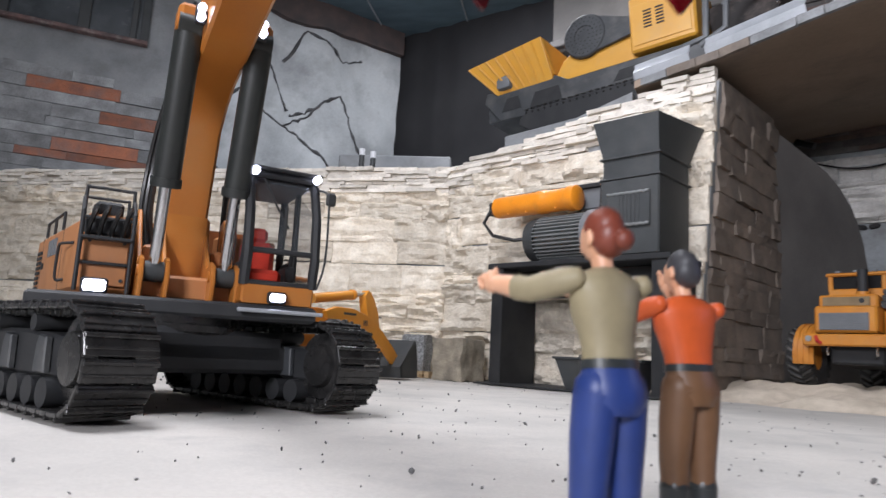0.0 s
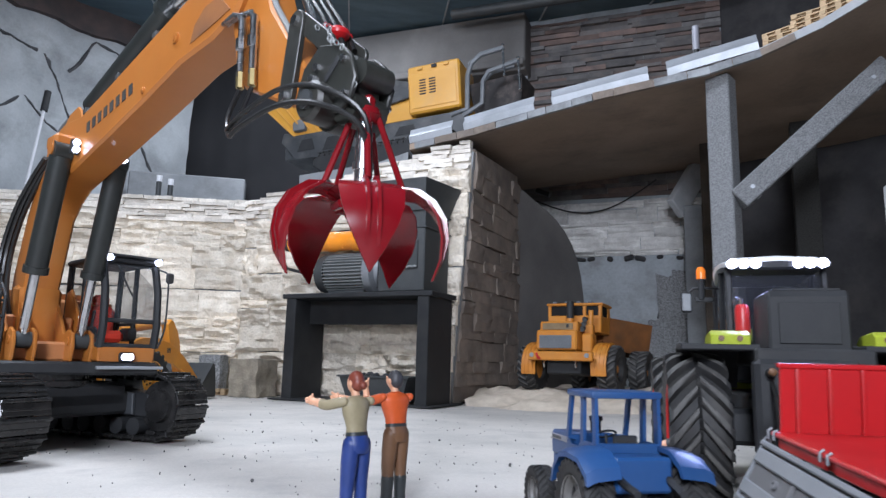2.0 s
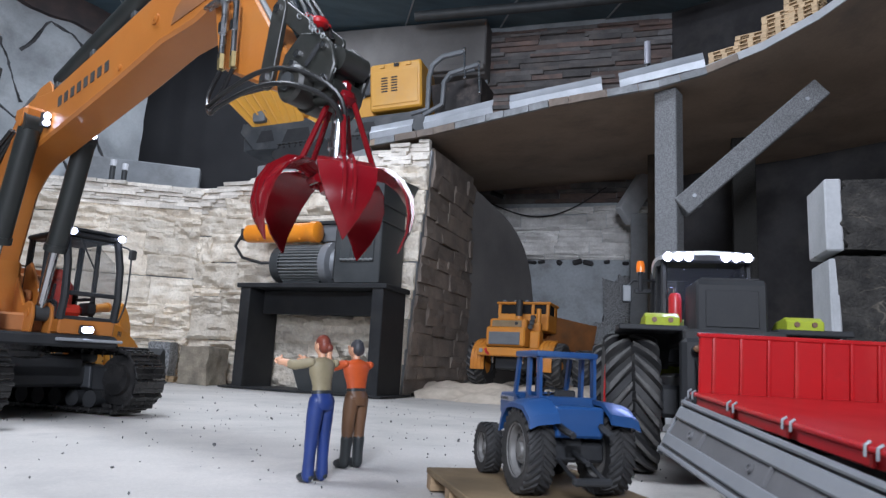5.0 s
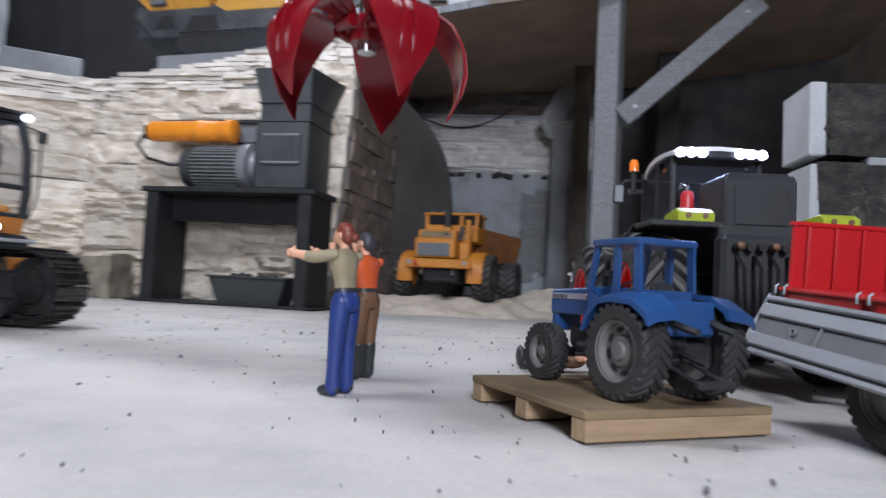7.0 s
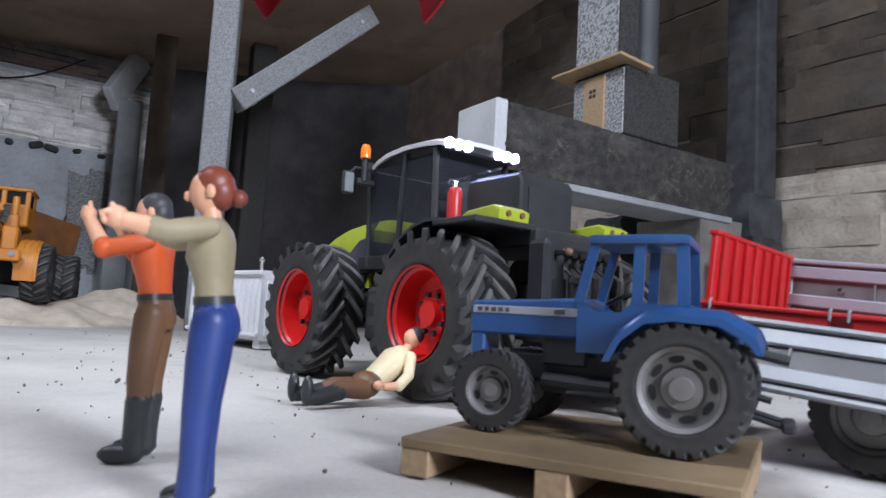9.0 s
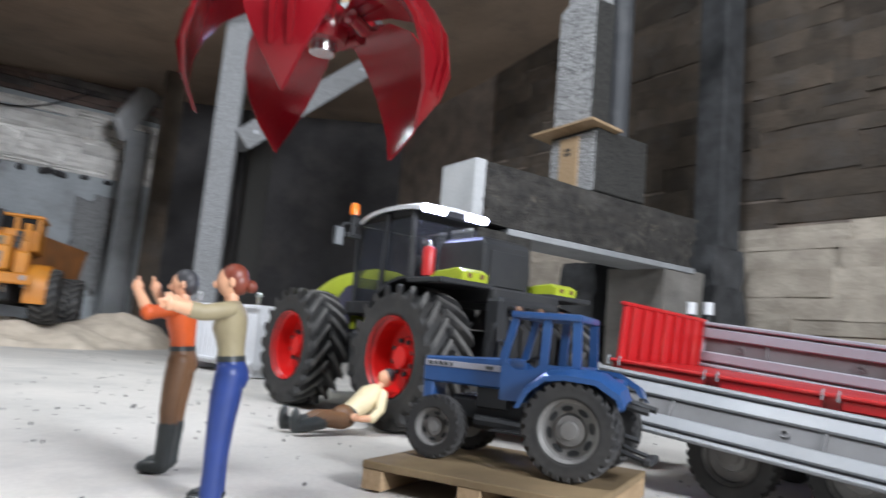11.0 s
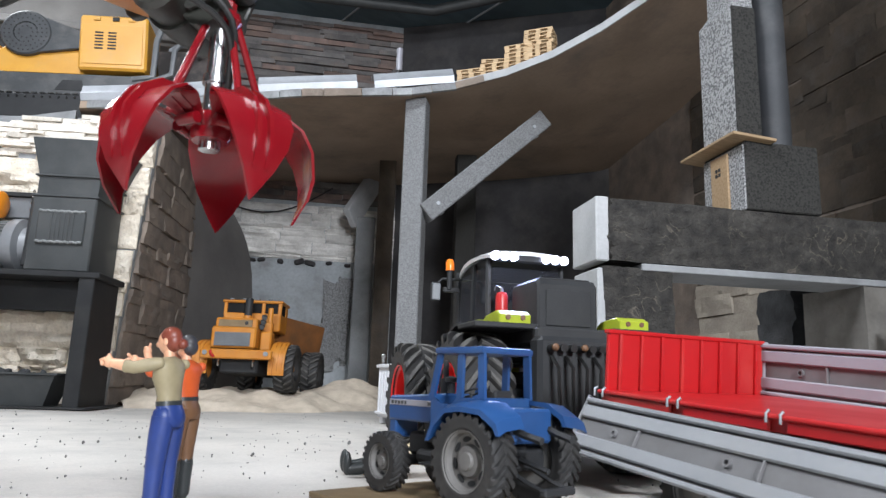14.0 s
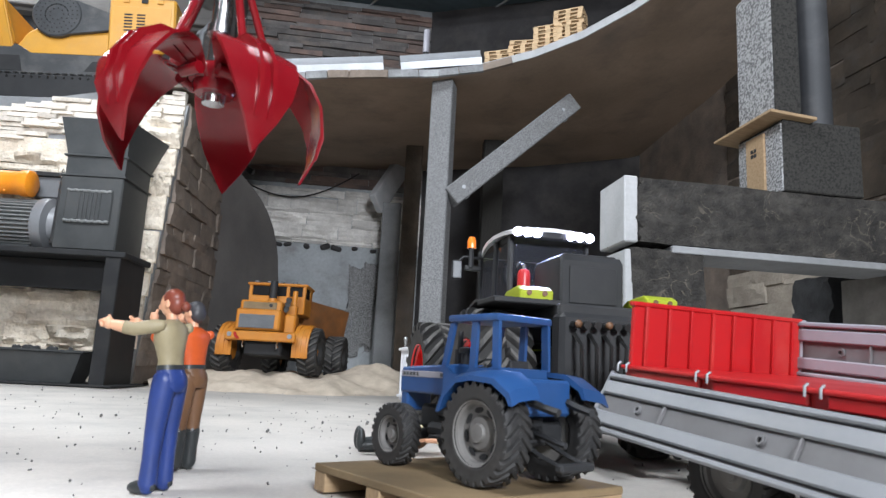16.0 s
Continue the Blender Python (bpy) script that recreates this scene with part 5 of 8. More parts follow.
for s in (1, -1):
    for k, w in enumerate((0.0030, 0.0022, 0.0030, 0.0028, 0.0022, 0.0060)):
        g = Geo()
        g.box((0.0922 - k * 0.0034 if k < 5 else 0.054, s * 0.0111, 0.0524), (w * 0.8, 0.0004, 0.0020))
        part("lettering_bar", g, M_DARKGREY, st)
g = Geo()
for k in range(5):
    g.box((0.0979, 0, 0.043 + k * 0.0024), (0.0006, 0.017, 0.0010))
part("grille", g, M_BLACKMETAL, hood)
g = Geo()
for s in (1, -1):
    # cab side: lower panel, posts and roof rail as one pressed sheet
    g.prism([(0.044, 0.036), (0.044, 0.0575), (0.0415, 0.0575), (0.036, 0.0535), (0.026, 0.0535), (0.0215, 0.0575), (0.017, 0.0575), (-0.0005, 0.0575), (-0.0005, 0.046), (0.012, 0.046), (0.022, 0.036)], s * 0.0175, s * 0.0190, "y")
    for a, b, w in (((0.0435, 0.057), (0.0370, 0.082), 0.0042), ((0.0195, 0.057), (0.0185, 0.082), 0.0046), ((0.0012, 0.057), (0.0020, 0.082), 0.0048), ((0.0415, 0.056), (0.033, 0.056), 0.0015)):
        g.prism([(a[0] - w / 2, a[1]), (a[0] + w / 2, a[1]), (b[0] + w / 2, b[1]), (b[0] - w / 2, b[1])], s * 0.0172, s * 0.0192, "y")
g.box((0.0005, 0, 0.050), (0.003, 0.036, 0.016), 0.0005)
g.box((-0.0095, 0, 0.0440), (0.019, 0.032, 0.018), 0.0015)
g.box((0.0425, 0, 0.0485), (0.003, 0.036, 0.020), 0.0005)
part("cab_frame", g, M_BLUE, bt)
g = Geo()
g.box((0.0195, 0, 0.0838), (0.0405, 0.0415, 0.0040), 0.0016, None, 2)
part("roof", g, M_BLUE, bt)
for s in (1, -1):
    g = Geo()
    prof = [(0.0285, 0.0385), (0.0240, 0.0470), (0.0145, 0.0545), (0.0030, 0.0560), (-0.0140, 0.0550), (-0.0250, 0.0490), (-0.0275, 0.0450)]
    prof2 = [(0.0315, 0.0385), (0.0262, 0.0488), (0.0155, 0.0572), (0.0030, 0.0588), (-0.0155, 0.0578), (-0.0275, 0.0512), (-0.0302, 0.0450)]
    g.rings([[(p[0] * 0.93, s * y, 0.0256 + (p[1] - 0.0275) * 0.96 - dz) for p in prof + prof2[::-1]] for y, dz in ((0.0165, -0.0015), (0.0300, 0.0), (0.0348, 0.0022))])
    fd = part("fender", g, M_BLUE, bt)
g = Geo()
g.box((0.012, 0, 0.047), (0.014, 0.014, 0.004), 0.001)
g.box((0.004, 0, 0.055), (0.003, 0.014, 0.014), 0.001)
part("seat", g, M_BLACKMETAL, bt)
g = Geo()
g.lathe([(0.0058, -0.0007), (0.0066, 0), (0.0058, 0.0007), (0.0050, 0), (0.0058, -0.0007)], 18, "z", (0, 0, 0))
g.cyl((0, 0, 0), (0.004, 0, -0.012), 0.0008, None, 6)
part("steering_wheel", g, M_BLACKMETAL, bt, "", pose(0.030, 0, 0.060, 0, 25, 0))
g = Geo()
g.cyl((0.060, -0.006, 0.057), (0.060, -0.006, 0.068), 0.0034, None, 12)
g.cyl((0.060, -0.006, 0.068), (0.060, -0.006, 0.079), 0.0018, None, 10)
g.cyl((0.050, -0.002, 0.058), (0.050, -0.002, 0.066), 0.0024, None, 10)
g.lathe([(0.001, 0), (0.0042, 0.001), (0.0042, 0.0035), (0.001, 0.0045)], 12, "z", (0.050, -0.002, 0.065))
part("exhaust", g, M_BLACKMETAL, bt)
g = Geo()
for s in (1, -1):
    g.tube([(-0.008, s * 0.009, 0.022), (-0.024, s * 0.009, 0.016), (-0.036, s * 0.009, 0.013)], 0.0013, 6)
    g.tube([(-0.012, s * 0.014, 0.044), (-0.026, s * 0.013, 0.040), (-0.036, s * 0.012, 0.038)], 0.0020, 6)
g.box((-0.036, 0, 0.013), (0.005, 0.024, 0.004), 0.001)
g.tube([(-0.010, 0, 0.026), (-0.030, 0, 0.022)], 0.0016, 6)
part("rear_linkage", g, M_BLACKMETAL, bt)

# ---- large green tractor ----
gt = thing("green_tractor", heading(0.6634, 0.4323, 0, 0.4313, 0.9022), "large black and lime green tractor with red rims", "tractor")
T_B = tyre_geo(0.0640, 0.047, 0.0357, 0.0068, 20, 0.0070, 0.46).mesh("big_tyre", [M_RUBBER, M_LUG])
T_BF = tyre_geo(0.0630, 0.044, 0.0368, 0.0066, 20, 0.0070, 0.46).mesh("front_big_tyre", [M_RUBBER, M_LUG])
for x, y, R, W, rim, T in ((0.0, 0.0840, 0.0635, 0.047, 0.0357, T_B), (0.19, 0.0905, 0.0625, 0.044, 0.0368, T_BF)):
    for s in (1, -1):
        put_wheel(gt, (x, s * y - 0.008, R), R, W, rim, s, M_REDRIM, T, 0.42, 8, M_BLACKMETAL, 0.3 + x * 4, "bright red dished rim")
g = Geo()
g.box((0.10, 0, 0.070), (0.33, 0.055, 0.045), 0.004)
part("chassis", g, M_BLACKMETAL, gt, "black chassis")
for name, c, size in (("axle_housing", (0.0, 0, 0.066), (0.03, 0.10, 0.03)), ("axle_housing", (0.19, 0, 0.066), (0.03, 0.10, 0.03)), ("hitch_block", (-0.062, 0, 0.085), (0.022, 0.075, 0.075)),
                      ("fuel_tank", (0.10, 0.048, 0.060), (0.055, 0.03, 0.05)), ("fuel_tank", (0.10, -0.048, 0.060), (0.055, 0.03, 0.05))):
    part(name, Geo().box(c, size, 0.004), M_BLACKMETAL, gt)
for k in range(7):
    g = Geo()
    g.cyl((-0.074, -0.027 + k * 0.009, 0.112), (-0.082, -0.027 + k * 0.009, 0.112), 0.0034, None, 10)
    part("coupling", g, M_HOSE, gt)
for k in range(5):
    g = Geo()
    g.tube([(-0.074, -0.026 + k * 0.013, 0.105), (-0.088, -0.026 + k * 0.013, 0.095), (-0.086, -0.024 + k * 0.012, 0.06), (-0.075, -0.02 + k * 0.01, 0.05)], 0.0017, 6)
    part("hydraulic_hose", g, M_HOSE, gt)
for y in (-0.027, 0.0, 0.027):
    g = Geo()
    g.ball((-0.084, y, 0.1125), 0.0032, 8, 6)
    part("coupling_cap", g, M_BROWNP, gt, "small dull cap")
g = Geo()
g.tube([(-0.07, 0.03, 0.045), (-0.12, 0.03, 0.036)], 0.004, 8)
g.tube([(-0.07, -0.03, 0.045), (-0.12, -0.03, 0.036)], 0.004, 8)
g.box((-0.085, 0, 0.035), (0.05, 0.02, 0.014), 0.002)
part("hitch", g, M_BLACKMETAL, gt)
for s in (1, -1):
    g = Geo()
    prof = [(0.070 * math.cos(radians(a)), 0.0635 + 0.070 * math.sin(radians(a))) for a in (28, 40, 55, 70, 84, 98)]
    prof2 = [(x * 1.03, 0.0635 + (z - 0.0635) * 1.035) for x, z in prof]
    g.rings([[(p[0], s * y - 0.008, p[1]) for p in prof + prof2[::-1]] for y in (0.040, 0.096)])
    g.box((-0.028, s * 0.067 - 0.008, 0.1315), (0.050, 0.060, 0.005), 0.001)
    fd = part("fender", g, M_BLACKMETAL, gt, "black rear fender")
    g = Geo()
    g.prism([(-0.052, 0.1325), (-0.012, 0.1325), (-0.005, 0.137), (-0.015, 0.1425), (-0.045, 0.1450), (-0.053, 0.141)], s * 0.044 - 0.008, s * 0.074 - 0.008, "y", 0.001)
    lm = part("fender_lamp_housing", g, M_LIME, fd, "lime green lamp housing")
    for y in (0.052, 0.066):
        g = Geo()
        g.cyl((-0.0515, s * y - 0.008, 0.1385), (-0.0538, s * y - 0.008, 0.1385), 0.0023, None, 12)
        part("tail_lamp", g, M_BROWNP, lm, "dull tail lamp")
g = Geo()
secs = []
for x, w, z0, z1 in ((0.176, 0.037, 0.086, 0.1580), (0.205, 0.0385, 0.085, 0.1560), (0.235, 0.039, 0.084, 0.1520), (0.262, 0.0385, 0.084, 0.1450), (0.288, 0.037, 0.085, 0.1350), (0.308, 0.034, 0.087, 0.1230), (0.320, 0.028, 0.090, 0.1090)):
    secs.append([(x, -0.008 + w * u, z0 + (z1 - z0) * v) for u, v in ((-1, 0), (1, 0), (1, 0.55), (0.95, 0.82), (0.78, 0.95), (0.4, 1.0), (-0.4, 1.0), (-0.78, 0.95), (-0.95, 0.82), (-1, 0.55))])
g.rings(secs)
hd = part("hood", g, M_LIME, gt, "lime green engine hood")
g = Geo()
for s in (1, -1):
    g.prism([(0.182, 0.082), (0.296, 0.082), (0.300, 0.104), (0.262, 0.110), (0.215, 0.120), (0.194, 0.134), (0.182, 0.136)], s * 0.0392 - 0.008, s * 0.0412 - 0.008, "y")
part("side_grille", g, M_NAVY, hd, "dark violet-grey side grille")
for s in (1, -1):
    for k in range(6):
        g = Geo()
        g.box((0.226 + k * 0.009, s * 0.0392 - 0.008, 0.1235 - k * 0.0016), (0.005, 0.0012, 0.004))
        part("hood_slot", g, M_BLACKMETAL, hd)
# cab
CX0, CX1, CW, CYC = 0.064, 0.175, 0.043, -0.008
g = Geo()
for s in (1, -1):
    y = CYC + s * CW
    for a, b in (((CX0, y, 0.105), (CX0 + 0.006, y * 0.98, 0.213)), ((CX1 - 0.004, y, 0.105), (CX1 + 0.006, y * 0.96, 0.213)), ((0.122, y, 0.105), (0.116, y * 0.99, 0.213))):
        g.tube([a, b], 0.0032, 6)
    g.box((0.13, y, 0.110), (0.115, 0.004, 0.014), 0.001)
g.box((CX0, CYC, 0.118), (0.004, CW * 2, 0.030), 0.001)
g.box((CX1, CYC, 0.118), (0.004, CW * 2, 0.030), 0.001)
g.box((0.13, CYC, 0.104), (0.115, CW * 2, 0.006), 0.001)
part("cab_frame", g, M_BLACKMETAL, gt)
panes = []
for s in (1, -1):
    y = CYC + s * (CW + 0.0005)
    panes.append(((CX0 + 0.003, y, 0.118), (CX1 - 0.005, y, 0.118), (CX1 + 0.004, y * 0.965, 0.205), (CX0 + 0.008, y * 0.985, 0.205)))
for x in (CX0, CX1):
    panes.append(((x, CYC - CW, 0.133), (x, CYC + CW, 0.133), (x + 0.006, CYC + CW, 0.205), (x + 0.006, CYC - CW, 0.205)))
for p in panes:
    g = Geo()
    g.quad(*p)
    gl = part("cab_pane", g, M_GLASSC, gt, "dark tinted cab glass")
    gl.visible_shadow = False
g = Geo()
secs = []
for x, w, z1 in ((0.052, 0.044, 0.2195), (0.060, 0.0475, 0.2215), (0.080, 0.0490, 0.2235), (0.11, 0.0495, 0.2240), (0.140, 0.0480, 0.2225), (0.162, 0.0455, 0.2190), (0.178, 0.0420, 0.2145), (0.187, 0.0380, 0.2105)):
    th = 0.0032
    secs.append([(x, CYC + w * u, z1 - d - e) for u, d, e in ((-0.97, 0.0062, th), (-0.70, 0.0015, th), (0.0, 0.0, th), (0.70, 0.0015, th), (0.97, 0.0062, th), (1.0, 0.0058, 0), (0.72, 0.0008, 0), (0.0, -0.0008, 0), (-0.72, 0.0008, 0), (-1.0, 0.0058, 0))])
g.rings(secs)
rf = part("roof", g, M_WHITE, gt, "white cab roof", None, 50)
g = Geo()
g.prism([(0.058, 0.2090), (0.176, 0.2050), (0.176, 0.2100), (0.150, 0.2150), (0.110, 0.2165), (0.058, 0.2150)], CYC - 0.040, CYC + 0.040, "y", 0.001)
part("headliner", g, M_BLACKMETAL, rf, "black roof lining")
g = Geo()
g.box((0.058, CYC, 0.2135), (0.008, 0.086, 0.010), 0.002)
part("light_fascia", g, M_BLACKMETAL, rf, "black lamp fascia")
for y0 in (0.0300, -0.0280):
    for k in range(3):
        g = Geo()
        g.lathe([(0, -0.0010), (0.0026, -0.0008), (0.0045, 0.0), (0.0045, 0.004), (0, 0.004)], 16, "x", (0.0515, CYC + y0 + (k - 1) * 0.0105, 0.2140))
        part("roof_led", g, M_LEDBLUE, rf, "glowing cold white work light")
g = Geo()
g.cyl((0.165, 0.050, 0.190), (0.165, 0.050, 0.214), 0.003, None, 8)
g.box((0.168, 0.047, 0.190), (0.006, 0.02, 0.006), 0.001)
mr = part("beacon_post", g, M_BLACKMETAL, gt)
g = Geo()
g.lathe([(0, 0.213), (0.0052, 0.213), (0.0052, 0.222), (0.0035, 0.2265), (0, 0.2265)], 14, "z", (0.165, 0.050, 0))
part("beacon", g, M_BEACON, mr, "orange beacon")
for s in (1, -1):
    g = Geo()
    g.tube([(0.168, s * 0.042 - 0.008, 0.203), (0.169, s * 0.062 - 0.004, 0.203), (0.169, s * 0.067 - 0.003, 0.197)], 0.0016, 6)
    g.box((0.169, s * 0.069 - 0.003, 0.187), (0.006, 0.012, 0.023), 0.002)
    m1 = part("mirror", g, M_BLACKMETAL, gt)
    g = Geo()
    g.box((0.1656, s * 0.069 - 0.003, 0.187), (0.0012, 0.010, 0.020), 0.001)
    part("mirror_glass", g, M_GREY, m1, "grey mirror glass")
g = Geo()
g.box((0.12, CYC, 0.125), (0.03, 0.034, 0.012), 0.003)
g.box((0.104, CYC, 0.150), (0.010, 0.034, 0.045), 0.004)
part("seat", g, M_DARKGREY, gt)
g = Geo()
g.lathe([(0, 0), (0.0062, 0), (0.0065, 0.002), (0.0065, 0.0255), (0.0050, 0.0295), (0.0018, 0.0305), (0, 0.0305)], 16, "z", (0.050, 0.026, 0.1445))
fe = part("fire_extinguisher", g, M_REDP, gt, "red fire extinguisher")
g = Geo()
g.cyl((0.050, 0.026, 0.174), (0.050, 0.026, 0.180), 0.0018, None, 8)
g.tube([(0.050, 0.026, 0.179), (0.050, 0.032, 0.181), (0.050, 0.034, 0.176)], 0.0010, 6)
part("valve", g, M_STEEL, fe, "bright valve")
g = Geo()
g.prism([(-0.0230, 0.1310), (0.0450, 0.1310), (0.0450, 0.1750), (0.0410, 0.1805), (-0.0190, 0.1805), (-0.0230, 0.1750)], -0.045, 0.017, "y", 0.002)
bb = part("ballast_box", g, M_BLACKMETAL, gt, "black ballast box")
g = Geo()
g.box((-0.0238, -0.014, 0.153), (0.0014, 0.046, 0.034), 0.0004)
part("rear_panel", g, M_BLACKMETAL, bb)
g = Geo()
g.box((0.011, -0.014, 0.1815), (0.056, 0.052, 0.002), 0.0006)
part("lid", g, M_BLACKMETAL, bb)
g = Geo()
g.box((0.0, -0.008, 0.124), (0.12, 0.085, 0.014), 0.002)
part("rear_deck", g, M_BLACKMETAL, gt)

# ---- flatbed trailer ----
tr = thing("flatbed_trailer", heading(0.5365, 0.2785, 0, 0.27, 0.963) @ pose(0, 0, 0, 0, -5, 0), "toy trailer with red floor, red headboard and folded grey side", "trailer")
TL_ = 0.44
g = Geo()
g.box((-TL_ / 2, -0.0705, 0.0782), (TL_, 0.150, 0.0026), 0.0008)
fl = part("bed_floor", g, M_REDP, tr, "scuffed bright red floor", pose(0, 0, 0, 0, 1.2, 0))
g = Geo()
g.box((-TL_ / 2, -0.0012, 0.0738), (TL_, 0.0024, 0.0066), 0.0004)
part("edge_panel", g, M_REDP, fl)
for k in range(6):
    x0 = -0.006 - k * 0.0655
    g = Geo()
    g.box((x0 - 0.030, 0.0012, 0.0738), (0.056, 0.003, 0.0062), 0.0008)
    part("edge_rim", g, M_REDP, fl)
g = Geo()
g.box((-0.002, -0.072, 0.097), (0.0035, 0.144, 0.040), 0.0008)
g.box((-0.002, -0.072, 0.1175), (0.006, 0.146, 0.003), 0.0008)
hb = part("headboard", g, M_REDP, tr, "red ribbed headboard")
for k in range(8):
    g = Geo()
    g.box((-0.0042, -0.009 - k * 0.018, 0.0975), (0.0032, 0.0030, 0.038), 0.0012, None, 2)
    part("rib", g, M_REDP, hb)


def side_board(name, m, label, material):
    g = Geo()
    g.box((-TL_ / 2, 0, 0.019), (TL_, 0.0022, 0.037), 0.0006)
    b = part(name, g, M_RECESSGREY, tr, label, m)
    for z, h, d in ((0.0016, 0.0032, 0.0030), (0.0092, 0.0082, 0.0026), (0.0286, 0.0086, 0.0026), (0.0360, 0.0034, 0.0036)):
        g = Geo()
        g.box((-TL_ / 2, 0.0011 + d / 2, z), (TL_, d, h), 0.0009)
        part("raised_band", g, material, b)
    for k in range(5):
        x = -0.035 - k * 0.085
        g = Geo()
        g.lathe([(0.0014, 0.0012), (0.0026, 0.0012), (0.0026, 0.0030), (0.0014, 0.0030), (0.0014, 0.0012)], 14, "y", (x, 0, 0.0187))
        part("latch_ring", g, M_RECESSGREY, b)
        g = Geo()
        g.box((x - 0.020, 0.0020, 0.0187), (0.0012, 0.0026, 0.0108), 0.0003)
        part("latch", g, M_RECESSGREY, b)
    return b


g = Geo()
g.box((-0.003, -0.1455, 0.0985), (0.005, 0.005, 0.040), 0.0008)
part("corner_post", g, M_SILVER, tr, "silver-grey corner post")
side_board("side_board", pose(0, -0.1455, 0.0795, 0, 0, 0), "raised silver-grey far side board", M_SILVER)
dn = side_board("drop_side_board", Matrix.Translation((0.006, 0.0210, 0.0385)) @ Matrix.Rotation(radians(27), 4, "X"), "silver-grey side board folded down", M_GREYPL)
g = Geo()
g.box((0, 0, 0.019), (0.003, 0.004, 0.042), 0.0005, Matrix.Translation((0.0085, 0.0210, 0.0385)) @ Matrix.Rotation(radians(27), 4, "X"))
part("board_post", g, M_GREYPL, tr)
for k in range(7):
    x0 = -0.003 - k * 0.0655
    g = Geo()
    for dx in (-0.004, 0.004):
        g.tube([(x0 + dx, 0.0030, 0.0810), (x0 + dx, 0.0052, 0.0796), (x0 + dx, 0.0052, 0.0752)], 0.0007, 6)
    part("hinge", g, M_GREYPL, tr, "", pose(0, 0, 0, 0, 1.2, 0))
g = Geo()
g.box((-TL_ / 2, -0.072, 0.060), (TL_ - 0.02, 0.05, 0.022), 0.002)
g.box((-0.115, -0.072, 0.044), (0.11, 0.06, 0.02), 0.003)
tch = part("chassis", g, M_BLACKMETAL, tr)
for x in (-0.06, -0.105, -0.18, -0.28, -0.38):
    g = Geo()
    g.box((x, -0.072, 0.068), (0.008, 0.13, 0.010), 0.001)
    part("cross_member", g, M_BLACKMETAL, tch)
for x, z in ((-0.083, 0.034), (-0.150, 0.040)):
    g = Geo()
    g.cyl((x, -0.005, z), (x, -0.139, z), 0.005, None, 10)
    part("axle", g, M_BLACKMETAL, tch)
g = Geo()
g.prism([(0.0, -0.10), (0.0, -0.044), (0.085, -0.068), (0.085, -0.076)], 0.040, 0.048, "z")
part("drawbar", g, M_BLACKMETAL, tr)
T_T = tyre_geo(0.0268, 0.019, 0.0165, 0.0010, 30, 0.0020, 0.2).mesh("trailer_tyre", [M_RUBBER, M_RUBBER])
for x in (-0.083, -0.150):
    for s, y in ((1, -0.006), (-1, -0.138)):
        put_wheel(tr, (x, y, 0.0268 - x * 0.087), 0.0268, 0.019, 0.0165, s, M_RIMGREY, T_T, 0.2, 8, None, 0.1, "dull grey rim")

# ---- white crate behind the tractor ----
wc = thing("white_crate", heading(0.952, 1.101, 0, -0.32, -0.947), "white ribbed plastic crate on the floor behind the tractor", "crate")
L = 0.222
g = Geo()
o_, i_ = [(0, 0), (L, 0), (L, 0.11), (0, 0.11)], [(0.004, 0.004), (L - 0.004, 0.004), (L - 0.004, 0.106), (0.004, 0.106)]
g.rings([[(x, y, 0.012) for x, y in o_], [(x, y, 0.112) for x, y in o_], [(x, y, 0.112) for x, y in i_], [(x, y, 0.016) for x, y in i_]])
part("body", g, M_WHITE, wc)
for k in range(13):
    g = Geo()
    g.box((0.012 + k * 0.0165, -0.0012, 0.058), (0.005, 0.003, 0.078), 0.0006)
    part("rib", g, M_WHITE, wc)
for k in range(5):
    g = Geo()
    g.box((L + 0.0012, 0.012 + k * 0.021, 0.058), (0.003, 0.006, 0.078), 0.0006)
    part("rib", g, M_WHITE, wc)
for z, w in ((0.108, 0.006), (0.020, 0.002)):
    g = Geo()
    g.box((L / 2, -0.002, z), (L + w, 0.006, 0.0055), 0.001)
    part("rim", g, M_WHITE, wc)
for x in (0.01, L - 0.012):
    g = Geo()
    g.box((x, 0.055, 0.006), (0.018, 0.10, 0.012), 0.001)
    part("foot", g, M_WHITE, wc)
for x in (0.012, L - 0.01):
    g = Geo()
    g.cyl((x, 0.004, 0.111), (x, 0.004, 0.128), 0.003, None, 8)
    g.ball((x, 0.004, 0.128), 0.0045, 8, 6)
    part("corner_peg", g, M_STEEL, wc)


# ---- the tracked excavator ----
ex = thing("tracked_excavator", heading(-0.095, 0.860, 0, 0.6, -0.8), "large orange-yellow tracked excavator model with lit lamps", "excavator")
UC = pose(0, 0, 0, 0, 0, 21.0)
# one track shoe, shared by all
g = Geo()
g.box((0, 0, 0), (0.0178, 0.056, 0.0042), 0.0008)
g.box((-0.0062, 0, 0.0032), (0.0034, 0.056, 0.0032), 0.0007)
g.box((0.0030, 0, 0.0026), (0.0024, 0.054, 0.0016), 0.0005)
g.box((0, 0, -0.0045), (0.016, 0.020, 0.006), 0.001)
SHOE = g.mesh("track_shoe", M_TRACK)
HALF, RAD = 0.125, 0.0400


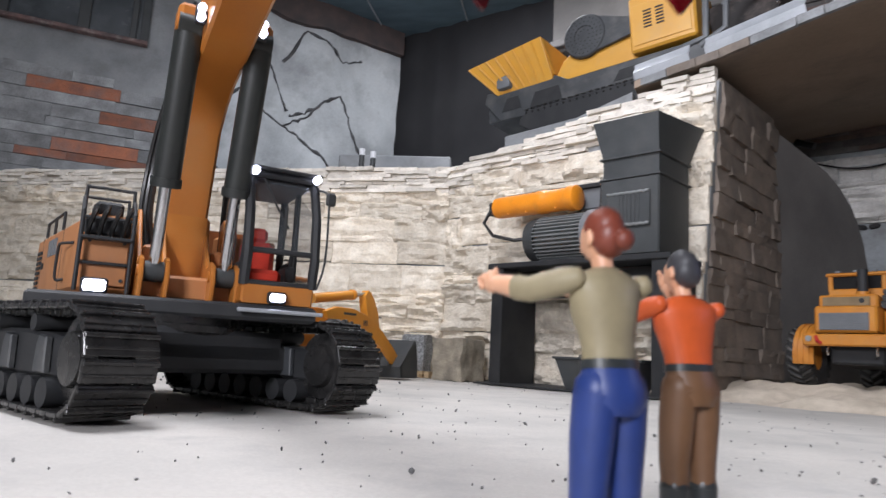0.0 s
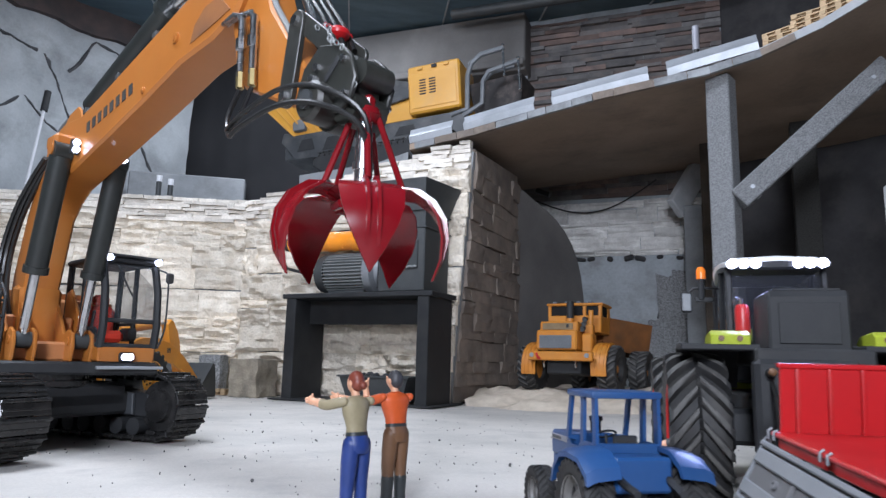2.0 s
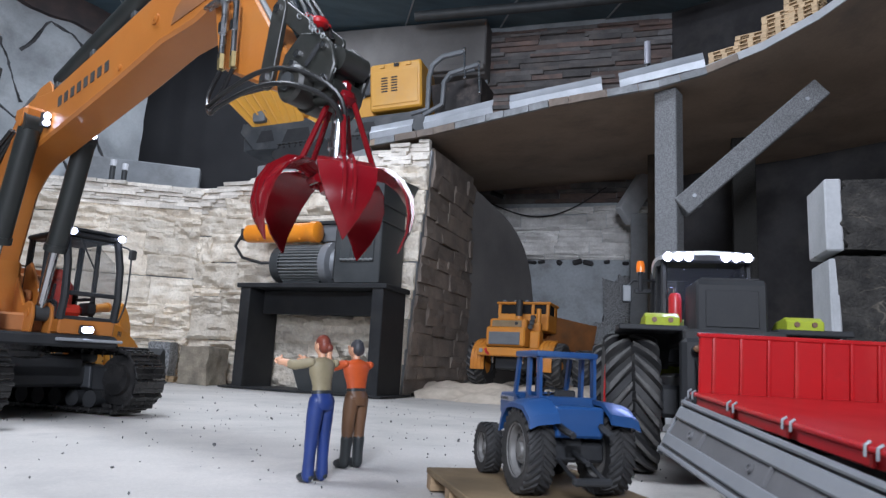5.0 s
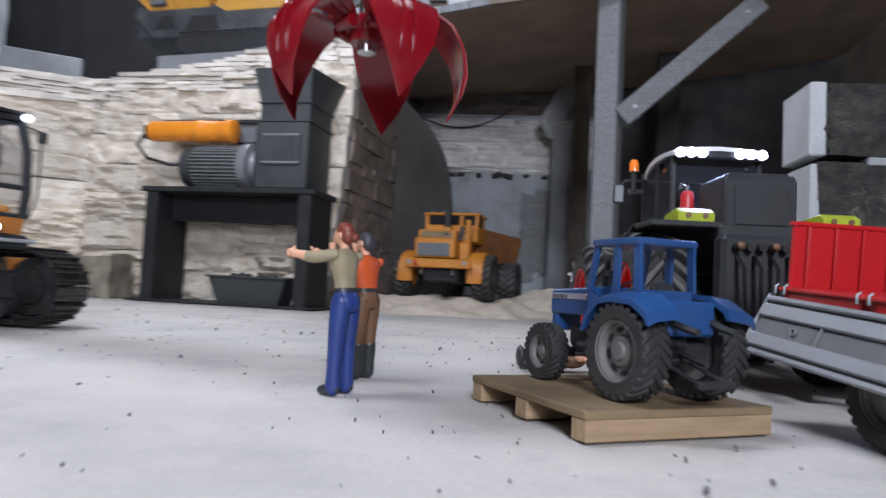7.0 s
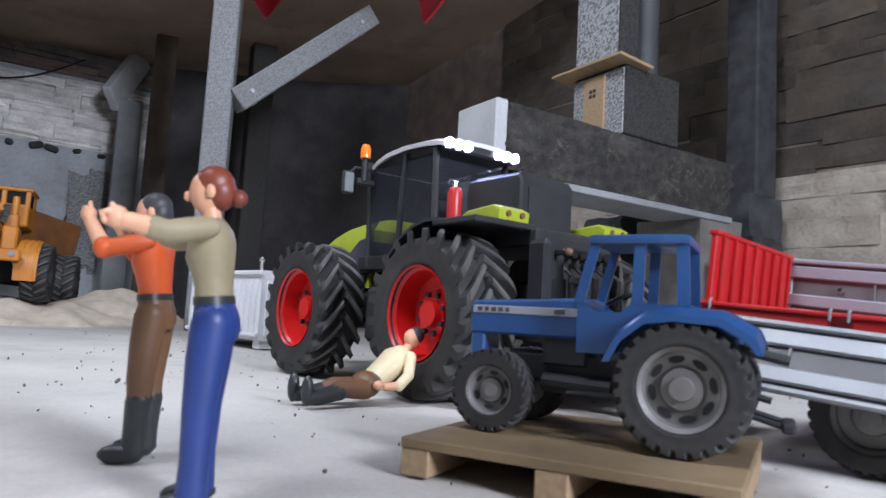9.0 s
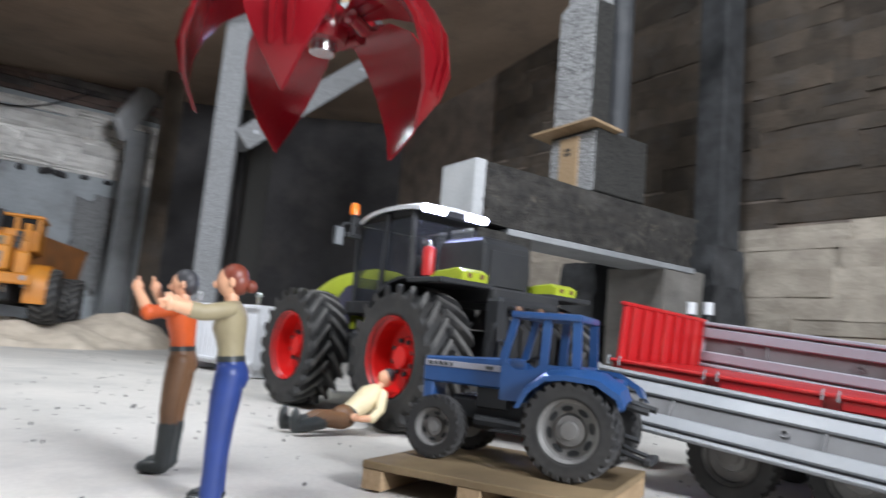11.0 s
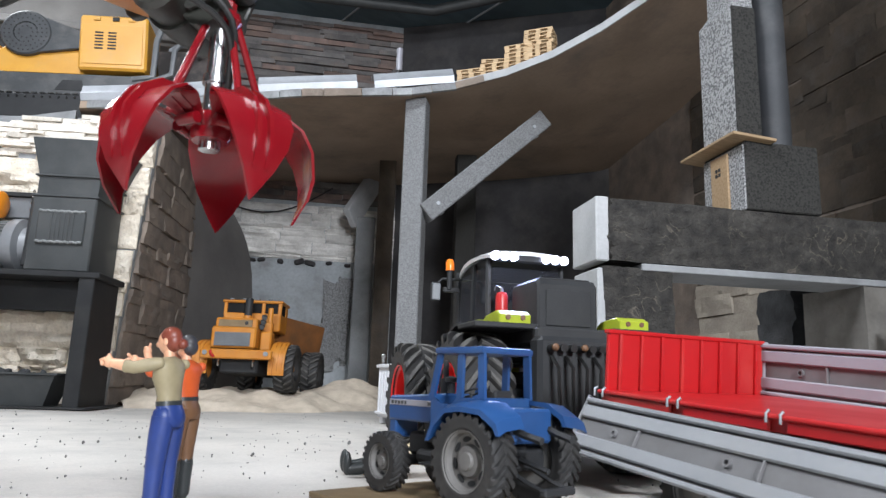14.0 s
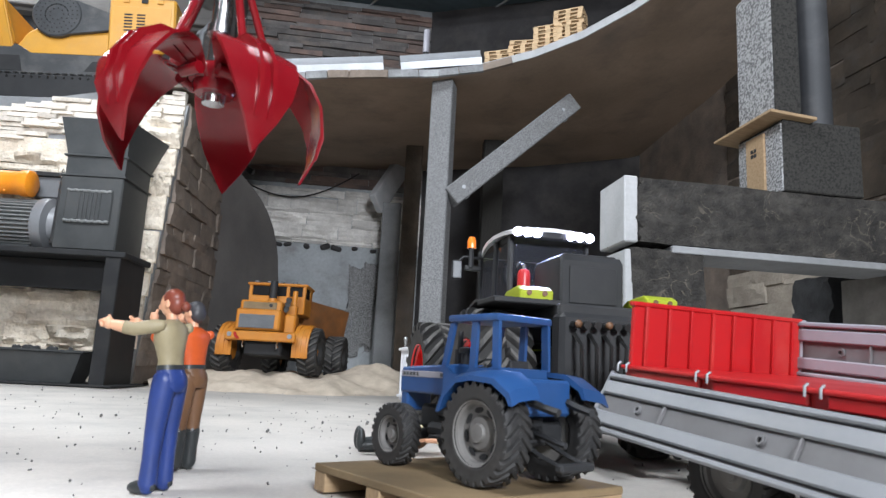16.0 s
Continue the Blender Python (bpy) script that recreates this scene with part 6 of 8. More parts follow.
def track_pose(s):
    """Place and turn of a shoe at the length s round the track."""
    flat, turn = 2 * HALF, math.pi * RAD
    s %= 2 * (flat + turn)
    if s < flat:
        return -HALF + s, 2 * RAD, 0.0
    s -= flat
    if s < turn:
        a = s / RAD
        return HALF + RAD * math.sin(a), RAD + RAD * math.cos(a), a
    s -= turn
    if s < flat:
        return HALF - s, 0.0, math.pi
    a = (s - flat) / RAD
    return -HALF - RAD * math.sin(a), RAD - RAD * math.cos(a), math.pi + a


for s in (1, -1):
    y = s * 0.118
    g = Geo()
    g.prism([(-0.115, 0.030), (0.115, 0.030), (0.105, 0.062), (0.02, 0.068), (-0.02, 0.068), (-0.105, 0.062)], y - 0.017, y + 0.017, "y", 0.003)
    for k in range(7):
        g.cyl((-0.09 + k * 0.03, y - 0.024, 0.0195), (-0.09 + k * 0.03, y + 0.024, 0.0195), 0.0115, None, 14)
    for x in (-0.04, 0.045):
        g.cyl((x, y - 0.02, 0.0735), (x, y + 0.02, 0.0735), 0.007, None, 12)
    tk = part("track_frame", g, M_BLACKMETAL, ex, "black track frame with rollers", UC)
    g = Geo()
    g.lathe([(0, -0.021), (0.020, -0.021), (0.022, -0.016), (0.033, -0.014), (0.034, 0.014), (0.022, 0.016), (0.020, 0.021), (0, 0.021)], 24, "y", (HALF, y, RAD + 0.0065))
    part("idler", g, M_TRACK, tk, "worn dark steel idler wheel")
    g = Geo()
    g.lathe([(0, -0.021), (0.020, -0.021), (0.022, -0.012), (0.030, -0.010), (0.030, 0.010), (0.022, 0.012), (0.020, 0.021), (0, 0.021)], 24, "y", (-HALF, y, RAD + 0.0065))
    for k in range(14):
        g.box((0.033, 0, 0), (0.009, 0.016, 0.006), 0.001, Matrix.Translation((-HALF, y, RAD + 0.0065)) @ Matrix.Rotation(k * math.tau / 14, 4, "Y"))
    part("sprocket", g, M_BLACKMETAL, tk)
    for dy in (-0.026, 0.026):
        for k in range(3):
            g = Geo()
            g.prism([(-0.011, 0.034), (0.011, 0.034), (0.009, 0.062), (-0.005, 0.064), (-0.009, 0.056)], y + dy * 0.66, y + dy * 0.90, "y", 0.0012)
            part("step", g, M_CRUSHGREY, tk, "", Matrix.Translation((-0.075 + k * 0.075, 0, 0)))
    total = 2 * (2 * HALF + math.pi * RAD)
    count = 40
    for k in range(count):
        px, pz, a = track_pose(k * total / count)
        ob = new("track_shoe", SHOE)
        ob.parent = tk
        ob.matrix_basis = Matrix.Translation((px, y, pz + 0.0062)) @ Matrix.Rotation(a, 4, "Y")
g = Geo()
g.box((0, 0, 0.060), (0.15, 0.19, 0.034), 0.006)
uc = part("undercarriage", g, M_BLACKMETAL, ex, "black undercarriage frame", UC)
for x in (0.06, -0.06):
    g = Geo()
    g.box((x, 0, 0.050), (0.03, 0.20, 0.03), 0.004)
    part("cross_beam", g, M_BLACKMETAL, uc)
g = Geo()
g.lathe([(0.0, 0.070), (0.075, 0.070), (0.078, 0.073), (0.078, 0.079), (0.072, 0.081), (0.072, 0.088), (0.0, 0.088)], 40, "z")
part("slewing_ring", g, M_TRACK, uc, "dark steel slewing ring")
g = Geo()
g.prism([(-0.205, -0.12), (0.045, -0.125), (0.062, -0.06), (0.085, 0.052), (0.090, 0.128), (-0.205, 0.122), (-0.225, 0.06), (-0.225, -0.06)], 0.087, 0.103, "z", 0.003)
part("turntable_deck", g, M_BLACKMETAL, ex, "black upper deck plate")
# bodywork right of the boom and engine housing
FLANK = pose(0.030, -0.088, 0, 0, 0, 9.87)
g = Geo()
g.prism([(0.030, -0.040), (0.030, -0.088), (-0.196, -0.1273), (-0.206, -0.124), (-0.206, -0.040)], 0.104, 0.176, "z", 0.005)
g.prism([(-0.13, 0.172), (0.024, 0.172), (0.020, 0.181), (-0.02, 0.187), (-0.13, 0.183)], -0.0846, -0.040, "y", 0.004)
body = part("side_housing", g, M_FADED, ex)
g = Geo()
g.prism([(-0.222, 0.104), (-0.10, 0.104), (-0.10, 0.198), (-0.16, 0.202), (-0.212, 0.190)], -0.038, 0.120, "y", 0.006)
part("engine_housing", g, M_FADED, ex)
g = Geo()
g.prism([(-0.10, 0.104), (-0.055, 0.104), (-0.055, 0.185), (-0.10, 0.19)], 0.055, 0.120, "y", 0.003)
part("tank_housing", g, M_FADED, ex)
for k in range(8):
    g = Geo()
    g.prism([(-0.222, 0.114 + k * 0.0058), (-0.204 + k * 0.0012, 0.114 + k * 0.0058), (-0.204 + k * 0.0012, 0.1175 + k * 0.0058), (-0.222, 0.1175 + k * 0.0058)], -0.0016, 0.0, "y")
    part("louvre", g, M_BLACKMETAL, body, "", FLANK)
for k in range(3):
    g = Geo()
    g.box((-0.150 + k * 0.017, -0.0006, 0.157), (0.012, 0.0012, 0.018))
    part("number_bar", g, M_GREY, body, "grey lettering bar", FLANK)
g = Geo()
g.tube(bend([(-0.052, 0.0, 0.118), (-0.054, -0.007, 0.119), (-0.054, -0.007, 0.149), (-0.040, -0.007, 0.152), (-0.020, 0.0, 0.152)]), 0.0015, 6)
part("grab_handle", g, M_BLACKMETAL, body, "", FLANK)
g = Geo()
g.box((-0.185, -0.0008, 0.140), (0.009, 0.0016, 0.007))
part("door_latch", g, M_BLACKMETAL, body, "", FLANK)
for x in (-0.080, -0.196):
    g = Geo()
    g.box((x, 0.0002, 0.140), (0.0012, 0.0008, 0.066))
    part("panel_seam", g, M_DARKGREY, body, "", FLANK)
g = Geo()
g.box((0.034, -0.065, 0.132), (0.010, 0.044, 0.003), 0.0005)
g.box((0.038, -0.065, 0.155), (0.018, 0.044, 0.003), 0.0005)
for y in (-0.087, -0.043):
    g.tube([(0.042, y, 0.105), (0.042, y, 0.180), (0.02, y, 0.196)], 0.0020, 8)
g.tube([(0.042, -0.087, 0.174), (0.042, -0.043, 0.174)], 0.0016, 8)
for x, z in ((0.018, 0.205), (-0.050, 0.207)):
    g.tube(bend([(x, -0.086, 0.176), (x, -0.086, z), (x, -0.082, z + 0.002), (x, -0.048, z + 0.002), (x, -0.044, z), (x, -0.044, 0.176)], 3), 0.0016, 8)
g.tube([(0.018, -0.086, 0.204), (-0.050, -0.086, 0.206)], 0.0015, 8)
part("handrail", g, M_BLACKMETAL, ex, "black tubular handrails and steps")
g = Geo()
g.tube([(-0.110, 0.004, 0.175), (-0.110, 0.004, 0.194), (-0.205, 0.004, 0.192), (-0.205, 0.004, 0.175)], 0.0016, 6)
g.tube([(-0.158, 0.004, 0.175), (-0.158, 0.004, 0.193)], 0.0016, 6)
part("roof_rail", g, M_BLACKMETAL, ex, "", FLANK)
g = Geo()
g.box((-0.01, -0.064, 0.190), (0.022, 0.026, 0.016), 0.003)
part("valve_block", g, M_BLACKMETAL, ex)
g = Geo()
g.cyl((-0.10, -0.070, 0.175), (-0.10, -0.070, 0.206), 0.008, None, 12)
part("exhaust", g, M_BLACKMETAL, ex)
for y in (-0.071, 0.0):
    g = Geo()
    yy, x0 = (y, 0.0) if y else (0.088, 0.036)
    g.box((0.054 + x0, yy, 0.110), (0.006, 0.019 if y else 0.015, 0.0105 if y else 0.008), 0.002)
    wl = part("work_lamp", g, M_LEDWHITE, ex, "glowing white work lamp")
    g = Geo()
    g.box((0.0505 + x0, yy, 0.110), (0.006, 0.023 if y else 0.019, 0.0145 if y else 0.012), 0.002)
    part("lamp_housing", g, M_BLACKMETAL, wl)
# cab left of the boom
g = Geo()
g.prism([(-0.052, 0.104), (0.082, 0.104), (0.084, 0.122), (-0.052, 0.122)], 0.054, 0.126, "y", 0.002)
part("cab_base", g, M_YEL, ex)
g = Geo()
for y in (0.056, 0.124):
    fr = [(0.080, y, 0.122), (0.085, y, 0.150), (0.080, y, 0.195), (0.066, y, 0.229), (0.055, y, 0.234)]
    g.tube(fr, 0.0052, 8)
    g.tube([(-0.048, y, 0.122), (-0.046, y, 0.234)], 0.0045, 8)
    g.tube([(0.012, y, 0.122), (0.008, y, 0.234)], 0.0036, 8)
    g.tube([(-0.048, y, 0.155), (0.010, y, 0.155)], 0.0025, 6)
for z, x in ((0.124, 0.081), (0.156, 0.0848), (0.232, 0.060)):
    g.tube([(x, 0.056, z), (x, 0.124, z)], 0.0030, 8)
g.tube([(-0.048, 0.056, 0.125), (-0.048, 0.124, 0.125)], 0.004, 8)
part("cab_frame", g, M_BLACKMETAL, ex, "black cab frame")
g = Geo()
g.box((0.008, 0.090, 0.237), (0.126, 0.078, 0.008), 0.003)
g.box((0.070, 0.090, 0.241), (0.018, 0.076, 0.003), 0.001)
part("cab_roof", g, M_BLACKMETAL, ex)
g = Geo()
g.prism([(-0.046, 0.122), (0.010, 0.122), (0.010, 0.162), (-0.046, 0.162)], 0.0520, 0.0555, "y")
part("cab_side_panel", g, M_WHITE, ex, "pale cab side panel")
panes = []
for y in (0.0545, 0.1255):
    panes.append(((-0.045, y, 0.157), (0.010, y, 0.157), (0.008, y, 0.231), (-0.044, y, 0.231)))
    panes.append(((0.013, y, 0.124), (0.078, y, 0.124), (0.078, y, 0.195), (0.010, y, 0.231)))
panes.append(((0.0835, 0.060, 0.158), (0.0835, 0.120, 0.158), (0.066, 0.120, 0.230), (0.066, 0.060, 0.230)))
for p in panes:
    g = Geo()
    g.quad(*p)
    gl = part("cab_pane", g, M_GLASS, ex, "tinted cab glass")
    gl.visible_shadow = False
g = Geo()
g.box((0.0, 0.090, 0.137), (0.040, 0.040, 0.016), 0.005)
g.box((-0.020, 0.090, 0.158), (0.013, 0.038, 0.042), 0.006)
g.box((-0.022, 0.090, 0.187), (0.010, 0.022, 0.016), 0.004)
part("driver_seat", g, M_REDSEAT, ex, "orange-red seat cover")
g = Geo()
for y in (0.064, 0.116):
    g.box((0.015, y, 0.140), (0.035, 0.012, 0.018), 0.003)
    g.cyl((0.025, y, 0.148), (0.030, y, 0.170), 0.002, None, 6)
part("control_console", g, M_BLACKMETAL, ex)
for y in (0.058, 0.122):
    g = Geo()
    g.lathe([(0, 0.0050), (0.0028, 0.0046), (0.0042, 0.003), (0.0042, -0.002), (0.0030, -0.004), (0, -0.004)], 16, "x", (0.078, y, 0.2365))
    part("cab_lamp", g, M_LEDWHITE, ex, "glowing white cab lamp")
g = Geo()
g.tube(bend([(0.070, 0.126, 0.228), (0.086, 0.132, 0.222), (0.090, 0.133, 0.205), (0.090, 0.133, 0.150), (0.084, 0.128, 0.122)], 3), 0.0012, 6)
g.box((0.088, 0.135, 0.216), (0.006, 0.010, 0.014), 0.002)
part("mirror", g, M_BLACKMETAL, ex)
# fittings on the side housing and the deck
g = Geo()
g.prism([(0.0305, 0.112), (0.0345, 0.112), (0.0345, 0.158), (0.0305, 0.158)], -0.083, -0.045, "y", 0.0005)
part("tool_hatch", g, M_FADED, body)
g = Geo()
g.box((0.033, -0.065, 0.167), (0.006, 0.040, 0.016), 0.002)
part("step_recess", g, M_BLACKMETAL, body, "dark recess above the step")
for k in range(4):
    g = Geo()
    y = -0.082 + k * 0.010
    g.tube(bend([(0.036, y, 0.158), (0.044, y + 0.002, 0.170 + 0.004 * (k % 2)), (0.034, y + 0.006, 0.184 + 0.003 * (k % 2)), (0.012, y + 0.006, 0.186), (-0.020, y + 0.006, 0.184)]), 0.0022, 7)
    part("pump_hose", g, M_HOSE, ex, "black hydraulic hose")
g = Geo()
g.cyl((-0.045, -0.066, 0.182), (-0.045, -0.066, 0.196), 0.010, None, 16)
g.cyl((-0.045, -0.066, 0.196), (-0.045, -0.066, 0.201), 0.012, None, 16)
part("air_filter", g, M_BLACKMETAL, ex)
for x in (-0.180, -0.145):
    g = Geo()
    g.box((x, -0.080, 0.1775), (0.030, 0.040, 0.005), 0.001)
    part("hatch", g, M_FADED, ex)
g = Geo()
g.box((0.092, 0.092, 0.0965), (0.006, 0.084, 0.004), 0.001)
part("front_step", g, M_GALV, ex, "pale grey step bar")
g = Geo()
g.tube([(0.085, 0.066, 0.228), (0.089, 0.080, 0.200), (0.086, 0.094, 0.180)], 0.0012, 6)
g.box((0.0885, 0.090, 0.186), (0.002, 0.003, 0.03), 0.0005)
part("wiper", g, M_BLACKMETAL, ex)
for x, z in ((0.0345, 0.117), (0.0345, 0.153)):
    for y in (-0.079, -0.049):
        g = Geo()
        g.cyl((x, y, z), (x + 0.0015, y, z), 0.0018, None, 6)
        part("bolt", g, M_DARKGREY, body)
# boom
BY = 0.010
BOOM = [(-0.045, 0.112), (-0.008, 0.118), (-0.010, 0.190), (0.020, 0.284), (0.045, 0.306), (0.070, 0.318), (0.124, 0.330), (0.218, 0.350), (0.300, 0.368), (0.381, 0.388), (0.440, 0.393), (0.480, 0.405), (0.500, 0.430),
        (0.498, 0.452), (0.480, 0.464), (0.450, 0.465), (0.359, 0.446), (0.236, 0.418), (0.132, 0.395), (0.075, 0.398), (0.050, 0.392), (0.020, 0.372), (-0.005, 0.345), (-0.032, 0.290), (-0.060, 0.215), (-0.070, 0.140), (-0.062, 0.118)]
g = Geo()
g.prism(BOOM, BY - 0.0215, BY + 0.0215, "y", 0.003)
boom = part("boom", g, M_YEL, ex, "orange-yellow boom")
g = Geo()
g.prism([(-0.050, 0.108), (0.0, 0.112), (-0.004, 0.160), (-0.008, 0.196), (-0.045, 0.200), (-0.062, 0.150)], BY - 0.025, BY + 0.025, "y", 0.004)
part("boom_foot", g, M_YEL, boom)
for k in range(8):
    t = k / 7
    for s in (1, -1):
        g = Geo()
        g.box((0, 0, 0), (0.0085, 0.0008, 0.0125), 0, Matrix.Translation((0.160 + 0.113 * t, BY + s * 0.0219, 0.374 + 0.0155 * t)) @ Matrix.Rotation(-0.19, 4, "Y"))
        part("lettering_bar", g, M_DARKGREY, boom, "dark lettering bar")
for s in (1, -1):
    for x, z, r in ((0.370, 0.416, 0.0058), (0.305, 0.380, 0.0036), (0.085, 0.372, 0.008)):
        g = Geo()
        g.cyl((x, BY + s * 0.0210, z), (x, BY + s * 0.0237, z), r, None, 16)
        g.cyl((x, BY + s * 0.0230, z), (x, BY + s * 0.0245, z), r * 0.45, None, 10)
        part("pin_cap", g, M_YEL, boom)
    g = Geo()
    g.prism([(0.402, 0.400), (0.455, 0.407), (0.472, 0.410), (0.450, 0.430), (0.425, 0.428), (0.408, 0.416)], BY + s * 0.0213, BY + s * 0.0223, "y")
    # Flat plate; its darker orange-brown paints the shade of a recess.
    part("boom_recess", g, M_RUSTBODY, boom, "darker orange plate, a recess's shade put into its colour")
    g = Geo()
    for dz in (-0.0042, 0.0042):
        g.lathe([(0, -0.003), (0.0034, -0.003), (0.0037, 0.002), (0.0028, 0.0035), (0, 0.0035)], 14, "x", (0.146, BY + s * 0.0275, 0.352 + dz))
    lamp = part("boom_lamp", g, M_LEDWHITE, boom, "glowing white twin boom lamp")
    g = Geo()
    g.box((0.1405, BY + s * 0.0275, 0.352), (0.006, 0.0095, 0.0180), 0.001)
    g.box((0.138, BY + s * 0.022, 0.352), (0.008, 0.010, 0.008), 0.001)
    part("lamp_housing", g, M_BLACKMETAL, lamp)
for dy in (-0.014, -0.007, 0.002, 0.011):
    g = Geo()
    g.tube(bend([(-0.075, BY + dy, 0.16), (-0.066, BY + dy, 0.24), (-0.028, BY + dy, 0.32), (0.012, BY + dy, 0.382), (0.050, BY + dy, 0.404), (0.10, BY + dy, 0.406), (0.15, BY + dy, 0.4035), (0.28, BY + dy, 0.4325), (0.40, BY + dy, 0.460), (0.455, BY + dy, 0.472), (0.49, BY + dy, 0.468)]), 0.0027, 7)
    part("hydraulic_line", g, M_GREY, boom, "grey hydraulic line")
for x, z in ((0.13, 0.398), (0.22, 0.4165), (0.31, 0.437), (0.40, 0.457)):
    g = Geo()
    g.box((0, 0, 0.004), (0.009, 0.037, 0.008), 0.001, Matrix.Translation((x, BY, z)) @ Matrix.Rotation(-0.22, 4, "Y"))
    g.cyl((x, BY - 0.003, z + 0.006), (x, BY - 0.003, z + 0.011), 0.0025, None, 8)
    part("line_clamp", g, M_DARKGREY, boom)
# hoses looping beside the boom's foot
for k in range(5):
    g = Geo()
    y = BY - 0.028 - 0.004 * (k % 3)
    g.tube(bend([(-0.020, y, 0.150), (-0.034 - 0.006 * k, y - 0.006, 0.195), (-0.040 - 0.007 * k, y - 0.004, 0.245), (-0.022 - 0.007 * k, y, 0.295), (0.004 - 0.004 * k, y + 0.006, 0.335), (0.030, y + 0.010, 0.360)]), 0.0030, 7)
    part("boom_hose", g, M_HOSE, boom, "black hydraulic hose")
for s in (1, -1):
    y = BY + s * 0.0325
    g = Geo()
    g.cyl((0.112, y, 0.345), (0.071, y, 0.214), 0.0125, None, 20)
    g.cyl((0.0715, y, 0.2155), (0.0690, y, 0.2075), 0.0142, None, 20)
    g.cyl((0.112, y - 0.010, 0.350), (0.112, y + 0.010, 0.350), 0.0125, None, 16)
    bc = part("boom_cylinder", g, M_CYLGREEN, ex, "dark green hydraulic cylinder")
    g = Geo()
    g.cyl((0.070, y, 0.210), (0.050, y, 0.132), 0.0056, None, 14)
    part("piston_rod", g, M_STEEL, bc, "bright steel piston rod")
    g = Geo()
    g.cyl((0.049, y - 0.009, 0.128), (0.049, y + 0.009, 0.128), 0.010, None, 16)
    part("rod_eye", g, M_DARKGREY, bc)
    for d in (-1, 1):
        g = Geo()
        g.prism([(-0.045, 0.103), (0.060, 0.103), (0.064, 0.122), (0.060, 0.138), (0.046, 0.143), (0.030, 0.138), (-0.01, 0.180), (-0.03, 0.200), (-0.045, 0.195)], y + d * 0.0115 - 0.0022, y + d * 0.0115 + 0.0022, "y", 0.001)
        mt = part("cylinder_mount", g, M_YEL, ex)
        g = Geo()
        g.cyl((0.049, y + d * 0.0115 - 0.0035, 0.128), (0.049, y + d * 0.0115 + 0.0035, 0.128), 0.0055, None, 14)
        part("mount_pin", g, M_YEL, mt)
g = Geo()
g.cyl((0.108, BY - 0.044, 0.352), (0.108, BY + 0.044, 0.352), 0.0085, None, 16)
g.box((0.104, BY - 0.0305, 0.362), (0.030, 0.026, 0.020), 0.004)
g.box((0.104, BY + 0.0305, 0.362), (0.030, 0.026, 0.020), 0.004)
part("boom_pin", g, M_YEL, boom)
g = Geo()
g.box((-0.01, BY, 0.115), (0.10, 0.088, 0.024), 0.003)
g.box((-0.03, BY - 0.034, 0.135), (0.06, 0.012, 0.05), 0.003)
g.box((-0.03, BY + 0.034, 0.135), (0.06, 0.012, 0.05), 0.003)
part("boom_mount", g, M_FADED, ex)
g = Geo()
g.cyl((0.105, BY, 0.418), (0.300, BY, 0.476), 0.0135, None, 20)
g.cyl((0.296, BY, 0.4770), (0.306, BY, 0.4797), 0.0168, None, 20)
sc = part("stick_cylinder", g, M_CYLGREEN, ex, "dark green stick cylinder")
g = Geo()
g.cyl((0.30, BY, 0.478), (0.480, BY, 0.500), 0.0068, None, 14)
part("piston_rod", g, M_STEEL, sc, "bright steel piston rod")
for s in (1, -1):
    g = Geo()
    g.prism([(0.060, 0.390), (0.128, 0.390), (0.122, 0.404), (0.110, 0.412), (0.084, 0.408)], BY + s * 0.016, BY + s * 0.0195, "y", 0.001)
    part("cylinder_bracket", g, M_YEL, boom)
# stick
STICK = [(0.466, 0.395), (0.478, 0.352), (0.492, 0.334), (0.530, 0.316), (0.565, 0.300), (0.586, 0.292), (0.597, 0.294), (0.596, 0.308), (0.566, 0.344), (0.527, 0.394), (0.506, 0.440), (0.502, 0.486), (0.496, 0.508), (0.480, 0.510), (0.470, 0.495), (0.466, 0.450)]
g = Geo()
g.prism(STICK, BY - 0.015, BY + 0.015, "y", 0.0025)
stick = part("stick", g, M_YEL, ex, "orange-yellow stick")
for y in (BY - 0.020, BY + 0.020):
    g = Geo()
    g.cyl((0.486, y - 0.004, 0.432), (0.486, y + 0.004, 0.432), 0.012, None, 18)
    part("stick_pin", g, M_DARKGREY, stick)
    g = Geo()
    g.cyl((0.490, y - 0.003, 0.498), (0.490, y + 0.003, 0.498), 0.008, None, 14)
    part("rod_pin", g, M_DARKGREY, stick)


def slot_bar(a, b, r):
    """Outline of a bar with round ends between two points."""
    a, b = Vector(a), Vector(b)
    d = (b - a).normalized()
    n = Vector((-d.y, d.x))
    out = []
    for c0, sg in ((a, -1), (b, 1)):
        for k in range(9):
            t = math.pi * k / 8
            p = c0 + n * (r * math.cos(t)) * sg + d * (r * math.sin(t)) * sg
            out.append((p.x, p.y))
    return out


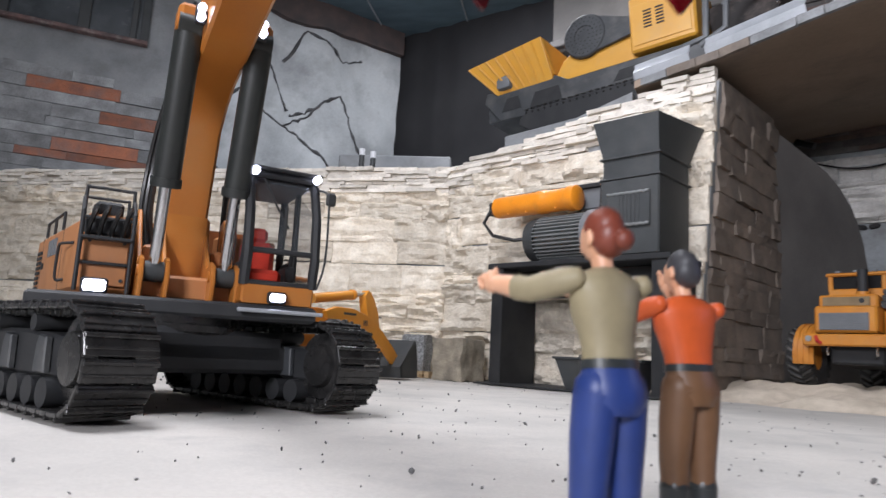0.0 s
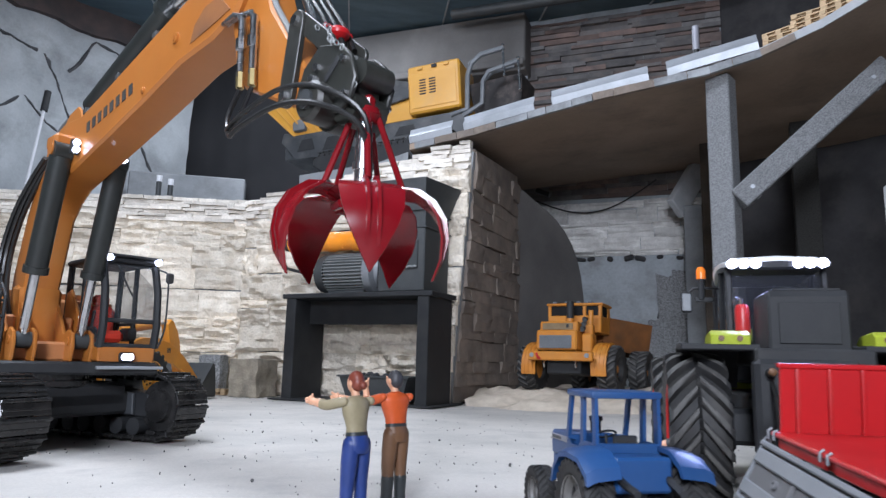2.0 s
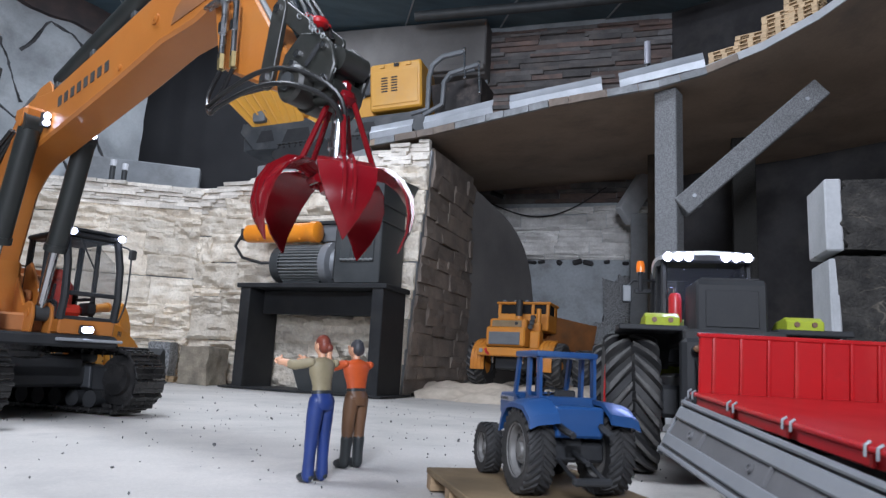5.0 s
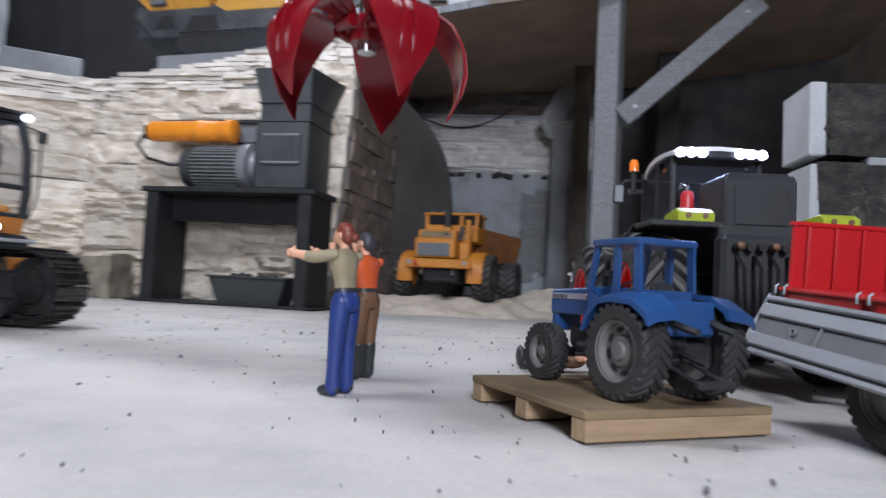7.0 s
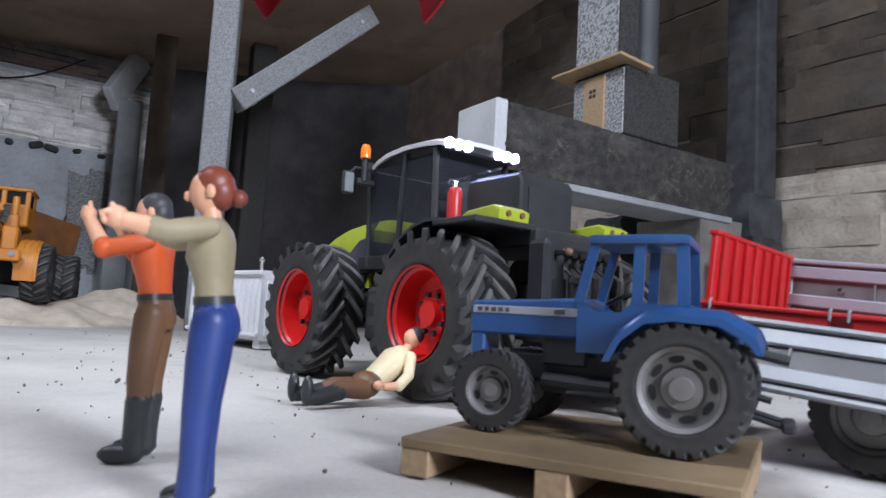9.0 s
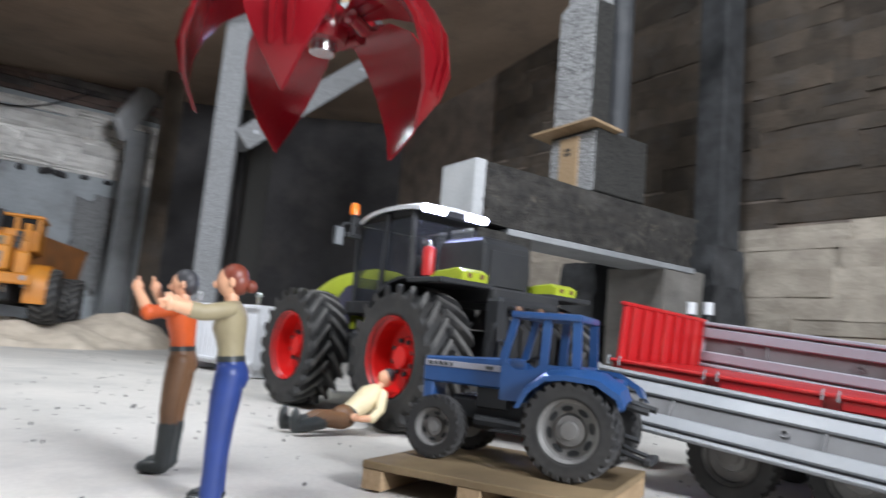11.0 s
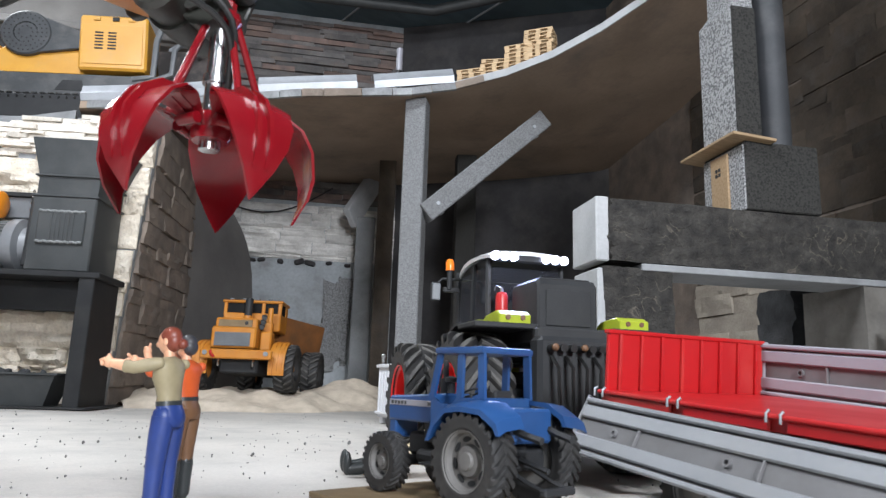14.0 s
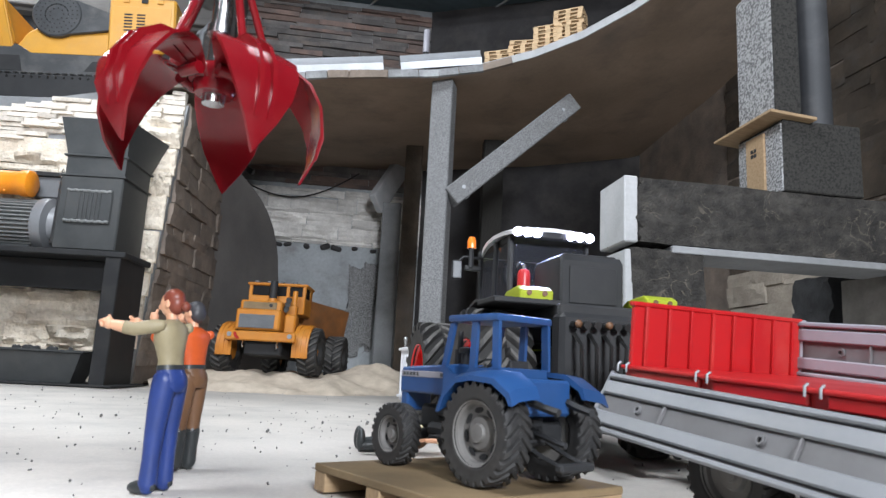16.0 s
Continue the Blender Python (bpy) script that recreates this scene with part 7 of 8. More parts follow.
for s in (1, -1):
    y = BY + s * 0.0175
    g = Geo()
    g.prism(slot_bar((0.561, 0.308), (0.570, 0.366), 0.0088), y - 0.0024, y + 0.0024, "y", 0.0006)
    lk = part("rocker_link", g, M_OLIVE, ex, "olive grey rocker link")
    for x, z in ((0.561, 0.308), (0.570, 0.366)):
        g = Geo()
        g.cyl((x, y + s * 0.002, z), (x, y + s * 0.0052, z), 0.0042, None, 6)
        part("bolt", g, M_STEEL, lk)
    g = Geo()
    g.prism(slot_bar((0.572, 0.366), (0.606, 0.338), 0.0075), BY + s * 0.0135, BY + s * 0.0170, "y", 0.0006)
    part("tipping_link", g, M_OLIVE, ex)
    g = Geo()
    g.prism([(0.574, 0.303), (0.582, 0.324), (0.600, 0.337), (0.624, 0.331), (0.636, 0.320), (0.642, 0.302), (0.636, 0.286), (0.622, 0.281), (0.604, 0.287), (0.588, 0.289), (0.577, 0.294)], y - s * 0.001 - 0.0022, y - s * 0.001 + 0.0022, "y", 0.0010)
    cp = part("quick_coupler", g, M_OLIVE, ex, "olive grey coupler cheek")
    for x, z, r in ((0.600, 0.319, 0.0034), (0.595, 0.312, 0.0034), (0.630, 0.318, 0.0028), (0.584, 0.297, 0.0028), (0.633, 0.292, 0.0024)):
        g = Geo()
        g.cyl((x, y + s * 0.001, z), (x, y + s * 0.0042, z), r, None, 6)
        part("bolt", g, M_STEEL, cp)
    g = Geo()
    g.box((0, 0, 0), (0.020, 0.0012, 0.005), 0.0005, Matrix.Translation((0.617, y + s * 0.0016, 0.314)) @ Matrix.Rotation(-0.75, 4, "Y"))
    part("coupler_slot", g, M_BLACKMETAL, cp, "dark slot")
g = Geo()
g.cyl((0.627, BY - 0.0145, 0.285), (0.627, BY + 0.0145, 0.285), 0.0125, None, 20)
g.cyl((0.638, BY - 0.013, 0.308), (0.638, BY + 0.013, 0.308), 0.0095, None, 18)
g.box((0.612, BY, 0.306), (0.046, 0.028, 0.036), 0.005)
part("coupler_jaw", g, M_OLIVE, ex)
g = Geo()
g.lathe([(0, -0.031), (0.0125, -0.031), (0.0150, -0.028), (0.0150, 0.028), (0.0125, 0.031), (0, 0.031)], 24, "y", (0.606, BY, 0.2905))
g.lathe([(0.0152, -0.010), (0.0172, -0.010), (0.0172, 0.010), (0.0152, 0.010)], 24, "y", (0.606, BY, 0.2905))
rot = part("tilt_motor", g, M_OLIVE, ex, "dark grey tilt drum")
for s in (1, -1):
    g = Geo()
    g.lathe([(0, s * 0.0310), (0.0070, s * 0.0310), (0.0070, s * 0.0335), (0, s * 0.0335)], 18, "y", (0.606, BY, 0.2905))
    part("end_cap", g, M_DARKGREY, rot)
for k, (x, y) in enumerate(((0.512, BY - 0.0215), (0.499, BY - 0.0245))):
    z1, z0 = (0.388, 0.335), (0.388, 0.340)
    g = Geo()
    g.tube([(0.455, y + 0.006, 0.402), (0.485, y, 0.398), (x - 0.004, y, 0.394), (x, y, 0.384)], 0.0026, 8)
    g.cyl((x, y, 0.390), (x + 0.003, y, 0.338), 0.0031, None, 10)
    g.cyl((x, y, 0.372), (x + 0.001, y, 0.362), 0.0043, None, 6)
    hp = part("hose_pipe", g, M_STEEL, stick, "bright hose pipe and fitting")
    g = Geo()
    g.cyl((x + 0.003, y, 0.342), (x + 0.004, y, 0.328), 0.0034, None, 6)
    part("hose_nut", g, M_BRASS, hp, "dull brass nut")
    g = Geo()
    g.tube(bend([(x + 0.004, y, 0.327), (x - 0.006, y - 0.003, 0.305), (0.500 + 0.01 * k, y - 0.010, 0.292 - 0.008 * k), (0.535, y - 0.016, 0.296 - 0.012 * k), (0.58, y - 0.014, 0.304 - 0.014 * k), (0.620, y - 0.008, 0.296 - 0.012 * k), (0.645, y + 0.010, 0.275 - 0.008 * k), (0.640, BY, 0.232)]), 0.0020, 8)
    part("grab_hose", g, M_HOSE, stick, "black hydraulic hose")
g = Geo()
g.cyl((0.513, BY, 0.500), (0.545, BY, 0.418), 0.0095, None, 18)
g.cyl((0.5445, BY, 0.4195), (0.5475, BY, 0.4115), 0.0115, None, 18)
g.cyl((0.512, BY - 0.012, 0.502), (0.512, BY + 0.012, 0.502), 0.009, None, 14)
tc = part("tipping_cylinder", g, M_CYLGREEN, ex, "dark tipping cylinder")
g = Geo()
g.cyl((0.547, BY, 0.4125), (0.571, BY, 0.366), 0.0050, None, 14)
g.cyl((0.571, BY - 0.012, 0.366), (0.571, BY + 0.012, 0.366), 0.0072, None, 14)
part("piston_rod", g, M_STEEL, tc, "bright steel piston rod")
g = Geo()
g.tube([(0.504, BY - 0.012, 0.486), (0.508, BY - 0.012, 0.441), (0.529, BY - 0.012, 0.396), (0.560, BY - 0.012, 0.355)], 0.0026, 8)
part("steel_line", g, M_MOTOR, stick, "grey steel line along the stick")
for k in range(3):
    g = Geo()
    y = BY - 0.010 + k * 0.010
    g.tube(bend([(0.455, y, 0.470), (0.480, y, 0.520 + 0.004 * k), (0.507, y - 0.004, 0.512), (0.528, y, 0.470), (0.558, y, 0.410), (0.590, y, 0.366), (0.604, y, 0.342)]), 0.0022, 7)
    part("stick_hose", g, M_HOSE, stick, "black hydraulic hose")
g = Geo()
for k in range(14):
    t = k / 13
    g.lathe([(0.0020, -0.0006), (0.0026, 0), (0.0020, 0.0006), (0.0014, 0), (0.0020, -0.0006)], 10, "y" if k % 2 else "x", (0.596 + 0.044 * t, BY - 0.0185 + 0.004 * math.sin(t * 9), 0.352 - 0.012 * t - 0.040 * t * t + 0.003 * math.sin(t * 11)))
part("coupler_chain", g, M_MOTOR, ex, "grey steel chain")
g = Geo()
g.ball((0.596, BY, 0.354), (0.010, 0.009, 0.006), 12, 7)
g.cyl((0.596, BY - 0.012, 0.356), (0.596, BY + 0.012, 0.356), 0.0028, None, 10)
part("hook_block", g, M_REDP, ex, "small red hook block")

# ---- orange-peel grab hanging from the stick ----
GX, GY = 0.632, 0.010
gb = thing("orange_peel_grab", heading(-0.095, 0.860, 0, 0.6, -0.8) @ pose(GX, GY, 0.288, 0, 0, 40), "glossy dark red five-claw grab hanging from the excavator", "grab")
g = Geo()
g.box((0, 0, 0.001), (0.014, 0.012, 0.014), 0.003)
g.lathe([(0, -0.002), (0.010, -0.002), (0.0115, -0.007), (0.008, -0.012), (0, -0.012)], 20, "z")
part("grab_head", g, M_RED, gb)
g = Geo()
g.cyl((0, 0, -0.085), (0, 0, -0.012), 0.0058, None, 16)
g.cyl((0, 0, -0.046), (0, 0, -0.041), 0.0074, None, 16)
part("grab_ram", g, M_STEEL, gb, "chrome hydraulic ram")
g = Geo()
g.lathe([(0, -0.080), (0.010, -0.080), (0.0115, -0.077), (0.0115, -0.068), (0.009, -0.064), (0, -0.064)], 20, "z")
part("grab_ring", g, M_RED, gb)
ARC = [(0.011, -0.074), (0.018, -0.067), (0.028, -0.0625), (0.039, -0.0635), (0.049, -0.070), (0.0560, -0.081), (0.0585, -0.094), (0.0570, -0.107), (0.0505, -0.121)]
WID = [0.0055, 0.0085, 0.0150, 0.0195, 0.0208, 0.0192, 0.0150, 0.0085, 0.0005]


def claw_geo():
    g = Geo()
    outer, inner = [], []
    for (r, z), w in zip(ARC, WID):
        loop_o, loop_i = [], []
        for k in range(7):
            f = k / 3 - 1
            bow = -0.0016 * f * f * (w / 0.0185)
            loop_o.append((r + bow, w * f, z))
            loop_i.append((r + bow - 0.0016, w * f, z - 0.0006))
        outer.append(loop_o + loop_i[::-1])
    g.rings(outer)
    return g


def rib_geo():
    g = Geo()
    n = len(ARC)
    for y in (-0.0034, 0.0034):
        prof_o, prof_i = [], []
        for i, (r, z) in enumerate(ARC[:-1]):
            a, b = Vector(ARC[max(i - 1, 0)]), Vector(ARC[min(i + 1, n - 1)])
            t = (b - a).normalized()
            nn = Vector((-t.y, t.x))
            nn = nn if nn.dot(Vector((r, z)) - Vector((0.03, -0.085))) > 0 else -nn
            th = (0.003, 0.0040, 0.0044, 0.0042, 0.0036, 0.0030, 0.0020, 0.0004)[i]
            prof_o.append((r + nn.x * th, z + nn.y * th))
            prof_i.append((r - nn.x * 0.0005, z - nn.y * 0.0005))
        g.prism(prof_o + prof_i[::-1], y - 0.0011, y + 0.0011, "y")
    g.cyl((0.0165, -0.0065, -0.072), (0.0165, 0.0065, -0.072), 0.0034, None, 12)
    return g


CLAW, RIB = claw_geo().mesh("claw", M_RED), rib_geo().mesh("claw_rib", M_RED)
g = Geo()
g.tube([(0.0075, 0, -0.004), (0.0100, 0, -0.010), (0.0275, 0, -0.058)], 0.0022, 8)
g.ball((0.0080, 0, -0.006), 0.0034, 8, 6)
ROD = g.mesh("strut", M_RED)
g = Geo()
for y in (-0.0078, 0.0078):
    g.cyl((0.027, y * 0.7, -0.0605), (0.027, y * 0.85, -0.0605), 0.0024, None, 10)
BOLT = g.mesh("claw_bolt", M_STEEL)
for k in range(5):
    m = pose(0, 0, 0, 0, 0, 72 * k)
    c = part("claw", CLAW, None, gb, "", m)
    part("claw_rib", RIB, None, c)
    part("claw_bolt", BOLT, None, c)
    part("strut", ROD, None, gb, "", m)

# ---- wheel loader behind the excavator ----
ld = thing("wheel_loader", heading(-0.183, 1.570, 0, 0.34, 0.94), "orange-yellow wheel loader model with its bucket at the wall", "loader")
T_L = tyre_geo(0.062, 0.045, 0.036, 0.004, 18, 0.008, 0.3).mesh("loader_tyre", [M_RUBBER, M_LUG])
for x in (0.0, -0.20):
    for s in (1, -1):
        put_wheel(ld, (x, s * 0.075, 0.062), 0.062, 0.045, 0.037, s, M_YEL2, T_L, 0.3, 8, M_BLACKMETAL, 0.2, "yellow rim")
g = Geo()
g.prism([(-0.32, 0.06), (-0.12, 0.05), (-0.12, 0.12), (-0.17, 0.15), (-0.31, 0.14)], -0.05, 0.05, "y", 0.006)
g.box((-0.02, 0, 0.085), (0.10, 0.07, 0.06), 0.006)
part("body", g, M_YEL, ld)
g = Geo()
g.box((-0.10, 0, 0.155), (0.07, 0.085, 0.075), 0.006)
part("cab", g, M_GLASSD, ld)
g = Geo()
g.box((-0.10, 0, 0.195), (0.078, 0.092, 0.008), 0.003)
part("cab_roof", g, M_YEL, ld)
for s in (1, -1):
    g = Geo()
    g.prism([(-0.01, 0.140), (0.0285, 0.152), (0.09, 0.152), (0.139, 0.142), (0.175, 0.128), (0.211, 0.109), (0.255, 0.078), (0.289, 0.052), (0.284, 0.036), (0.268, 0.032), (0.208, 0.074), (0.16, 0.092), (0.1155, 0.099), (0.05, 0.118), (0.0, 0.126)], s * 0.036, s * 0.046, "y", 0.001)
    la = part("lift_arm", g, M_LOADER, ld, "orange lift arm")
    g = Geo()
    g.box((0.075, s * 0.0465, 0.140), (0.045, 0.0006, 0.005), 0, None)
    for k in range(3):
        g.box((0.130 + k * 0.006, s * 0.0465, 0.124), (0.003, 0.0006, 0.012), 0, None)
    part("lettering_bar", g, M_DARKGREY, la, "worn dark lettering bars")
g = Geo()
g.prism([(0.182, 0.190), (0.196, 0.203), (0.207, 0.199), (0.228, 0.177), (0.243, 0.150), (0.255, 0.105), (0.271, 0.066), (0.258, 0.060), (0.236, 0.100), (0.222, 0.125), (0.200, 0.140), (0.189, 0.165)], -0.010, 0.010, "y", 0.001)
part("bell_crank", g, M_LOADER, ld)
g = Geo()
g.cyl((0.140, 0, 0.187), (0.192, 0, 0.194), 0.0048, None, 12)
part("cylinder_rod", g, M_STEEL, ld, "bright steel rod")
g = Geo()
g.cyl((0.0, 0, 0.166), (0.138, 0, 0.187), 0.0105, None, 16)
g.cyl((0.138, 0, 0.187), (0.146, 0, 0.188), 0.0125, None, 16)
part("tilt_cylinder", g, M_LOADER, ld)
g = Geo()
g.prism([(0.262, 0.004), (0.342, 0.004), (0.338, 0.008), (0.277, 0.012), (0.264, 0.03), (0.322, 0.092), (0.318, 0.094), (0.256, 0.03)], -0.070, 0.070, "y")
for s in (1, -1):
    g.prism([(0.262, 0.005), (0.341, 0.005), (0.336, 0.05), (0.326, 0.092), (0.258, 0.03)], s * 0.070, s * 0.0665, "y")
part("bucket", g, M_DARKGREY, ld, "dark grey bucket")

# ---- articulated hauler in the recess ----
dh = thing("articulated_hauler", heading(0.9865, 1.7685, 0.040, -0.669, -0.777) @ pose(0, 0, 0, 0, -3, 0), "worn yellow articulated hauler model parked in the sand", "hauler")
T_D = tyre_geo(0.065, 0.052, 0.034, 0.0045, 20, 0.007, 0.3).mesh("hauler_tyre", [M_RUBBER, M_LUG])
for s in (1, -1):
    put_wheel(dh, (0.015, s * 0.116, 0.063), 0.065, 0.052, 0.037, s, M_YEL3, T_D, 0.3, 8, None, 0.2, "yellow rim")
    g = Geo()
    prof = [(0.015 + 0.071 * math.cos(radians(a)), 0.060 + 0.068 * math.sin(radians(a))) for a in (-16, 4, 24, 42, 58, 74, 90, 115, 140)]
    prof2 = [(0.015 + (x - 0.015) * 1.08, 0.058 + (z - 0.058) * 1.08) for x, z in prof]
    g.rings([[(p[0], s * y, p[1]) for p in prof + prof2[::-1]] for y in (0.080, 0.122)])
    for y in (0.088, 0.100, 0.112):
        p3 = [(0.015 + (x - 0.015) * 1.11, 0.058 + (z - 0.058) * 1.11) for x, z in prof]
        g.rings([[(p[0], s * yy, p[1]) for p in prof + p3[::-1]] for yy in (y, y + 0.004)])
    part("fender", g, M_YEL3, dh)
g = Geo()
g.box((0.0, 0, 0.068), (0.16, 0.10, 0.05), 0.004)
part("chassis", g, M_BLACKMETAL, dh)
g = Geo()
g.box((0.055, -0.016, 0.135), (0.085, 0.118, 0.056), 0.004)
g.box((0.045, -0.016, 0.174), (0.07, 0.112, 0.030), 0.004)
hd2 = part("hood", g, M_YEL3, dh)
g = Geo()
g.box((0.0985, -0.018, 0.130), (0.003, 0.094, 0.036), 0.001)
for k in range(9):
    g.box((0.1005, -0.018, 0.114 + k * 0.004), (0.002, 0.090, 0.0018))
part("radiator_grille", g, M_GREY, hd2, "grey radiator grille")
g = Geo()
g.box((0.0815, -0.018, 0.174), (0.003, 0.090, 0.019), 0.001)
part("nose_panel", g, M_MDF, hd2, "brown dusty nose panel")
g = Geo()
g.cyl((0.082, 0.012, 0.175), (0.0845, 0.012, 0.175), 0.005, None, 14)
part("filler_cap", g, M_BLACKMETAL, hd2)
g = Geo()
g.box((0.048, 0.062, 0.130), (0.040, 0.030, 0.052), 0.004)
part("side_box", g, M_YEL3, dh)
for z, x in ((0.172, 0.056), (0.186, 0.044), (0.200, 0.036)):
    g = Geo()
    g.cyl((x, 0.046, z), (x + 0.016, 0.050, z - 0.006), 0.0065, None, 12)
    g.box((x, 0.046, z), (0.012, 0.014, 0.010), 0.002)
    part("engine_fitting", g, M_DARKGREY, dh, "dark engine fitting")
g = Geo()
g.box((0.108, 0, 0.090), (0.014, 0.186, 0.025), 0.003)
bp = part("bumper", g, M_YEL3, dh)
for y in (-0.080, 0.078):
    g = Geo()
    g.cyl((0.1140, y, 0.092), (0.1180, y, 0.092), 0.0062, None, 14)
    part("headlamp", g, M_GREYPL, bp, "pale round headlamp")
g = Geo()
g.tube([(0.115, -0.066, 0.096), (0.121, -0.062, 0.088), (0.115, -0.056, 0.082)], 0.0038, 8)
part("red_shackle", g, M_REDP, bp, "red shackle")
for y in (-0.045, 0.045):
    g = Geo()
    g.tube([(0.105, y, 0.078), (0.112, y, 0.068), (0.108, y, 0.060), (0.104, y, 0.066)], 0.0022, 6)
    part("tow_hook", g, M_STEEL, bp)
g = Geo()
g.box((-0.045, 0.0, 0.190), (0.085, 0.160, 0.05), 0.003)
for y in (-0.076, 0.030, 0.076):
    g.box((-0.008, y, 0.228), (0.010, 0.010, 0.040), 0.002)
g.box((-0.008, -0.023, 0.2085), (0.010, 0.105, 0.008), 0.001)
g.box((-0.045, 0, 0.247), (0.090, 0.172, 0.008), 0.003)
g.box((-0.086, 0, 0.228), (0.006, 0.160, 0.040), 0.001)
for s in (1, -1):
    g.box((-0.075, s * 0.077, 0.228), (0.02, 0.006, 0.04), 0.001)
cabd = part("cab", g, M_YEL3, dh)
g = Geo()
g.box((-0.008, -0.023, 0.228), (0.003, 0.098, 0.036))
g.box((-0.008, 0.053, 0.228), (0.003, 0.037, 0.036))
for s in (1, -1):
    g.box((-0.040, s * 0.0765, 0.228), (0.055, 0.003, 0.036))
part("cab_window", g, M_CABWIN, cabd, "dark cab window")
g = Geo()
for k in range(4):
    g.box((-0.005, -0.06 + k * 0.036, 0.2535), (0.008, 0.012, 0.005), 0.001)
part("roof_lamp", g, M_GREY, cabd)
g = Geo()
g.cyl((0.020, -0.004, 0.183), (0.020, -0.004, 0.252), 0.0105, None, 14)
ps = part("exhaust_stack", g, M_BLACKMETAL, dh, "black exhaust stack")
g = Geo()
g.cyl((0.020, -0.004, 0.186), (0.020, -0.004, 0.203), 0.0125, None, 14)
part("stack_base", g, M_YEL3, ps)
g = Geo()
g.cyl((0.028, 0.060, 0.17), (0.028, 0.060, 0.225), 0.007, None, 12)
g.box((0.03, 0.055, 0.165), (0.02, 0.03, 0.04), 0.003)
part("air_cleaner", g, M_YEL3, dh)
REAR = pose(-0.10, -0.02, 0, 0, 0, -24)
g = Geo()
g.box((-0.13, 0, 0.07), (0.26, 0.08, 0.04), 0.004)
part("rear_chassis", g, M_BLACKMETAL, dh, "", REAR)
g = Geo()
g.rings([[(-0.02, -0.075, 0.130), (-0.02, 0.075, 0.130), (-0.02, 0.092, 0.218), (-0.02, -0.092, 0.218)], [(-0.22, -0.085, 0.115), (-0.22, 0.085, 0.115), (-0.22, 0.102, 0.212), (-0.22, -0.102, 0.212)]])
part("dump_body", g, M_RUSTBODY, dh, "rusty orange-brown dump body", REAR)
for s in (1, -1):
    put_wheel(dh, REAR @ Vector((-0.15, s * 0.115, 0.063)), 0.065, 0.050, 0.037, s, M_YEL3, T_D, 0.3, 8, None, 0.5, "yellow rim")

# ---- tracked crusher on the ramp ----
SL = 4.0
CRUSH = heading(0.441, 2.159, 0.733, 0.861, -0.509) @ pose(0, 0, 0, 0, -SL, 0)
structure("ramp_bed", Geo().box((0.08, 0.0, -0.058), (0.62, 0.28, 0.118), 0.004, CRUSH), M_CONC, "grey concrete bed of the ramp under the crusher", "ramp")
mcr = thing("mobile_crusher", CRUSH, "yellow and dark grey tracked crusher model on the ramp", "crusher")
g = Geo()
g.prism([(-0.335, 0.150), (-0.28, 0.080), (-0.12, 0.070), (0.36, 0.070), (0.38, 0.12), (0.30, 0.150), (-0.04, 0.150), (-0.08, 0.175), (-0.325, 0.180)], -0.085, -0.072, "y", 0.002)
g.prism([(-0.335, 0.150), (-0.28, 0.080), (-0.12, 0.070), (0.36, 0.070), (0.38, 0.12), (0.30, 0.150), (-0.04, 0.150), (-0.08, 0.175), (-0.325, 0.180)], 0.072, 0.085, "y", 0.002)
g.box((0.0, 0, 0.11), (0.66, 0.14, 0.05), 0.004)
fr = part("chassis", g, M_CRUSHGREY, mcr, "dark grey chassis side frames")
for x0, x1, z0, z1 in ((-0.27, -0.20, 0.105, 0.145), (-0.17, -0.06, 0.095, 0.140), (0.10, 0.18, 0.10, 0.13)):
    g = Geo()
    g.prism([(x0, z0), (x1, z0), (x1 - 0.01, z1), (x0 + 0.02, z1)], -0.0865, -0.0845, "y")
    part("frame_opening", g, M_BLACKMETAL, fr)
for s in (1, -1):
    g = Geo()
    prof = [(-0.15, 0.004), (0.30, 0.004), (0.34, 0.03), (0.34, 0.05), (0.30, 0.072), (-0.15, 0.072), (-0.185, 0.05), (-0.185, 0.03)]
    g.prism(prof, s * 0.088, s * 0.125, "y", 0.003)
    tk = part("track", g, M_BLACKMETAL, mcr, "black crawler track")
    g = Geo()
    for k in range(24):
        x = -0.16 + k * 0.0205
        g.box((x, s * 0.1065, 0.0735), (0.014, 0.038, 0.004), 0.0006)
        g.ball((x, s * 0.1255, 0.062), 0.0035, 7, 5)
    part("track_pad", g, M_TRACK, tk)
g = Geo()
hp = [(-0.40, 0.30), (-0.06, 0.255), (-0.06, 0.17), (-0.32, 0.17)]
lo = [(-0.285, -0.085), (-0.09, -0.085), (-0.09, 0.085), (-0.285, 0.085)]
hi = [(-0.345, -0.155), (-0.10, -0.135), (-0.10, 0.135), (-0.345, 0.155)]
g.rings([[(x, y, 0.165) for x, y in lo], [(x, y, 0.245 + (x + 0.345) * 0.16) for x, y in hi], [(x * 0.985, y * 0.93, 0.245 + (x + 0.345) * 0.16) for x, y in hi], [(x * 0.98, y * 0.9, 0.185) for x, y in lo]])
hop = part("feed_hopper", g, M_YEL2, mcr, "yellow flared feed hopper")
for k in range(9):
    t = k / 8
    g = Geo()
    g.tube([(-0.285 + 0.195 * t, -0.086, 0.168), (-0.345 + 0.245 * t, -0.156 + 0.02 * t, 0.243 + 0.039 * t)], 0.0035, 6)
    part("hopper_rib", g, M_YEL2, hop)
g = Geo()
g.prism([(-0.10, 0.150), (0.17, 0.150), (0.17, 0.225), (0.10, 0.265), (0.0, 0.255), (-0.06, 0.215)], -0.075, 0.075, "y", 0.005)
part("crusher_body", g, M_YEL2, mcr)
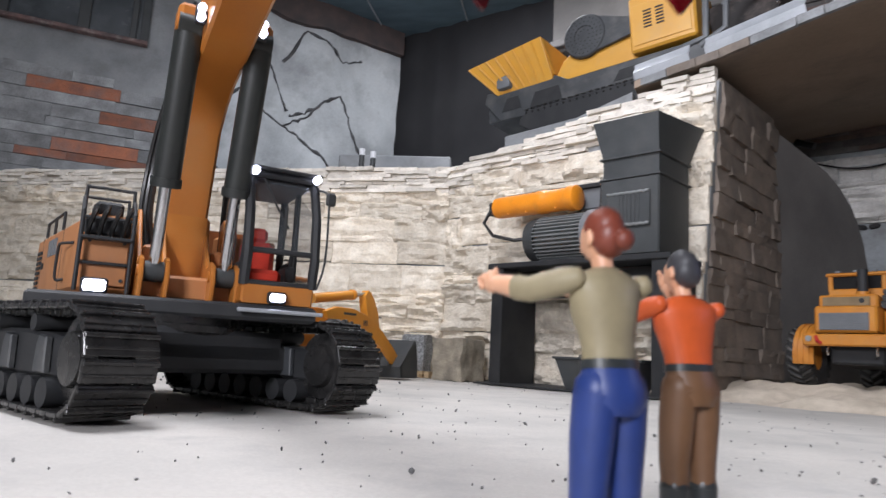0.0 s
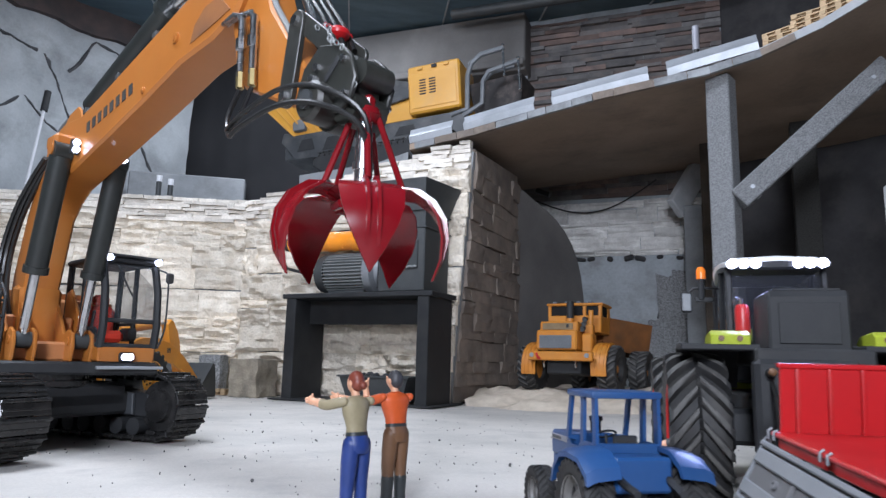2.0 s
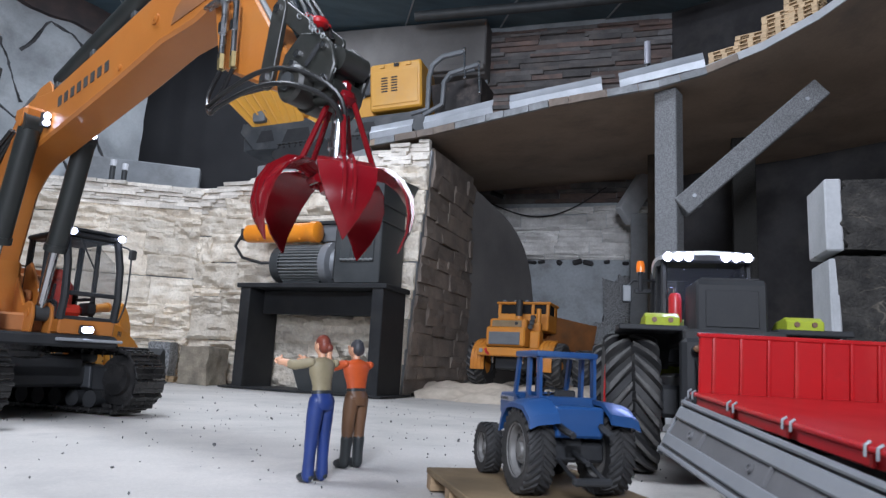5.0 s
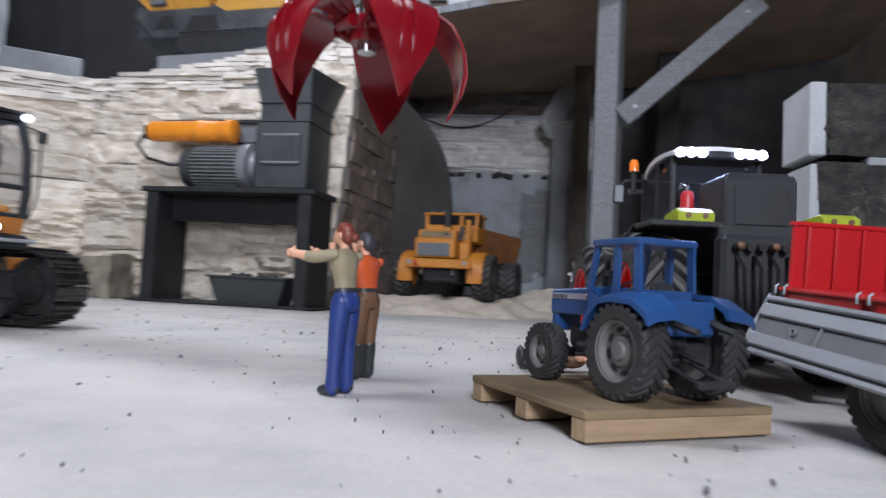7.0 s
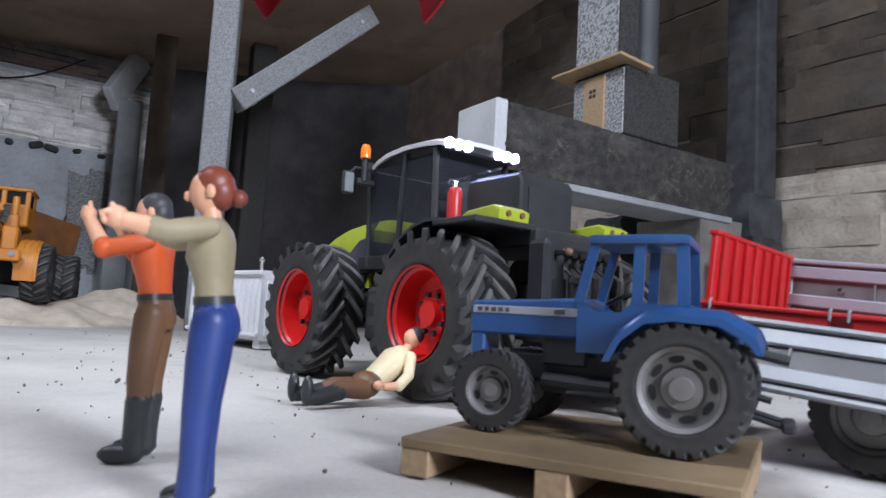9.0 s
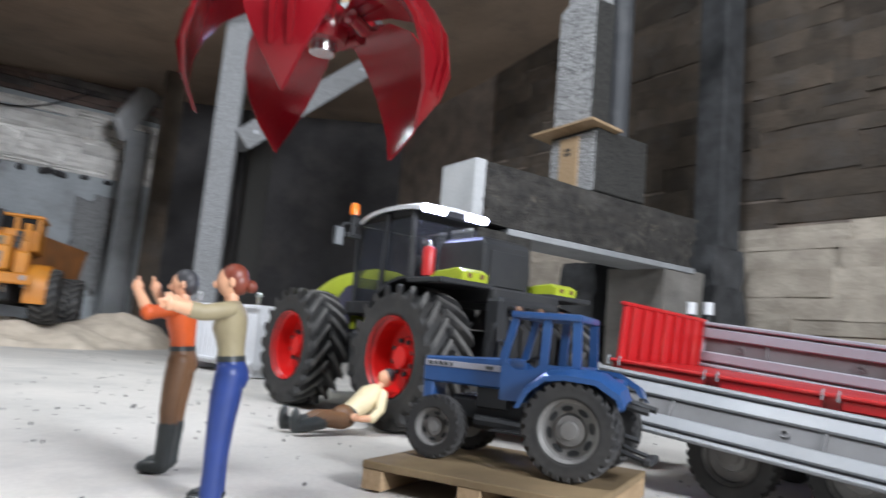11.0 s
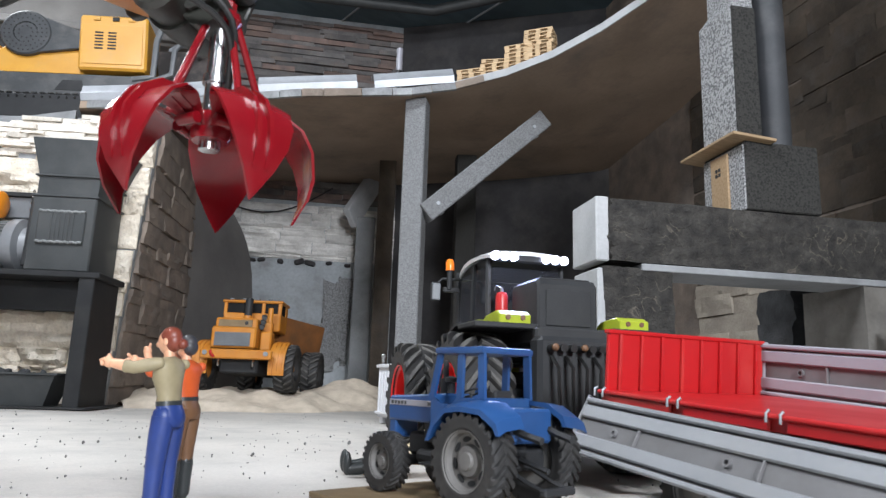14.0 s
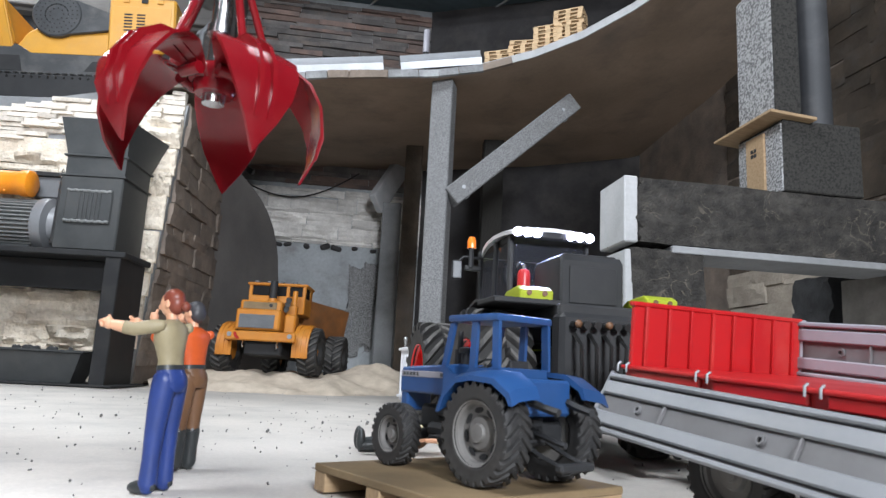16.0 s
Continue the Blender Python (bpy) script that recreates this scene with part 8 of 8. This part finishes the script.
g = Geo()
g.lathe([(0, -0.088), (0.030, -0.088), (0.032, -0.092), (0.062, -0.092), (0.066, -0.088), (0.066, -0.076), (0, -0.076)], 32, "y", (0.02, 0, 0.265))
g.prism([(0.0, 0.20), (0.16, 0.225), (0.17, 0.275), (0.02, 0.331), (-0.03, 0.30)], -0.089, -0.076, "y", 0.002)
fw = part("flywheel_guard", g, M_CRUSHGREY, mcr, "dark grey flywheel guard")
g = Geo()
for r in (0.018, 0.030, 0.042, 0.054):
    for k in range(int(r * 500)):
        a = math.tau * k / int(r * 500)
        g.cyl((0.02 + r * math.cos(a), -0.0925, 0.265 + r * math.sin(a)), (0.02 + r * math.cos(a), -0.0932, 0.265 + r * math.sin(a)), 0.0022, None, 6)
part("guard_hole", g, M_BLACKMETAL, fw)
g = Geo()
g.box((-0.25, -0.096, 0.195), (0.05, 0.03, 0.045), 0.010, None, 2)
part("drive_motor", g, M_GREY, mcr)
g = Geo()
g.box((0.250, -0.02, 0.242), (0.180, 0.16, 0.165), 0.006)
eb = part("engine_box", g, M_YEL2, mcr, "yellow engine box")
g = Geo()
g.box((0.250, -0.1015, 0.235), (0.155, 0.002, 0.118), 0.0005)
part("engine_door", g, M_YEL2, eb)
for cx in (0.213, 0.247):
    for k in range(6):
        g = Geo()
        g.box((cx, -0.1032, 0.222 + k * 0.0095), (0.022, 0.0012, 0.0045))
        part("door_slot", g, M_BLACKMETAL, eb)
for cx, cz in ((0.255, 0.312), (0.205, 0.312), (0.297, 0.312)):
    g = Geo()
    g.box((cx, -0.1035, cz), (0.018, 0.003, 0.012), 0.001)
    part("door_latch", g, M_BLACKMETAL if cx == 0.255 else M_YEL2, eb)
g = Geo()
for y in (-0.085, 0.05):
    g.tube([(0.30, y, 0.14), (0.355, y, 0.15), (0.362, y, 0.26), (0.375, y, 0.30), (0.41, y, 0.325), (0.487, y, 0.332)], 0.009, 8)
    g.tube([(0.34, y, 0.13), (0.405, y, 0.16), (0.412, y, 0.235), (0.432, y, 0.262), (0.53, y, 0.280)], 0.008, 8)
part("conveyor_frame", g, M_GREY, mcr, "grey conveyor frame tubes")
for x, z0, z1 in ((0.484, 0.238, 0.338), (0.531, 0.181, 0.284)):
    g = Geo()
    g.cyl((x, -0.09, z0), (x, -0.09, z1), 0.0035, None, 8)
    g.ball((x, -0.09, z1), 0.006, 8, 6)
    g.ball((x, -0.09, z0), 0.006, 8, 6)
    part("stay_rod", g, M_STEEL, mcr, "bright stay rod")
g = Geo()
lo = [(0.49, -0.05), (0.62, -0.05), (0.62, 0.05), (0.49, 0.05)]
hi = [(0.46, -0.07), (0.645, -0.07), (0.645, 0.07), (0.46, 0.07)]
g.rings([[(x, y, 0.05) for x, y in lo], [(x, y, 0.265) for x, y in hi], [(x * 0.995, y * 0.9, 0.265) for x, y in hi], [(x, y * 0.9, 0.06) for x, y in lo]])
tagged(part("scrap_bin", g, M_SOOTBIN, None, "", heading(0.36, 2.17, 0.715, 0.82, -0.57) @ pose(-0.045, 0.12, 0.01, 0, -4, 0)), "sooty dark metal bin on the ramp", "bin")
# clutter on the wall top
rod = thing("leaning_rod", pose(-0.81, 2.50, 0.575), "thin pale rod with a black grip leaning on the upper ground", "rod")
g = Geo()
g.cyl((0, 0, 0), (0.022, 0.045, 0.425), 0.0055, None, 10)
part("shaft", g, M_WHITE, rod)
g = Geo()
g.cyl((0.022, 0.045, 0.425), (0.026, 0.052, 0.505), 0.013, 0.012, 14)
part("grip", g, M_BLACKMETAL, rod, "black grip")
g = Geo()
g.box((0, 0, 0.165), (0.49, 0.09, 0.33), 0.006)
tagged(part("concrete_bar", g, M_CONC, None, "", pose(-0.345, 3.02, 0.575, 0, 0, 2)), "grey concrete block on the upper ground", "block")
for x, h in ((-0.30, 0.085), (-0.262, 0.075)):
    g = Geo()
    g.cyl((0, 0, 0), (0, 0, h), 0.009, None, 12)
    b_ = tagged(part("small_bottle", g, M_DARKGREY, None, "", pose(x, 2.30, 0.613)), "small dark bottle with a white cap on the wall", "bottle", "bottles on the wall")
    g = Geo()
    g.cyl((0, 0, h), (0, 0, h + 0.022), 0.010, None, 12)
    part("cap", g, M_WHITE, b_, "white cap")
g = Geo()
g.tube([(1.10, 2.44, 0.80), (1.14, 2.40, 0.775)], 0.012, 8)
tagged(part("rubber_plug", g, M_HOSE, None), "black rubber sleeve hanging under the ramp", "sleeve")
g = Geo()
pts = []
for k in range(17):
    t = k / 16
    pts.append((1.14 + 0.42 * t, 2.575 - 0.245 * t, 0.79 + 0.06 * t - 0.09 * math.sin(math.pi * t)))
g.tube(pts, 0.003, 6)
tagged(part("hanging_cable", g, M_HOSE), "thin dark cable hanging along the rear wall", "cable")
g = Geo()
g.cyl((0, 0, 0), (0, 0, 0.10), 0.004, None, 8)
rl = tagged(part("roller_post", g, M_STEEL, None, "", pose(1.185, 1.40, 0.835)), "thin rod with a pale roller on the ramp", "rod")
g = Geo()
g.cyl((0, 0, 0.055), (0, 0, 0.085), 0.008, None, 12)
part("dark_sleeve", g, M_HOSE, rl)
g = Geo()
g.cyl((0, 0, 0.085), (0, 0, 0.15), 0.009, None, 12)
part("pale_roller", g, M_SILVER, rl)
for x, y in ((1.292, 0.300), (1.282, 0.272)):
    cb = thing("small_marker", pose(x, y, 0.0), "small dark marker post with a white top behind the trailer", "marker", "marker posts by the wall")
    g = Geo()
    g.cyl((0, 0, 0), (0, 0, 0.165), 0.007, 0.006, 12)
    part("shaft", g, M_BLACKMETAL, cb)
    g = Geo()
    g.cyl((0, 0, 0.165), (0, 0, 0.186), 0.008, None, 12)
    part("cap", g, M_WHITE, cb, "white cap")


# ---- stones and slates on the walls ----
def one_of(kinds):
    return lambda: RND.choice(kinds)


stones_on(wall_a, (-1.75, 2.265), FOLD, 0.0, lambda s: 0.555, (0.032, 0.085), (0.11, 0.26), 0.040, one_of(STONES), 0.0010, 0.36, uneven=0.005)
stones_on(wall_b, FOLD, CORNER, 0.0, lambda s: 0.555 + 0.10 * s / 0.79, (0.032, 0.085), (0.10, 0.25), 0.041, one_of(STONES), 0.0010, 0.36, foot_b=FOOT, uneven=0.005)
stones_on(wall_a, (-1.75, 2.272), FOLD, 0.536, lambda s: 0.615, (0.009, 0.013), (0.04, 0.10), 0.035, one_of(THINS), 0.001, 0.45, "slate")
stones_on(wall_b, (FOLD[0], FOLD[1] + 0.01), (CORNER[0], CORNER[1] + 0.01), 0.530, lambda s: 0.612 + 0.125 * s / 0.79, (0.009, 0.013), (0.04, 0.10), 0.035, one_of(THINS), 0.001, 0.45, "slate",
          zlow=lambda s: 0.530 + 0.10 * s / 0.79)
stones_on(wall_c, (CORNER[0] + 0.008, CORNER[1] + 0.012), SIDE_END, 0.0, lambda s: 0.705, (0.024, 0.060), (0.06, 0.17), 0.013, one_of(BROWNS), 0.0006, 0.40, foot_a=FOOT, uneven=0.004)
stones_on(wall_d, RW0, RW1, 0.548, lambda s: 0.80 - 0.02 * s, (0.020, 0.058), (0.06, 0.20), 0.026, one_of(RECESSES), 0.0022, 0.7, uneven=0.004)
stones_on(wall_d, RW0, RW1, 0.79, lambda s: 1.60, (0.014, 0.027), (0.10, 0.27), 0.020, one_of(SLATES), 0.0014, 0.75, "slate")
stones_on(wall_e, (-1.85, 2.153), RK[1], 0.57, lambda s: 1.09 - 0.10 * s, (0.030, 0.055), (0.14, 0.32), 0.014, one_of(GREYS), 0.001, 0.5, "slate")
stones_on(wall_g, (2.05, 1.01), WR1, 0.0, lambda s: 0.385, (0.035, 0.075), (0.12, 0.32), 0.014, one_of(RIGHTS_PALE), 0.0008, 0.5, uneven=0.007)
# Upper courses take darker stones: the ramp's shade, put into colour.
stones_on(wall_g, (2.05, 1.01), WR1, 0.385, lambda s: 1.30, (0.030, 0.068), (0.07, 0.22), 0.010, one_of(RIGHTS_SHADED), 0.0002, 0.30, uneven=0.010)
